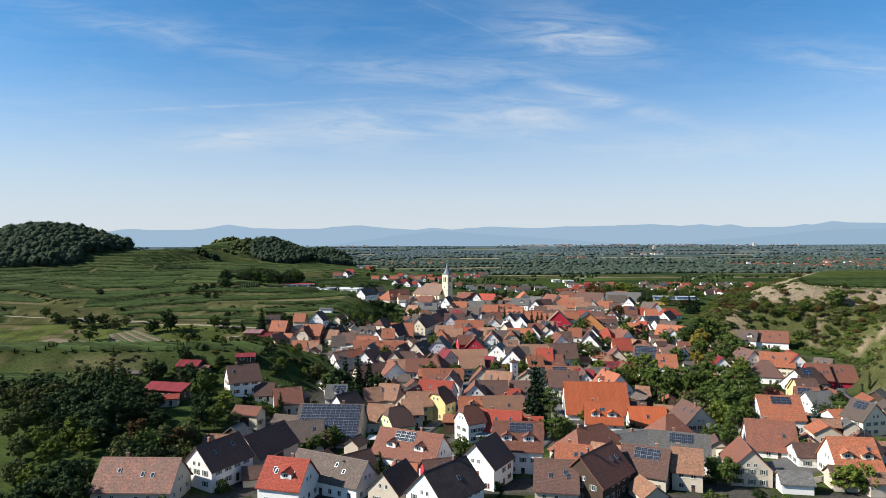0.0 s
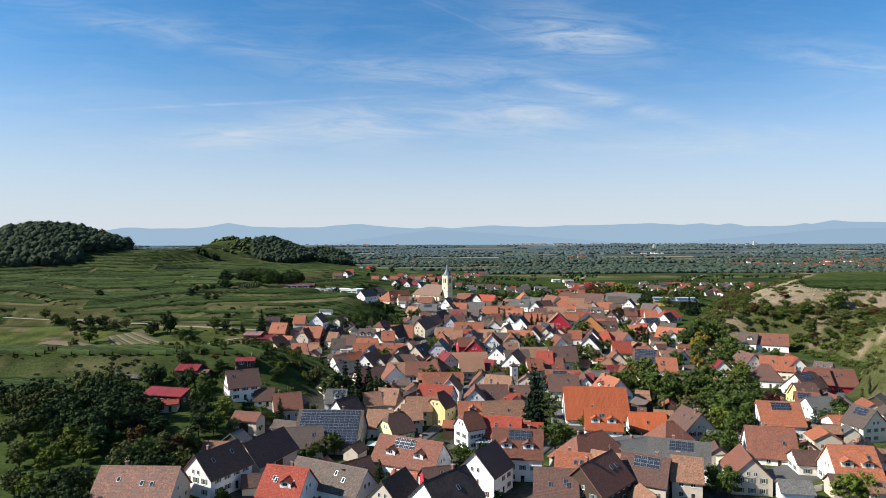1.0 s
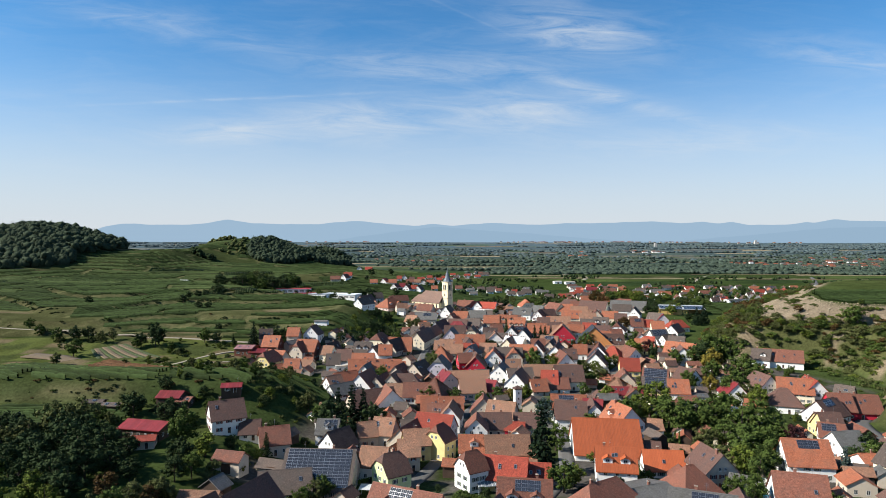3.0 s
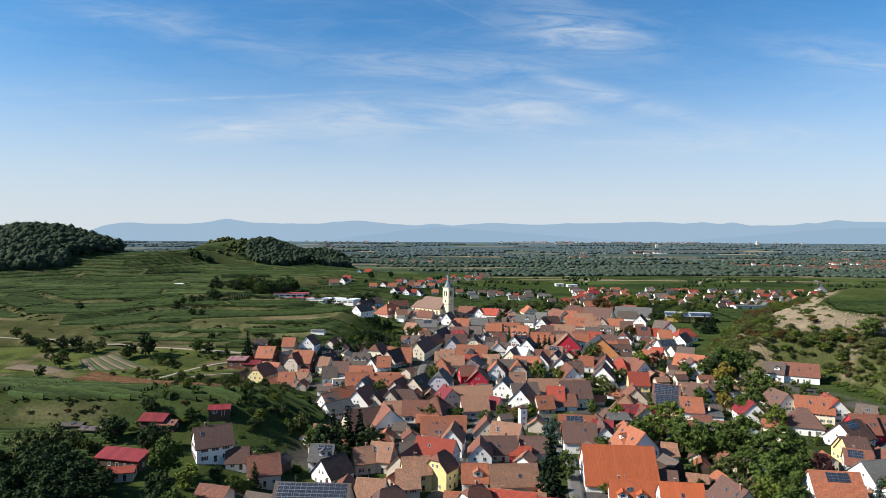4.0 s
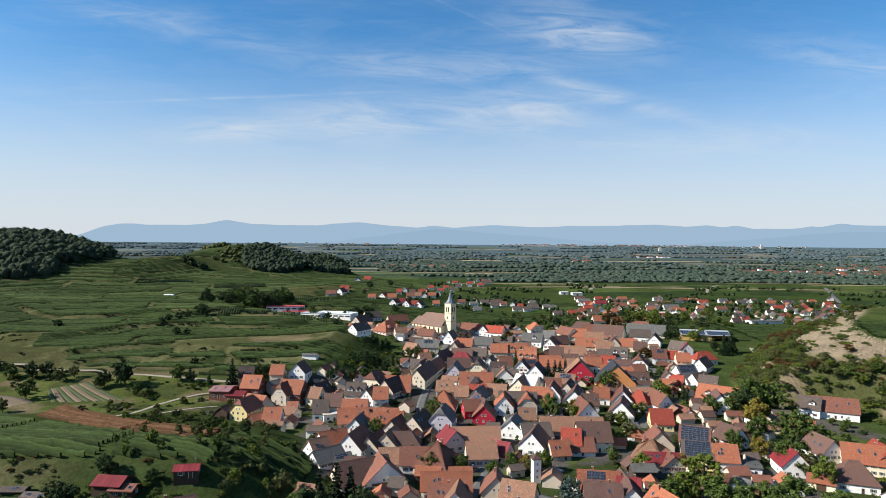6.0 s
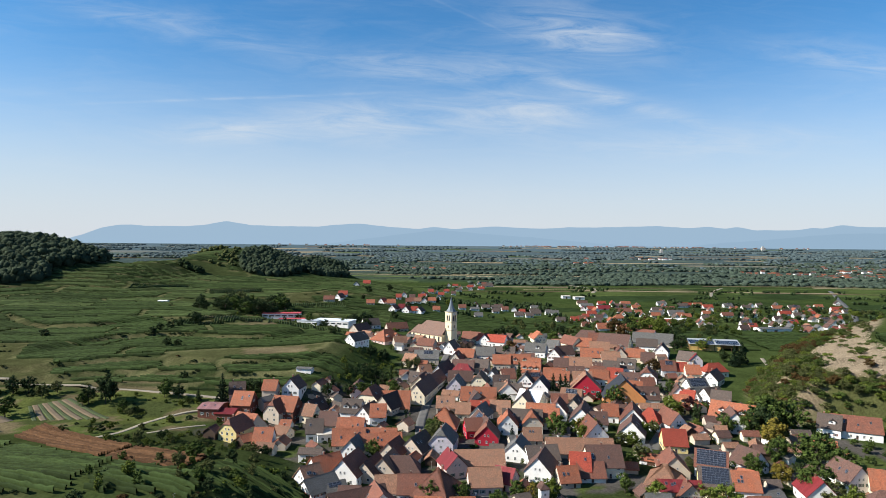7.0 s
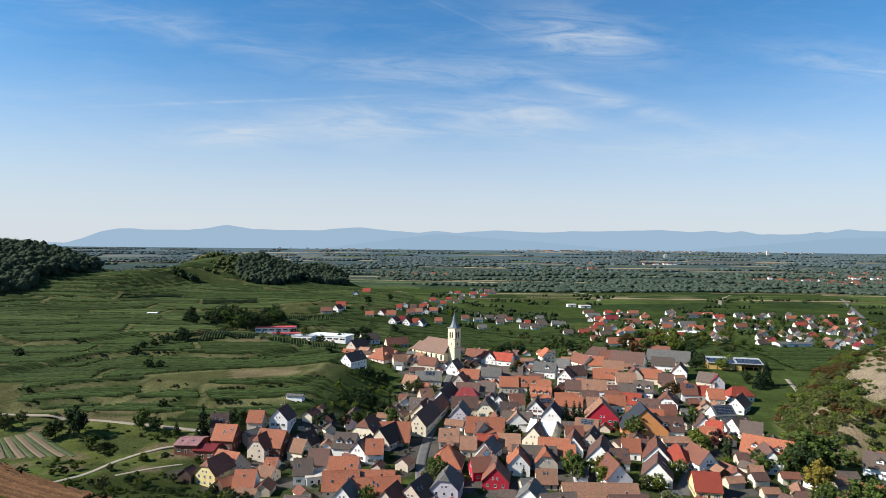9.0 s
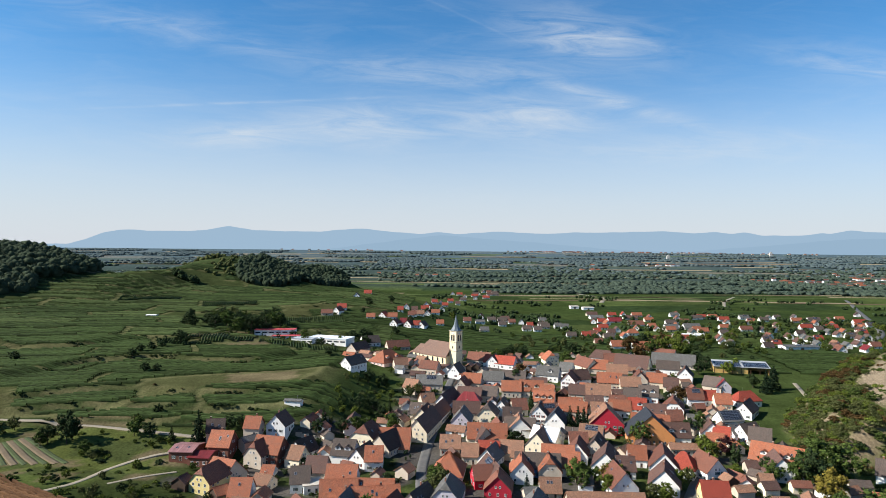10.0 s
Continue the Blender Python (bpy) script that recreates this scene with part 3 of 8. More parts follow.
    def on_roof(u, d, lift=0.02):
        """Pose on the seen slope: u along the ridge, d metres down from it."""
        q = d * math.cos(math.atan(slope))
        return pose(u, sgn * q, H - q * slope + lift, 0, 0, 0 if sgn < 0 else 180) @ pose(0, 0, 0, pitch, 0, 0)

    run = math.hypot(W / 2, H - E)
    if "c" in opts or (not barn and rng.random() < 0.55 and H > 5.6):
        u = rng.uniform(-0.3, 0.3) * L
        part("chimney", shared(("chimney", 0.9), lambda: chimney_mesh(0.9)), ob, pose(u, 0.5, H, 0, 0, 0))
    if not barn and not far and rng.random() < 0.3:
        part("aerial", shared("aerial", aerial_mesh), ob, pose(rng.uniform(-0.35, 0.35) * L, 0, H, 0, 0, rng.uniform(0, 90)))
    if "S" in opts:
        rows, cols = int((run - 0.4) // 1.06), int((L - 0.6) // 1.7)
        for r in range(rows):
            for c in range(cols):
                part("solar_panel", shared("panel", panel_mesh), ob, on_roof((c - (cols - 1) / 2) * 1.69, 0.8 + r * 1.05, 0.1))
    elif "s" in opts:
        u0, cols = rng.uniform(-0.15, 0.15) * L, min(4, int(L // 2.6))
        for r in range(2 if run < 6 else 3):
            for c in range(cols):
                part("solar_panel", shared("panel", panel_mesh), ob, on_roof(u0 + (c - (cols - 1) / 2) * 1.69, 1.2 + r * 1.05, 0.1))
    elif "k" in opts or (not barn and not far and rng.random() < 0.35 and hip < 2):
        for _ in range(rng.choice((1, 2, 3))):
            part("skylight", shared("skylight", skylight_mesh), ob, on_roof(rng.uniform(-0.36, 0.36) * L, rng.uniform(0.35, 0.6) * run, 0.0))
    count = {"d": 1, "D": 2}.get(next((o for o in opts if o in "dD"), ""), 0) + (1 if opts.count("D") > 1 else 0)
    for k in range(count):
        u = (k - (count - 1) / 2) * L / (count + 0.25) + (0.12 * L if count == 1 else 0)
        dw, dh, dd = min(3.0, L / (count + 1)), 1.5, 2.4 / max(slope, 0.5)
        q = W / 2 * 0.72
        z = H - q * slope
        d = Box()
        d.box(-dw / 2, -0.0, -0.3, dw / 2, dd, dh)
        dm = part("dormer", d.mesh("dormer", WALLS[wall]), ob, pose(u, sgn * q, z, 0, 0, 0 if sgn < 0 else 180))
        r, _, _ = roof_mesh(dd + 0.6, dw, dh + 0.9, dh + 0.05, ROOFS[roof], 0, over=0.3, thick=0.15)
        part("dormer_roof", r, dm, pose(0, dd / 2 - 0.1, 0, 0, 0, 90))
        part("window", shared(("window", 1.25, 0.95, 0), lambda: window_mesh(1.25, 0.95, 0)), dm, pose(0, 0, 0.35))
    if "b" in opts:
        b = Box()
        b.box(hx, -hy * 0.7, 2.7, hx + 1.3, hy * 0.7, 2.85)
        b.box(hx + 1.22, -hy * 0.7, 2.85, hx + 1.3, hy * 0.7, 3.75, 1)
        m = b.mesh("balcony", STONE, TIMBER)
        ends = sorted((1, -1), key=lambda s: (Vector((s * math.cos(a), s * math.sin(a), 0)).dot(EYES[0] - Vector((x, y, 0)))), reverse=True)
        part("balcony", m, ob, pose(0, 0, 0, 0, 0, 0 if ends[0] > 0 else 180))
    return ob


# ---- ground ----
def cells(x, y, size, seed):
    """A steady random number for each cell of a skewed field pattern."""
    u, v = np.floor((x + 0.35 * y) / size), np.floor((y * 0.8 - 0.2 * x) / (size * 0.55))
    return np.modf(np.abs(np.sin(u * 127.1 + v * 311.7 + seed * 17.3)) * 43758.5453)[0]


def steep(x, y):
    e = 1.2
    return np.hypot(ground(x + e, y) - ground(x - e, y), ground(x, y + e) - ground(x, y - e)) / (2 * e)


def in_village(x, y):
    x, y = x / S, y / S
    left = np.interp(y, [90, 150, 205, 245, 312, 335, 368, 420, 500, 560, 640], [-62, -60, -52, -42, -52, -104, -102, -30, -26, -75, -70])
    right = np.interp(y, [90, 200, 300, 360, 400, 480, 580], [150, 165, 190, 168, 145, 150, 140])
    return smooth(-6, 4, x - left) * smooth(6, -4, x - right) * smooth(90, 100, y) * smooth(640, 615, y)


def plots(x, y):
    """The vineyard plots, of uneven outline: how far across one a place lies (both ways), and a random number for each plot."""
    p = x + 16 * np.sin(y / 61.0) + 8 * np.sin(y / 23.0 + x / 90.0)
    q = y + 12 * np.sin(x / 47.0) + 5 * np.sin(x / 19.0 + y / 80.0)
    u, v = (p + 0.35 * q) / 83.0, (q * 0.8 - 0.2 * p) / 33.0
    u = u + 0.37 * np.floor(v)
    c = np.modf(np.abs(np.sin(np.floor(u) * 127.1 + np.floor(v) * 311.7)) * 43758.5453)[0]
    return u - np.floor(u), v - np.floor(v), c


def off_tracks(x, y):
    """False on the grass headlands between the vineyard plots."""
    a, b, c = plots(x, y)
    return ((a > 0.05) | (c < 0.5)) & ((b > 0.13) | (c > 0.8))


def land(x, y):
    """Colour of the ground cover at places, with distance haze tinted into the far plain."""
    u, v = x / S, y / S
    col = np.empty(np.shape(x) + (3,))

    def lay(mask, rgb):
        m = np.clip(mask, 0, 1)[..., None]
        col[:] = col * (1 - m) + np.array(rgb) * m

    col[:] = (0.0343, 0.0484, 0.0150)
    # fields of the plain, and the wooded river land beyond
    far = smooth(560, 640, v)
    c = cells(x, y, 120, 1)
    lay(far * (c < 0.45), (0.0308, 0.0458, 0.0141))
    lay(far * ((c > 0.45) & (c < 0.62)), (0.0238, 0.0370, 0.0132))
    lay(far * ((c > 0.62) & (c < 0.80)), (0.0440, 0.0581, 0.0194))
    lay(far * (c > 0.93) * smooth(900, 1100, v), (0.1197, 0.1012, 0.0598))
    c = cells(x, y, 190, 12)
    lay(far * (c < 0.22) * smooth(700, 760, v), (0.0229, 0.0370, 0.0141))
    lay(far * (c > 0.86) * smooth(700, 760, v), (0.0528, 0.0722, 0.0229))
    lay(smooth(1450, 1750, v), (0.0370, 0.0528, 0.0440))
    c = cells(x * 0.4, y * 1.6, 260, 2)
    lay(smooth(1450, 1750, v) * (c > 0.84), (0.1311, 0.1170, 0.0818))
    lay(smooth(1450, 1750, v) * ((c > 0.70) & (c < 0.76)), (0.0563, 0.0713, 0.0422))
    # distance haze put into the ground colour: bluer the farther out
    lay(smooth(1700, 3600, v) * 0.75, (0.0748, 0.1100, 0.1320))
    # slope: vineyards, dry banks
    left = smooth(-55, -75, u) * smooth(225, 236, v) * smooth(1200, 1000, v)
    c2 = plots(x, y)[2]
    lay(left, (0.0245, 0.0345, 0.0125))
    lay(left * (c2 < 0.35), (0.0170, 0.0255, 0.0098))
    lay(left * (c2 > 0.72), (0.0345, 0.0440, 0.0165))
    lay(left * (c2 > 0.95), (0.0500, 0.0530, 0.0220))
    s = steep(x, y)
    lay(left * smooth(0.36, 0.6, s) * smooth(-95, -110, u) * smooth(660, 560, v) * (0.05 + 0.7 * cells(x, y, 31, 7)), (0.1050, 0.0900, 0.0470))
    lay(left * (s < 0.2) * (cells(x, y, 45, 9) > 0.96), (0.1000, 0.0820, 0.0460))
    lay(left * (1 - off_tracks(x, y)) * smooth(372, 380, v), (0.0800, 0.0790, 0.0360))
    # meadow along the lane, garden plots
    meadow = smooth(-92, -100, u) * smooth(384, 379, v)
    lay(meadow * smooth(334, 340, v), (0.0640, 0.0760, 0.0225))
    lay(meadow * smooth(300, 312, v) * smooth(343, 338, v), (0.0519, 0.0669, 0.0194))
    lay(meadow * smooth(322, 326, v) * (cells(x, y, 15, 21) > 0.62), (0.0420, 0.0520, 0.0180))
    lay(meadow * smooth(322, 326, v) * (cells(x, y, 12, 22) > 0.88), (0.1050, 0.0850, 0.0480))
    lay((u < -60) * smooth(200, 208, v) * smooth(230, 224, v), (0.0400, 0.0520, 0.0165))
    lay((u < -62) * smooth(232, 238, v) * smooth(332, 326, v), (0.0290, 0.0390, 0.0130))
    lay((u > 190) * smooth(540, 548, v) * smooth(662, 652, v), (0.0260, 0.0380, 0.0125))
    # village yards and gardens
    vil = in_village(x, y)
    lay(vil, (0.0300, 0.0400, 0.0140))
    lay(vil * (cells(x, y, 16, 3) > 0.45), (0.0640, 0.0580, 0.0510))
    lay(vil * (cells(x, y, 11, 4) > 0.86), (0.0520, 0.0680, 0.0200))
    # worked bank
    q = u - along(FOOT, v)
    bank = smooth(-2, 4, q) * smooth(175, 215, v) * smooth(540, 470, v)
    lay(bank, (0.0640, 0.0680, 0.0260))
    lay(bank * smooth(34, 40, q) * smooth(70, 62, q), (0.1750, 0.1380, 0.0950))
    lay(bank * smooth(0.5, 0.85, s) * (cells(x, y, 14, 8) > 0.74), (0.1500, 0.1180, 0.0760))
    lay(bank * smooth(62, 70, q), (0.0422, 0.0563, 0.0176))
    return col


xs = np.unique(np.concatenate([np.linspace(-4200, -520, 60), np.arange(-520, 400, 4.0), np.linspace(400, 4200, 80)]))
ys = np.unique(np.concatenate([np.arange(-160, 110, 18.0), np.arange(110, 730, 3.6), np.arange(730, 1500, 9.0), np.linspace(1500, 4700, 70)]))
gx, gy = np.meshgrid(xs, ys)
gz = ground(gx, gy)
nx = len(xs)
qi = (np.arange(len(ys) - 1)[:, None] * nx + np.arange(nx - 1)[None]).ravel()
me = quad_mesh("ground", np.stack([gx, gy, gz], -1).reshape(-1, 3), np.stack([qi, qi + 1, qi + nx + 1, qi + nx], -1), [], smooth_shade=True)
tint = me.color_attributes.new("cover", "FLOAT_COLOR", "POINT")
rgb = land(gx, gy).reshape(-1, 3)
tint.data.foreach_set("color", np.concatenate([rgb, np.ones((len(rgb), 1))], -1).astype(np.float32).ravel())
gm = bpy.data.materials.new("fields and grass")
gm.use_nodes = True
gt = gm.node_tree
gb = gt.nodes["Principled BSDF"]
gb.inputs["Roughness"].default_value, gb.inputs["Specular IOR Level"].default_value = 1.0, 0.0
ga = gt.nodes.new("ShaderNodeVertexColor")
ga.layer_name = "cover"
gc = gt.nodes.new("ShaderNodeTexCoord")
last = ga.outputs["Color"]
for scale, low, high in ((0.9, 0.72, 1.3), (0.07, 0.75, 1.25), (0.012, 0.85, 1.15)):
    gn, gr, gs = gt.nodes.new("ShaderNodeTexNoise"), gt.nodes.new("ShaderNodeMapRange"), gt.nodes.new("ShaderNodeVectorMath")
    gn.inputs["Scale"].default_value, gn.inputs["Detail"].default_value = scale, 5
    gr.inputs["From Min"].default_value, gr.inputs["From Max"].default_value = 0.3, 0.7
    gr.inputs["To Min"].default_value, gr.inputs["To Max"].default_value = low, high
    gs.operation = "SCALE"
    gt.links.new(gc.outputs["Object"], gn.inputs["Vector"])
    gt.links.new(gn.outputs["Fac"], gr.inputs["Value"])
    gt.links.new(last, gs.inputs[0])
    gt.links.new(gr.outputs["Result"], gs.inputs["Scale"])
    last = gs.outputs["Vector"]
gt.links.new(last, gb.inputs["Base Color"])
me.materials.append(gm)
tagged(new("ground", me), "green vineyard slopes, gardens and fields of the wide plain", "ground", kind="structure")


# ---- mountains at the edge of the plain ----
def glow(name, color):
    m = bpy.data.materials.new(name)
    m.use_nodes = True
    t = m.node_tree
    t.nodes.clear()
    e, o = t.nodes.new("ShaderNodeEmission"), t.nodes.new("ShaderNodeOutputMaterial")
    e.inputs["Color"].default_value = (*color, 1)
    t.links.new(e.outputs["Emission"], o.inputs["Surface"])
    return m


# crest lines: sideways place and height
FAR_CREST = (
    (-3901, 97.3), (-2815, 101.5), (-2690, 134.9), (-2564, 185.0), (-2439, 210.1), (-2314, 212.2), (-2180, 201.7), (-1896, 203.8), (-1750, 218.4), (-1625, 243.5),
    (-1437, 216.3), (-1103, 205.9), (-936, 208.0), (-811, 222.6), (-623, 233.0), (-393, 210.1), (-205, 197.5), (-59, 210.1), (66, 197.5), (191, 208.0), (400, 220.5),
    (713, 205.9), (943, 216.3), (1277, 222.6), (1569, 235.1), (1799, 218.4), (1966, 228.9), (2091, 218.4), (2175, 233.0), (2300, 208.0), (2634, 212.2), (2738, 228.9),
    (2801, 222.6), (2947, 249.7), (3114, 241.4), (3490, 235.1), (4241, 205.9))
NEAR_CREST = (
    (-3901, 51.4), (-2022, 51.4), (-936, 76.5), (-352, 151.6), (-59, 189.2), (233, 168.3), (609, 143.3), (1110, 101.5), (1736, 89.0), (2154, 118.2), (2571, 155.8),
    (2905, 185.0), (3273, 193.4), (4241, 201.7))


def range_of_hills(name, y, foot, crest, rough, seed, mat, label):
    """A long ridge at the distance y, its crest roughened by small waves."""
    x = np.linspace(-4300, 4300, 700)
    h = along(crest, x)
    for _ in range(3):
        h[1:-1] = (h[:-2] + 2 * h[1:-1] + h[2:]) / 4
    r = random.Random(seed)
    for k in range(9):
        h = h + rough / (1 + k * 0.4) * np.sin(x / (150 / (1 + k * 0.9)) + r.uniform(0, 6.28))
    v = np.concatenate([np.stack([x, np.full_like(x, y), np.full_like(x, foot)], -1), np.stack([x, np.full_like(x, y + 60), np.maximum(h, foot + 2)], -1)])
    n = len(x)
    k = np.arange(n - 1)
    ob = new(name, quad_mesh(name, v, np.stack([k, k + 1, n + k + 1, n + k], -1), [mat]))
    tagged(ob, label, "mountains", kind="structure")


# both ranges glow by themselves, the haze before them put into that flat blue
range_of_hills("backdrop", 4740, 56, FAR_CREST, 1.1, 3, glow("far mountains in glowing haze blue", (0.182, 0.258, 0.337)), "pale blue hazy mountain range beyond the plain")
range_of_hills("backdrop", 4700, 56, NEAR_CREST, 1.1, 8, glow("nearer foothills in glowing haze blue", (0.166, 0.241, 0.318)), "hazy blue foothills at the edge of the plain")


# ---- the village's houses ----
# nearest rows, from the opening
house(-75.5, 164.6, -2, 19.7, 12.0, 9.7, 3.7, "ow", "b", "k")
house(-60.7, 177.1, 63, 14.7, 10.8, 11.1, 5.6, "br", "pw", "c")
house(-52.8, 194.4, 68, 18.1, 10.8, 9.9, 4.4, "br", "b", "n")
house(-38.8, 166.2, -15, 11.3, 11.1, 10.7, 5.1, "rd", "w", "dc")
house(-29.0, 173.8, -28, 22.7, 9.9, 9.4, 4.4, "gr", "w", "k")
house(-77.7, 252.0, 30, 11.7, 10.5, 10.9, 5.5, "br", "w", "ck")
house(-68.6, 250.8, 11, 7.0, 8.0, 6.6, 2.8, "br", "w")
house(-58.6, 245.5, 21, 10.0, 9.7, 9.2, 4.3, "rb", "b", "c")
house(-43.4, 268.3, -2, 8.2, 10.1, 9.9, 5.5, "gy", "w", "sd")
house(-38.4, 260.1, 51, 10.4, 10.3, 9.3, 4.0, "dk", "w")
house(-37.8, 224.0, -3, 21.9, 19.7, 12.5, 3.2, "gr", "b", "S")
house(-46.8, 213.7, 13, 15.2, 10.4, 8.1, 2.9, "gr", "w", "k")
house(-22.0, 235.9, -10, 9.0, 10.0, 10.0, 5.0, "tn", "w")
house(-15.4, 222.9, 35, 8.4, 10.4, 11.9, 6.6, "br", "g", "j")
house(-22.1, 274.4, -14, 8.4, 10.3, 10.0, 4.8, "tn", "b")
house(-29.4, 272.1, 20, 7.3, 9.0, 9.0, 4.5, "tn", "b")
house(-11.8, 269.6, 67, 18.2, 9.5, 9.4, 4.5, "rb", "b", "n")
house(-2.1, 275.0, -20, 15.0, 11.0, 11.4, 5.9, "rd", "w", "k")
house(-0.2, 256.3, 56, 7.5, 9.3, 12.5, 7.5, "rb", "y", "j")
house(-8.9, 256.2, 10, 9.4, 9.0, 10.7, 6.2, "tn", "y")
house(-11.2, 245.0, 8, 7.3, 9.0, 10.1, 5.6, "tn", "b")
house(10.0, 224.1, 31, 7.1, 8.8, 12.1, 7.3, "rb", "w", "j")
house(11.2, 253.4, -0, 8.6, 9.4, 9.3, 4.6, "or", "w", "d")
house(24.0, 250.7, 3, 15.8, 10.4, 10.0, 4.7, "tn", "b", "c")
house(20.8, 225.8, -14, 14.6, 10.8, 9.9, 4.4, "rd", "y", "k")
house(31.9, 226.6, -7, 7.3, 8.4, 7.5, 3.2, "rd", "w")
house(23.0, 192.9, -9, 14.2, 12.6, 13.8, 7.4, "rb", "w", "sDc")
house(12.4, 179.2, 59, 11.9, 11.0, 12.3, 6.7, "br", "w")
house(-8.7, 192.3, -25, 20.5, 12.1, 11.3, 5.2, "rb", "w", "sDc")
house(-11.8, 166.0, 63, 11.0, 8.8, 8.7, 4.2, "br", "b")
house(1.2, 158.9, 49, 15.1, 11.9, 11.1, 5.2, "dk", "w", "k")
house(-24.3, 185.6, 42, 9.2, 8.9, 6.9, 2.9, "br", "b")
house(-1.2, 180.7, 16, 7.6, 6.8, 6.2, 3.7, "br", "crim")
house(62.4, 262.3, -6, 24.3, 23.2, 13.0, 3.0, "os", "w", "C")
house(57.9, 231.1, -10, 12.6, 11.6, 11.4, 5.5, "os", "w", "DT")
house(75.9, 238.3, -7, 13.0, 10.2, 8.2, 3.1, "os", "w", "k")
house(75.1, 284.8, 108, 13.8, 12.9, 12.8, 6.3, "or", "w", "d")
house(56.4, 297.2, -5, 13.1, 11.7, 10.8, 4.9, "br", "w", "k")
house(66.9, 299.5, 82, 10.6, 10.7, 10.2, 4.8, "br", "w")
house(46.5, 202.2, 33, 21.9, 12.8, 10.2, 3.7, "rb", "b", "h")
house(71.0, 193.1, -22, 16.8, 11.4, 10.3, 5.4, "gy", "w", "s")
house(61.1, 208.7, 23, 14.0, 16.7, 6.4, 4.6, "gy", "w")
house(37.5, 183.2, -17, 9.3, 10.6, 9.5, 4.1, "or", "b", "c")
house(47.4, 185.4, -30, 8.2, 9.6, 8.9, 4.0, "tn", "b")
house(41.0, 170.7, 48, 16.9, 12.3, 11.5, 5.3, "rb", "wood")
house(29.9, 168.2, -10, 10.7, 11.6, 9.5, 3.6, "br", "b")
house(56.1, 177.4, -29, 12.2, 11.3, 10.3, 4.6, "br", "b", "sc")
house(66.5, 175.4, -20, 7.5, 9.4, 10.3, 5.6, "tn", "b", "c")
house(75.6, 213.8, 19, 13.6, 12.9, 10.9, 4.4, "rb", "b", "h")
house(88.9, 229.3, 98, 12.7, 11.2, 11.4, 5.8, "br", "b")
house(123.9, 237.6, -9, 14.5, 13.7, 12.3, 5.5, "or", "w", "sk")
house(105.7, 208.4, -17, 14.1, 15.6, 10.3, 3.0, "rb", "w", "k")
house(110.5, 195.1, -10, 8.5, 9.5, 6.5, 3.8, "br", "w")
house(84.9, 180.7, 78, 12.9, 10.3, 10.3, 5.2, "rb", "b")
house(88.7, 193.7, 4, 8.1, 10.4, 5.7, 3.9, "gr", "b")
house(115.0, 182.5, -9, 11.6, 13.1, 11.3, 4.7, "or", "c", "Dk")
house(130.5, 220.4, -101, 8.0, 8.6, 6.4, 3.9, "or", "b")
house(151.6, 231.2, -75, 9.0, 11.1, 11.5, 6.0, "gr", "c", "s")
house(159.5, 284.9, -0, 8.3, 10.1, 9.6, 4.5, "br", "y")
house(171.3, 304.4, 30, 13.4, 12.9, 10.2, 3.9, "br", "w", "s")
house(149.6, 255.9, 9, 10.9, 12.9, 10.2, 4.6, "gy", "w")
house(190.2, 314.4, -11, 20.4, 13.9, 10.1, 3.4, "rb", "crim")
house(156.3, 275.2, -24, 9.0, 8.6, 7.7, 3.3, "rb", "w", "s")
house(148.3, 240.8, -0, 7.5, 8.6, 6.4, 4.1, "or", "w")
house(122.5, 190.4, 41, 14.9, 9.4, 10.0, 5.2, "br", "c")
# middle rows
house(-24.7, 321.7, 110, 12.8, 17.0, 11.3, 3.4, "rb", "w", "bk")
house(-32.9, 322.9, 29, 22.0, 13.5, 10.1, 3.3, "br", "b", "n")
house(0.6, 311.4, 1, 19.0, 10.2, 9.5, 4.2, "or", "w", "k")
house(1.4, 299.2, -5, 13.8, 9.4, 9.4, 4.7, "rb", "b")
house(4.4, 292.8, 82, 12.5, 8.8, 11.3, 6.3, "tn", "w")
house(27.0, 300.7, -21, 12.2, 12.4, 10.1, 3.9, "tn", "b")
house(19.3, 307.7, 85, 10.5, 11.2, 10.7, 4.8, "rb", "b")
house(22.1, 286.5, 1, 14.2, 10.3, 8.8, 3.6, "br", "b", "c")
house(36.3, 288.3, -2, 10.6, 9.5, 8.2, 3.5, "br", "b", "c")
house(14.5, 277.8, 86, 11.3, 8.8, 10.0, 5.5, "rb", "w")
house(30.6, 283.6, -8, 7.9, 6.3, 5.7, 3.3, "rd", "crim")
house(58.1, 310.2, -8, 15.4, 12.5, 10.7, 4.4, "or", "w", "s")
house(68.3, 306.3, -17, 8.3, 11.0, 9.7, 4.6, "mr", "w")
house(56.2, 299.6, -12, 11.6, 10.4, 10.7, 5.4, "br", "w", "k")
house(67.2, 307.6, 90, 13.0, 12.5, 10.2, 4.0, "br", "w")
house(73.9, 283.0, -4, 7.4, 8.6, 9.0, 4.6, "or", "w", "d")
house(63.8, 390.5, -1, 31.4, 12.7, 7.8, 2.5, "tn", "b", "n")
house(69.2, 367.4, 1, 15.1, 14.1, 12.4, 5.3, "br", "c", "k")
house(58.5, 363.9, -7, 8.5, 11.3, 10.4, 4.6, "rd", "c")
house(51.1, 355.2, 9, 8.4, 10.4, 7.7, 2.7, "or", "b")
house(62.2, 361.1, 1, 11.4, 10.6, 7.2, 2.5, "rb", "w")
house(41.5, 362.6, 70, 15.5, 11.6, 10.8, 4.7, "br", "w")
house(34.1, 384.9, 72, 13.1, 11.6, 9.6, 4.2, "gy", "w")
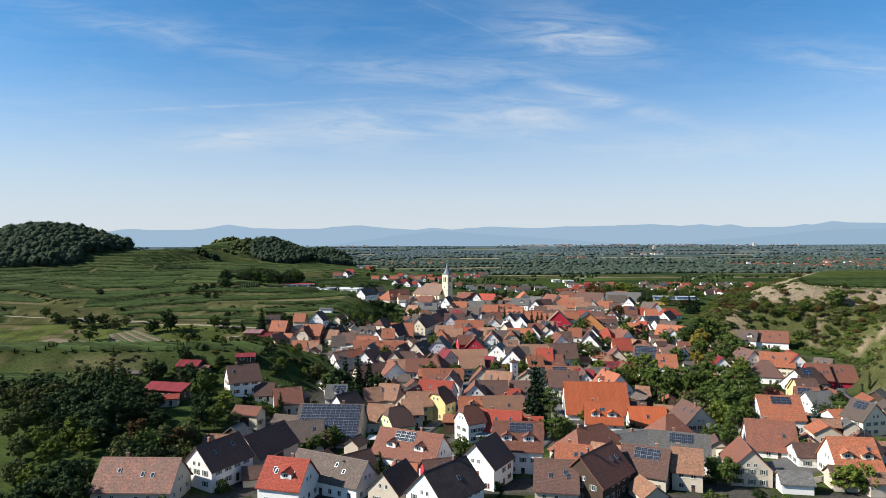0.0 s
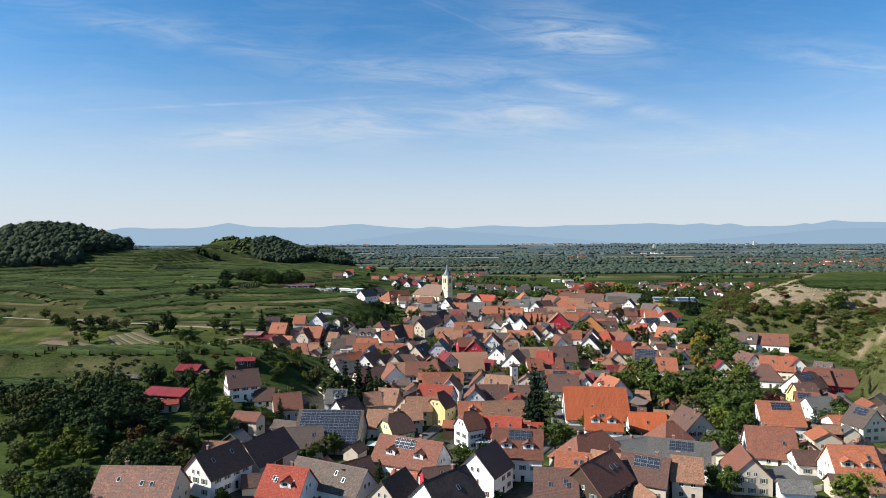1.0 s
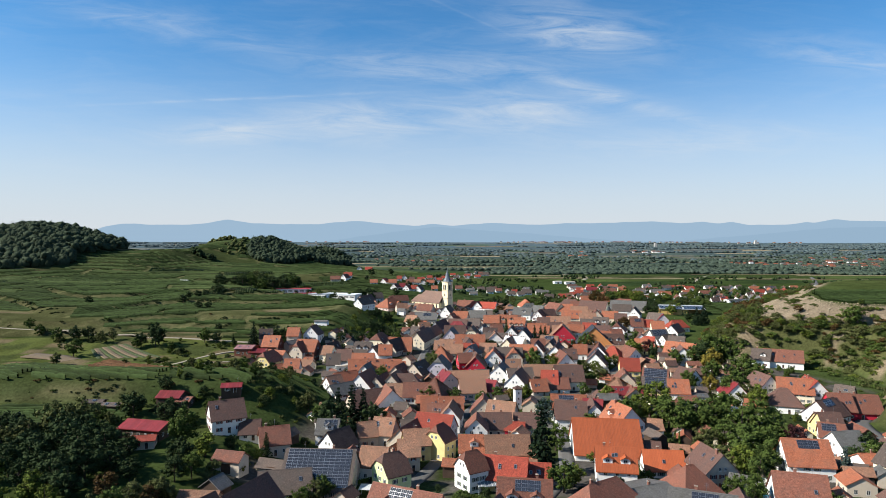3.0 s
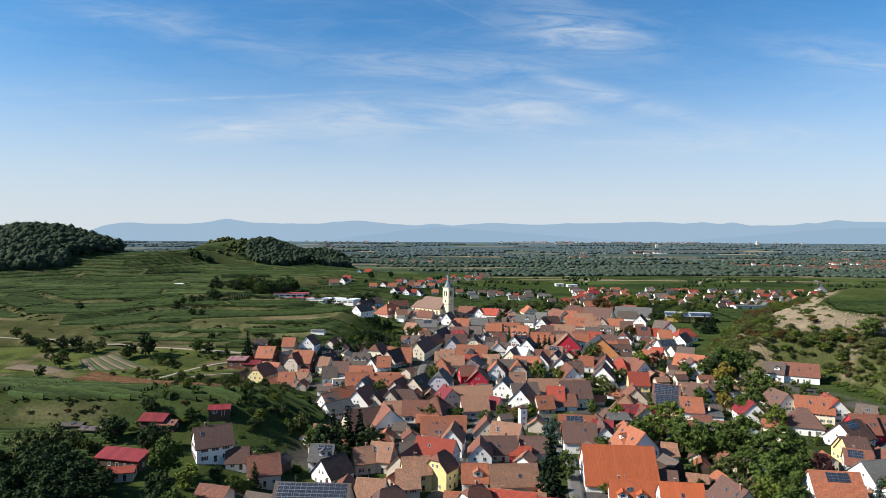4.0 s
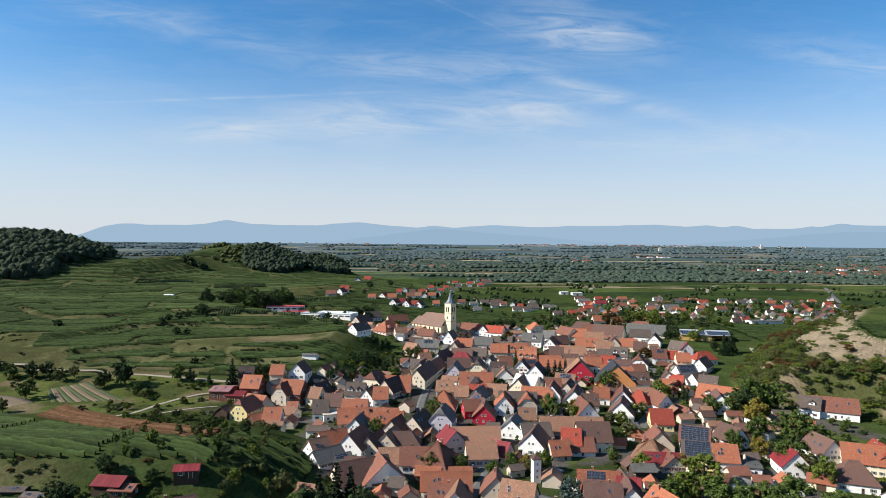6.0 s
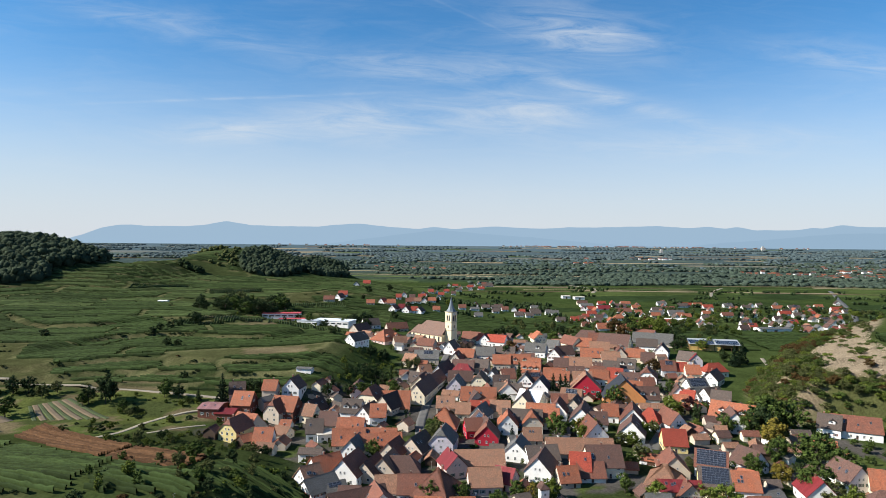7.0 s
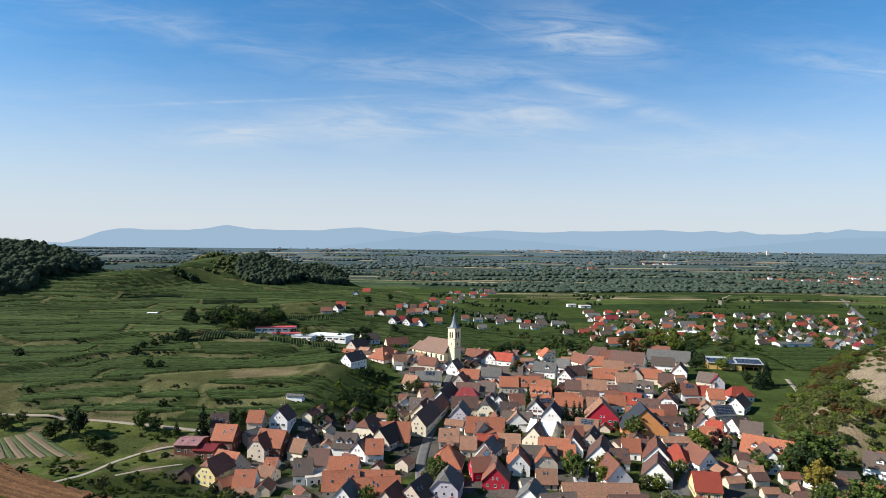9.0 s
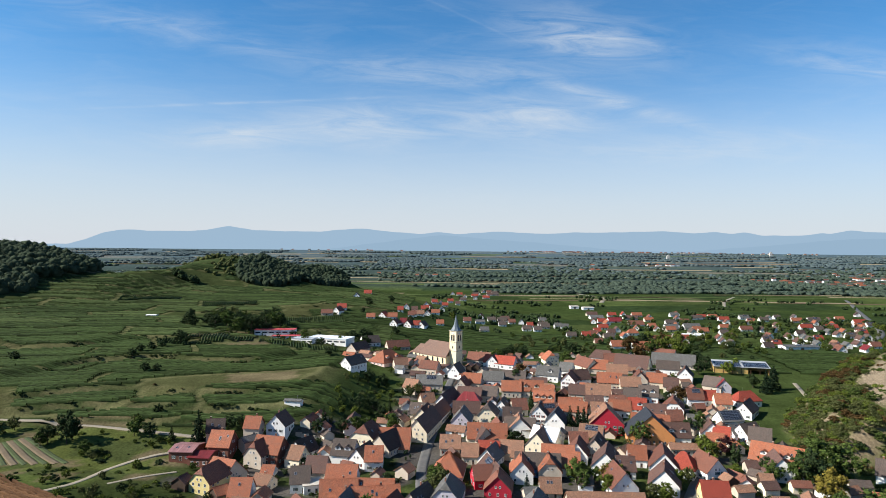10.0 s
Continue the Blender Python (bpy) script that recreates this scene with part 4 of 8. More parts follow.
house(44.0, 378.4, 10, 14.5, 10.4, 8.4, 3.3, "gr", "w")
house(15.9, 347.5, 5, 13.0, 11.3, 9.6, 4.0, "tn", "p")
house(25.0, 351.8, -28, 8.3, 10.3, 8.2, 3.6, "mr", "p")
house(3.1, 364.8, 110, 12.1, 9.8, 9.8, 4.8, "mr", "p")
house(15.1, 371.7, 4, 21.9, 10.4, 8.4, 3.3, "tn", "b", "n")
house(-0.9, 392.1, 80, 14.7, 11.7, 12.5, 6.4, "gy", "v", "jc")
house(-3.0, 340.0, -21, 14.6, 18.5, 12.1, 3.6, "rb", "b", "h")
house(-11.8, 340.1, 1, 13.9, 11.4, 9.4, 3.9, "rb", "w", "c")
house(-22.9, 340.5, 6, 9.9, 10.3, 8.9, 3.8, "tn", "w")
house(-19.6, 361.7, 1, 17.1, 10.4, 9.0, 3.8, "br", "b", "h")
house(-12.9, 387.0, 65, 14.6, 11.7, 10.4, 4.5, "gr", "b")
house(-23.8, 380.6, 70, 12.1, 10.4, 9.8, 4.4, "rb", "b")
house(-33.9, 391.1, 11, 25.7, 10.3, 8.9, 3.8, "or", "w", "k")
house(-47.0, 397.0, 8, 15.5, 12.5, 9.5, 3.4, "or", "b")
house(-40.3, 357.4, 75, 16.5, 12.5, 10.9, 4.3, "rb", "w")
house(-42.4, 385.4, 78, 13.0, 9.6, 9.4, 4.2, "gy", "w")
house(-50.4, 355.0, 38, 12.9, 10.8, 8.9, 3.5, "or", "w")
house(-53.7, 338.1, 44, 8.2, 10.0, 8.8, 3.7, "tn", "w")
house(-49.4, 335.7, 46, 13.8, 10.0, 6.9, 2.7, "gy", "w")
house(-43.5, 336.6, 30, 8.2, 9.0, 6.3, 3.3, "gy", "w", "s")
house(-36.8, 331.9, 3, 8.2, 10.2, 7.6, 2.7, "br", "b")
house(-31.9, 359.8, 72, 14.2, 9.7, 8.9, 4.0, "br", "b")
house(-25.0, 362.9, 76, 14.4, 10.4, 9.7, 4.3, "tn", "b")
# beside the wood, white houses
house(178.4, 341.5, -23, 16.2, 12.1, 11.7, 5.4, "or", "c", "k")
house(187.2, 342.1, 82, 14.7, 12.0, 11.7, 5.4, "rd", "w")
house(167.3, 352.0, 96, 14.9, 11.0, 11.8, 5.8, "br", "pw")
house(163.1, 323.6, -21, 15.2, 13.8, 10.8, 4.1, "br", "w", "h")
house(146.7, 339.5, 82, 13.7, 11.6, 10.6, 4.7, "mr", "w")
house(196.8, 330.4, -46, 8.0, 10.7, 10.5, 4.9, "gr", "c")
house(182.9, 313.4, -8, 10.1, 13.3, 10.8, 4.3, "rb", "crim")
house(174.7, 306.7, 26, 10.6, 12.6, 9.6, 3.5, "br", "w", "s")
house(159.1, 281.8, -3, 8.6, 10.5, 10.2, 4.9, "br", "y")
house(214.2, 419.5, -24, 22.4, 12.6, 10.8, 4.5, "rb", "w", "k")
house(202.6, 422.3, -36, 10.8, 11.2, 10.7, 4.9, "gr", "w", "d")
house(160.3, 440.9, -37, 22.8, 13.9, 11.0, 4.3, "or", "w", "Dk")
house(154.2, 428.6, 76, 15.6, 13.9, 11.0, 4.0, "br", "w")
house(135.9, 371.8, 114, 11.5, 11.1, 10.0, 4.1, "br", "w")
house(117.1, 367.3, -24, 13.2, 12.2, 10.6, 4.9, "rb", "w", "S")
house(109.8, 346.9, -17, 12.4, 12.2, 10.6, 5.1, "gr", "y", "S")
house(120.3, 343.6, -10, 10.0, 11.1, 10.5, 4.8, "or", "w", "c")
house(129.2, 339.1, -14, 7.7, 9.2, 4.2, 3.7, "gy", "w")
house(92.4, 354.8, -27, 13.8, 18.6, 8.9, 2.5, "tn", "b", "h")
house(99.6, 366.4, 80, 14.0, 12.4, 10.1, 3.9, "rb", "b")
house(94.3, 344.3, -5, 16.7, 9.1, 6.4, 3.5, "mr", "b")
house(96.7, 342.3, 90, 10.6, 10.2, 7.1, 2.5, "rb", "b")
house(166.4, 509.0, 12, 13.7, 10.5, 8.8, 4.1, "gy", "w", "S")
house(160.0, 484.7, 15, 9.2, 9.5, 8.2, 3.9, "gy", "w", "s")
# the left-hand edge of the village
house(-118.0, 448.1, 14, 8.5, 9.2, 9.3, 4.0, "dk", "b")
house(-111.1, 438.6, -6, 10.9, 11.2, 11.1, 5.1, "or", "brick", "k")
house(-100.2, 452.7, -4, 8.0, 8.1, 9.3, 4.6, "or", "b", "c")
house(-88.1, 457.8, 80, 11.4, 10.3, 9.9, 4.5, "br", "w")
house(-88.0, 439.2, -13, 14.0, 12.3, 12.4, 5.9, "or", "brick", "c")
house(-92.1, 437.0, 72, 13.7, 9.7, 11.7, 5.9, "rb", "b", "j")
house(-74.0, 436.2, -20, 8.2, 9.4, 9.6, 4.7, "tn", "c")
house(-73.2, 446.3, 60, 11.6, 9.3, 9.4, 3.9, "dk", "w")
house(-126.3, 432.8, -2, 11.1, 14.2, 5.7, 4.4, "pm", "brick")
house(-117.0, 429.7, -6, 10.3, 11.4, 5.7, 4.2, "mr", "brick")
house(-104.1, 403.4, 72, 14.1, 10.6, 11.4, 5.7, "rb", "y", "j")
house(-101.7, 414.3, -23, 12.3, 16.2, 10.1, 2.7, "or", "b")
house(-88.0, 396.4, 3, 8.8, 11.6, 9.6, 3.9, "or", "w")
house(-82.2, 409.0, -19, 8.2, 8.3, 6.3, 3.3, "tn", "b")
house(-61.0, 421.2, -5, 9.4, 10.6, 10.2, 4.7, "br", "b")
house(-66.0, 409.1, 8, 8.2, 11.0, 10.1, 4.5, "gr", "w", "ck")
house(-60.8, 407.4, 19, 7.9, 8.8, 4.5, 4.0, "cf", "w")
house(-48.1, 412.8, -2, 13.4, 12.6, 9.6, 3.5, "or", "w")
house(-51.6, 442.1, -10, 11.1, 11.7, 11.0, 5.0, "gr", "w", "D")
house(-43.0, 460.8, 72, 15.1, 19.7, 13.8, 4.6, "rb", "c", "j")
house(-36.4, 433.9, 2, 8.3, 10.6, 10.7, 5.2, "or", "w", "k")
house(-42.4, 438.8, 70, 14.2, 9.0, 9.5, 4.3, "dk", "w")
house(-35.0, 399.4, -1, 22.2, 10.6, 8.9, 3.7, "or", "b")
house(-30.6, 463.4, -1, 19.8, 18.1, 10.5, 2.4, "or", "b")
house(-32.1, 456.5, 62, 16.3, 12.5, 10.8, 4.1, "dk", "b")
# along the street
house(-14.0, 487.0, 76, 32.0, 11.4, 12.4, 5.8, "br", "c")
house(-14.9, 503.2, 76, 14.9, 11.3, 11.7, 5.5, "br", "c")
house(-16.0, 514.9, -13, 15.4, 10.3, 9.9, 4.6, "gr", "b")
house(-6.6, 514.3, 76, 23.0, 9.7, 10.5, 4.9, "rb", "w")
house(-1.3, 542.6, 72, 25.1, 9.2, 10.6, 5.1, "br", "w")
house(-14.6, 540.1, 23, 8.8, 9.2, 9.4, 4.6, "tn", "b")
house(-25.8, 572.9, -30, 10.3, 9.2, 9.4, 4.6, "tn", "b")
house(7.3, 498.3, 80, 15.0, 10.8, 11.8, 5.7, "gy", "v")
house(10.4, 516.7, -3, 16.2, 10.3, 10.7, 5.2, "br", "b")
house(23.8, 514.9, 78, 13.9, 11.3, 10.5, 4.5, "gr", "c", "j")
house(33.3, 527.5, 74, 11.5, 9.3, 10.0, 4.5, "gr", "w")
house(37.0, 504.7, -5, 10.5, 11.4, 10.8, 4.5, "dk", "w", "c")
house(43.4, 527.1, 11, 9.4, 9.3, 10.0, 4.5, "rb", "b")
house(20.2, 471.1, -4, 20.8, 12.9, 11.3, 4.8, "or", "c")
house(16.4, 471.3, 114, 13.9, 10.4, 10.0, 4.3, "br", "b")
house(39.4, 488.0, 86, 14.0, 18.1, 10.8, 2.5, "tn", "w")
house(39.7, 486.8, -10, 17.1, 10.4, 10.1, 4.7, "gr", "w")
house(27.2, 485.3, 96, 10.4, 10.4, 9.3, 3.9, "rb", "c")
house(0.4, 455.8, -4, 10.2, 10.3, 9.5, 4.3, "tn", "b")
house(-0.4, 425.2, -8, 14.1, 17.8, 11.6, 3.4, "or", "w", "hT")
house(10.2, 443.7, -5, 8.0, 9.3, 9.2, 4.3, "tn", "b")
house(19.7, 447.4, -8, 10.4, 9.3, 9.3, 4.3, "rd", "b")
house(31.2, 449.6, -7, 11.5, 9.4, 9.0, 4.2, "tn", "b")
house(20.2, 440.3, 66, 12.7, 9.3, 9.3, 4.1, "gy", "w")
house(14.4, 414.6, 11, 8.7, 9.3, 9.5, 4.6, "rb", "crim")
house(19.9, 420.7, 104, 18.5, 10.4, 9.8, 4.3, "br", "b", "s")
house(21.2, 406.4, 82, 11.9, 11.7, 9.7, 3.9, "rb", "crim")
house(47.5, 463.5, 68, 16.4, 11.6, 10.7, 4.3, "br", "c")
house(51.9, 468.6, -32, 14.5, 11.6, 10.3, 5.2, "wt", "c")
house(67.1, 461.0, -4, 9.2, 10.5, 10.1, 4.7, "rb", "w")
house(53.3, 442.0, -11, 15.6, 9.4, 9.4, 4.4, "or", "b")
house(41.4, 428.7, -7, 20.9, 10.5, 10.1, 4.7, "gr", "blue")
house(33.1, 422.8, 84, 14.0, 10.5, 10.6, 4.8, "or", "w")
house(46.1, 424.8, 86, 12.9, 10.5, 10.8, 5.0, "or", "b", "j")
house(43.5, 405.8, -2, 8.8, 9.6, 7.7, 3.0, "tn", "b")
house(56.3, 430.4, -12, 10.2, 11.4, 10.3, 4.6, "or", "w")
house(64.2, 447.8, 74, 14.0, 10.5, 10.6, 4.8, "rb", "w")
house(75.1, 433.7, 72, 18.6, 12.5, 11.5, 5.0, "br", "w")
house(82.2, 428.1, -4, 8.5, 9.4, 9.3, 4.1, "br", "w")
house(75.4, 455.6, 68, 14.1, 10.5, 10.1, 4.3, "dk", "b")
house(90.4, 495.9, 80, 15.4, 18.6, 15.3, 6.1, "tn", "crim")
house(77.1, 474.1, -23, 12.3, 10.6, 10.2, 4.7, "tn", "b", "s")
house(110.0, 480.8, 82, 19.2, 24.5, 16.1, 4.8, "bk", "oran")
house(123.6, 477.2, -7, 13.8, 11.8, 11.0, 4.8, "br", "w", "D")
house(115.8, 495.9, -17, 21.0, 10.0, 10.2, 4.9, "or", "b")
house(123.9, 513.1, -10, 12.6, 11.6, 11.4, 5.2, "br", "w", "c")
house(141.3, 530.2, 70, 15.2, 12.5, 11.4, 5.0, "rb", "w", "j")
house(133.4, 507.7, 2, 9.4, 9.5, 9.4, 4.4, "rb", "b")
house(117.5, 526.2, -14, 10.3, 10.5, 11.4, 5.7, "rd", "w", "d")
house(106.4, 526.4, -10, 12.9, 9.4, 9.9, 4.8, "or", "w")
house(93.4, 520.3, -4, 12.6, 10.5, 10.1, 4.7, "tn", "c")
house(101.2, 561.3, -10, 16.1, 11.3, 11.2, 5.2, "tn", "w")
house(117.0, 593.4, -11, 17.3, 11.4, 11.3, 5.3, "or", "b")
house(92.1, 442.5, -10, 8.6, 9.9, 9.4, 4.3, "or", "w")
house(102.0, 445.2, -8, 9.6, 9.5, 8.2, 3.4, "br", "w")
house(120.9, 457.7, -2, 14.9, 5.9, 5.9, 3.8, "tn", "b")
house(102.5, 434.7, 74, 17.6, 13.1, 11.2, 4.3, "rb", "w")
house(96.0, 413.7, 70, 16.4, 13.1, 10.9, 4.2, "br", "w")
house(110.6, 430.4, -33, 12.2, 11.6, 10.7, 4.8, "rd", "w", "h")
house(74.6, 409.5, 94, 16.5, 11.7, 11.4, 4.8, "rb", "w")
house(111.8, 398.7, -8, 11.0, 12.5, 9.9, 3.8, "rd", "y", "c")
house(120.9, 427.3, 100, 15.4, 10.0, 10.9, 5.2, "rb", "w")
house(138.7, 461.6, -12, 8.3, 10.7, 10.2, 4.8, "or", "y", "d")
house(145.3, 483.8, 76, 13.0, 10.6, 10.7, 4.8, "br", "w")
house(148.5, 476.1, -29, 8.3, 9.5, 9.4, 4.4, "rd", "w")
house(164.7, 480.9, 27, 12.5, 10.6, 10.1, 4.7, "gr", "w")
house(167.2, 472.1, -26, 10.9, 10.6, 10.2, 4.7, "gr", "b")
house(186.2, 528.2, 52, 17.5, 10.5, 10.1, 4.6, "br", "w")
house(197.2, 553.2, 11, 17.4, 10.5, 9.6, 4.3, "rd", "w", "h")
house(178.3, 545.3, -7, 10.1, 10.5, 9.9, 4.5, "or", "c")
house(163.6, 554.2, -7, 10.3, 11.6, 10.8, 4.9, "rb", "w", "s")
house(173.3, 554.4, -10, 8.2, 10.5, 9.6, 4.3, "rd", "w")
house(196.8, 587.9, 80, 13.1, 9.6, 9.7, 4.8, "mr", "v")
house(192.2, 590.1, -41, 13.3, 11.8, 10.0, 4.2, "gr", "b")
house(190.0, 667.0, -23, 34.7, 19.0, 11.0, 3.3, "gy", "b")
house(180.6, 615.0, 66, 14.5, 10.8, 11.1, 5.2, "br", "w")
house(151.3, 652.8, -30, 27.2, 20.1, 12.1, 3.0, "br", "c")
# round the church and beyond
house(-50.8, 645.2, 51, 24.2, 18.1, 12.0, 3.6, "or", "p", "hD")
house(-48.7, 728.1, 24, 21.5, 10.5, 9.6, 4.3, "rb", "b")
house(-76.8, 744.1, 30, 17.5, 11.8, 9.8, 3.9, "gr", "w")
house(-80.4, 690.2, 58, 19.6, 10.8, 9.8, 4.4, "br", "b")
house(-69.0, 583.6, 59, 18.1, 10.2, 9.4, 4.3, "gr", "w")
house(-38.6, 630.5, 19, 10.5, 9.3, 8.7, 4.0, "tn", "b")
house(-14.8, 616.0, -25, 14.6, 9.2, 9.9, 4.9, "rb", "b")
house(5.4, 609.3, 68, 12.6, 9.2, 10.4, 4.5, "gr", "w")
house(-14.0, 580.9, -3, 18.7, 10.2, 10.1, 4.9, "gy", "b", "s")
house(16.7, 586.1, -15, 13.3, 10.2, 10.4, 4.8, "or", "b")
house(9.1, 576.1, 74, 12.5, 9.2, 10.6, 5.1, "rb", "b")
house(32.4, 593.8, -13, 15.1, 10.2, 9.8, 4.4, "gy", "w")
house(47.8, 598.4, -12, 17.3, 10.2, 9.8, 4.4, "gr", "b")
house(13.7, 554.1, -10, 15.7, 9.2, 9.9, 5.0, "br", "c")
house(26.4, 556.3, -14, 12.3, 10.2, 10.0, 4.8, "gr", "b")
house(12.7, 541.6, -9, 15.2, 10.3, 9.9, 5.1, "mr", "p", "h")
house(43.1, 569.3, -6, 13.2, 11.1, 10.5, 4.8, "or", "b")
house(57.0, 569.1, -11, 16.0, 11.1, 11.0, 5.0, "or", "b", "D")
house(66.5, 559.5, -19, 9.5, 10.2, 10.4, 4.8, "or", "c")
house(62.0, 543.4, -18, 13.6, 10.3, 10.4, 4.9, "or", "b", "DD")
house(24.1, 656.3, -20, 16.2, 10.2, 9.9, 4.6, "rb", "b")
house(41.6, 643.6, -26, 25.7, 10.2, 9.9, 4.6, "rd", "w")
house(36.5, 646.5, 70, 12.5, 10.2, 9.9, 4.5, "br", "w")
house(52.2, 647.5, 70, 12.4, 10.0, 9.8, 4.4, "br", "c")
house(85.2, 665.0, 98, 13.0, 11.6, 11.8, 5.7, "or", "c", "j")
house(75.5, 612.0, -21, 17.0, 12.2, 10.6, 4.9, "gy", "w", "d")
house(92.0, 625.8, -25, 10.1, 11.2, 10.6, 5.1, "gy", "w")
house(96.5, 601.7, 20, 13.9, 11.2, 11.2, 5.2, "br", "w")
house(87.7, 592.1, 70, 14.8, 10.2, 11.8, 6.2, "rb", "w")
house(88.0, 564.1, -15, 11.6, 10.3, 9.9, 4.6, "br", "b")
house(94.0, 566.0, -24, 8.0, 10.3, 10.5, 4.7, "or", "b")
house(111.3, 645.3, -66, 20.4, 12.1, 10.8, 4.7, "rb", "c")
house(120.1, 638.5, -17, 14.0, 12.4, 10.5, 4.3, "or", "b")
house(138.1, 668.2, -12, 12.9, 11.2, 10.5, 4.7, "rb", "b")
house(130.4, 622.5, -14, 15.7, 11.6, 10.6, 4.8, "tn", "b")
house(129.6, 585.0, -5, 14.2, 10.5, 10.6, 5.0, "tn", "b")
house(141.6, 602.1, 78, 12.9, 10.6, 10.9, 5.0, "rb", "b")
house(135.2, 560.0, -21, 12.7, 11.4, 10.8, 4.9, "gr", "w", "D")
house(153.0, 597.9, -23, 13.8, 10.6, 10.2, 4.7, "or", "b")
house(175.2, 637.7, -20, 17.3, 10.8, 10.4, 4.8, "gr", "w")
house(159.2, 585.3, -19, 10.2, 10.6, 10.2, 4.7, "br", "c")
house(122.8, 555.7, -15, 11.1, 10.4, 10.0, 4.7, "gr", "b")
house(107.8, 536.9, -16, 9.6, 9.4, 10.1, 4.8, "rb", "b")
house(92.3, 534.5, -6, 10.8, 10.5, 10.6, 5.0, "br", "c")
house(77.7, 528.5, -5, 11.4, 10.5, 10.6, 5.0, "or", "w")
house(60.3, 515.9, 9, 10.6, 10.5, 10.3, 4.9, "rb", "w", "s")
house(73.9, 529.7, -6, 10.0, 10.4, 10.3, 4.9, "or", "w")
house(54.5, 513.8, 76, 14.0, 10.4, 10.8, 5.3, "gr", "w")
house(62.3, 499.8, 72, 14.1, 11.6, 11.4, 5.0, "bk", "w")
house(89.2, 494.3, -5, 9.0, 10.6, 10.2, 4.7, "or", "b")
house(78.2, 523.4, -15, 14.0, 9.4, 9.6, 4.6, "or", "b")
house(191.9, 693.9, -33, 17.6, 11.8, 10.3, 4.3, "rb", "w")
house(133.7, 680.9, -28, 21.8, 10.9, 10.9, 5.1, "br", "w", "h")
house(169.8, 765.9, 3, 14.7, 10.0, 9.8, 4.7, "or", "w")
house(191.9, 762.8, 3, 18.0, 11.0, 9.2, 3.8, "or", "w")
house(201.9, 743.4, -36, 14.6, 12.2, 9.9, 3.9, "or", "w")
# beyond the village: the row above the vineyards
house(-144.4, 879.4, 3, 13.0, 7.8, 7.4, 3.4, "rb", "b")
house(-133.7, 895.7, 70, 12.8, 8.7, 8.8, 4.2, "rb", "w")
house(-133.0, 916.7, 3, 11.4, 8.7, 8.4, 3.9, "rd", "w")
house(-93.4, 887.5, 3, 9.9, 8.1, 7.0, 3.0, "or", "w")
house(-79.7, 903.2, 70, 11.3, 8.9, 8.0, 3.6, "rd", "w")
house(-68.5, 901.0, 3, 11.1, 8.9, 8.5, 4.0, "or", "w")
house(-62.5, 869.2, 70, 12.3, 8.9, 8.0, 3.6, "rb", "w")
house(-52.5, 878.7, 3, 9.7, 8.9, 8.5, 3.9, "mr", "w")
house(-46.7, 873.0, 70, 11.2, 9.6, 8.0, 3.3, "rb", "w")
house(-37.6, 876.6, 3, 8.2, 8.8, 8.0, 3.5, "rd", "w")
house(-31.0, 878.2, 70, 12.9, 9.5, 7.9, 3.3, "br", "w")
house(-10.8, 920.4, 3, 9.2, 8.6, 6.7, 2.6, "or", "w")
house(25.4, 998.6, 3, 10.7, 8.4, 7.6, 3.4, "rb", "w")
house(49.2, 1099.0, 80, 10.6, 8.4, 7.6, 3.4, "rd", "w")
house(43.7, 1007.7, 3, 12.8, 9.1, 5.7, 3.3, "gy", "w")
house(63.4, 1061.0, 3, 12.3, 8.4, 7.1, 3.0, "gr", "w")
house(79.2, 1066.6, 3, 13.7, 8.4, 7.1, 3.0, "gr", "w")
house(104.8, 1040.1, 80, 10.7, 7.6, 7.2, 3.4, "gr", "w")
house(111.2, 996.4, 3, 8.2, 7.6, 7.3, 3.4, "rd", "w")
house(129.4, 999.7, 3, 12.7, 8.4, 7.7, 3.4, "gr", "w")
house(147.4, 985.2, 3, 9.4, 8.4, 7.7, 3.8, "gy", "w")
house(144.9, 879.4, 3, 11.1, 7.6, 7.1, 3.2, "gr", "w")
house(163.3, 884.2, 3, 10.0, 7.6, 7.1, 3.2, "rd", "w")
house(176.7, 879.8, 80, 8.9, 6.9, 7.1, 3.4, "or", "w")
# farm halls and shops at the village's far edge
house(237.9, 1330.0, 3, 15.9, 13.8, 5.8, 4.8, "cf", "w", "n")
house(259.2, 1309.1, 3, 19.9, 13.8, 5.8, 4.8, "cf", "w", "n")
house(235.8, 1141.0, 3, 20.8, 15.6, 6.4, 2.3, "gy", "w", "n")
house(250.2, 1086.5, 3, 19.6, 17.3, 7.2, 2.3, "mr", "w", "n")
house(290.0, 1142.2, 3, 20.8, 14.6, 6.4, 2.3, "br", "w", "n")
house(267.4, 1036.3, 3, 21.4, 15.3, 7.2, 2.3, "rb", "w", "n")
house(226.9, 912.6, 3, 13.6, 8.3, 8.0, 3.7, "or", "w", "h")
house(246.8, 963.4, 80, 8.9, 6.9, 7.7, 3.9, "or", "w")
house(237.5, 847.0, 3, 27.4, 13.3, 7.2, 2.3, "or", "w")
house(283.8, 879.7, 3, 34.2, 15.0, 6.6, 5.3, "wt", "w")
house(298.0, 981.4, 3, 17.5, 13.3, 8.1, 2.5, "gy", "w")
house(329.9, 992.9, 3, 22.2, 13.3, 8.1, 2.5, "gy", "w")
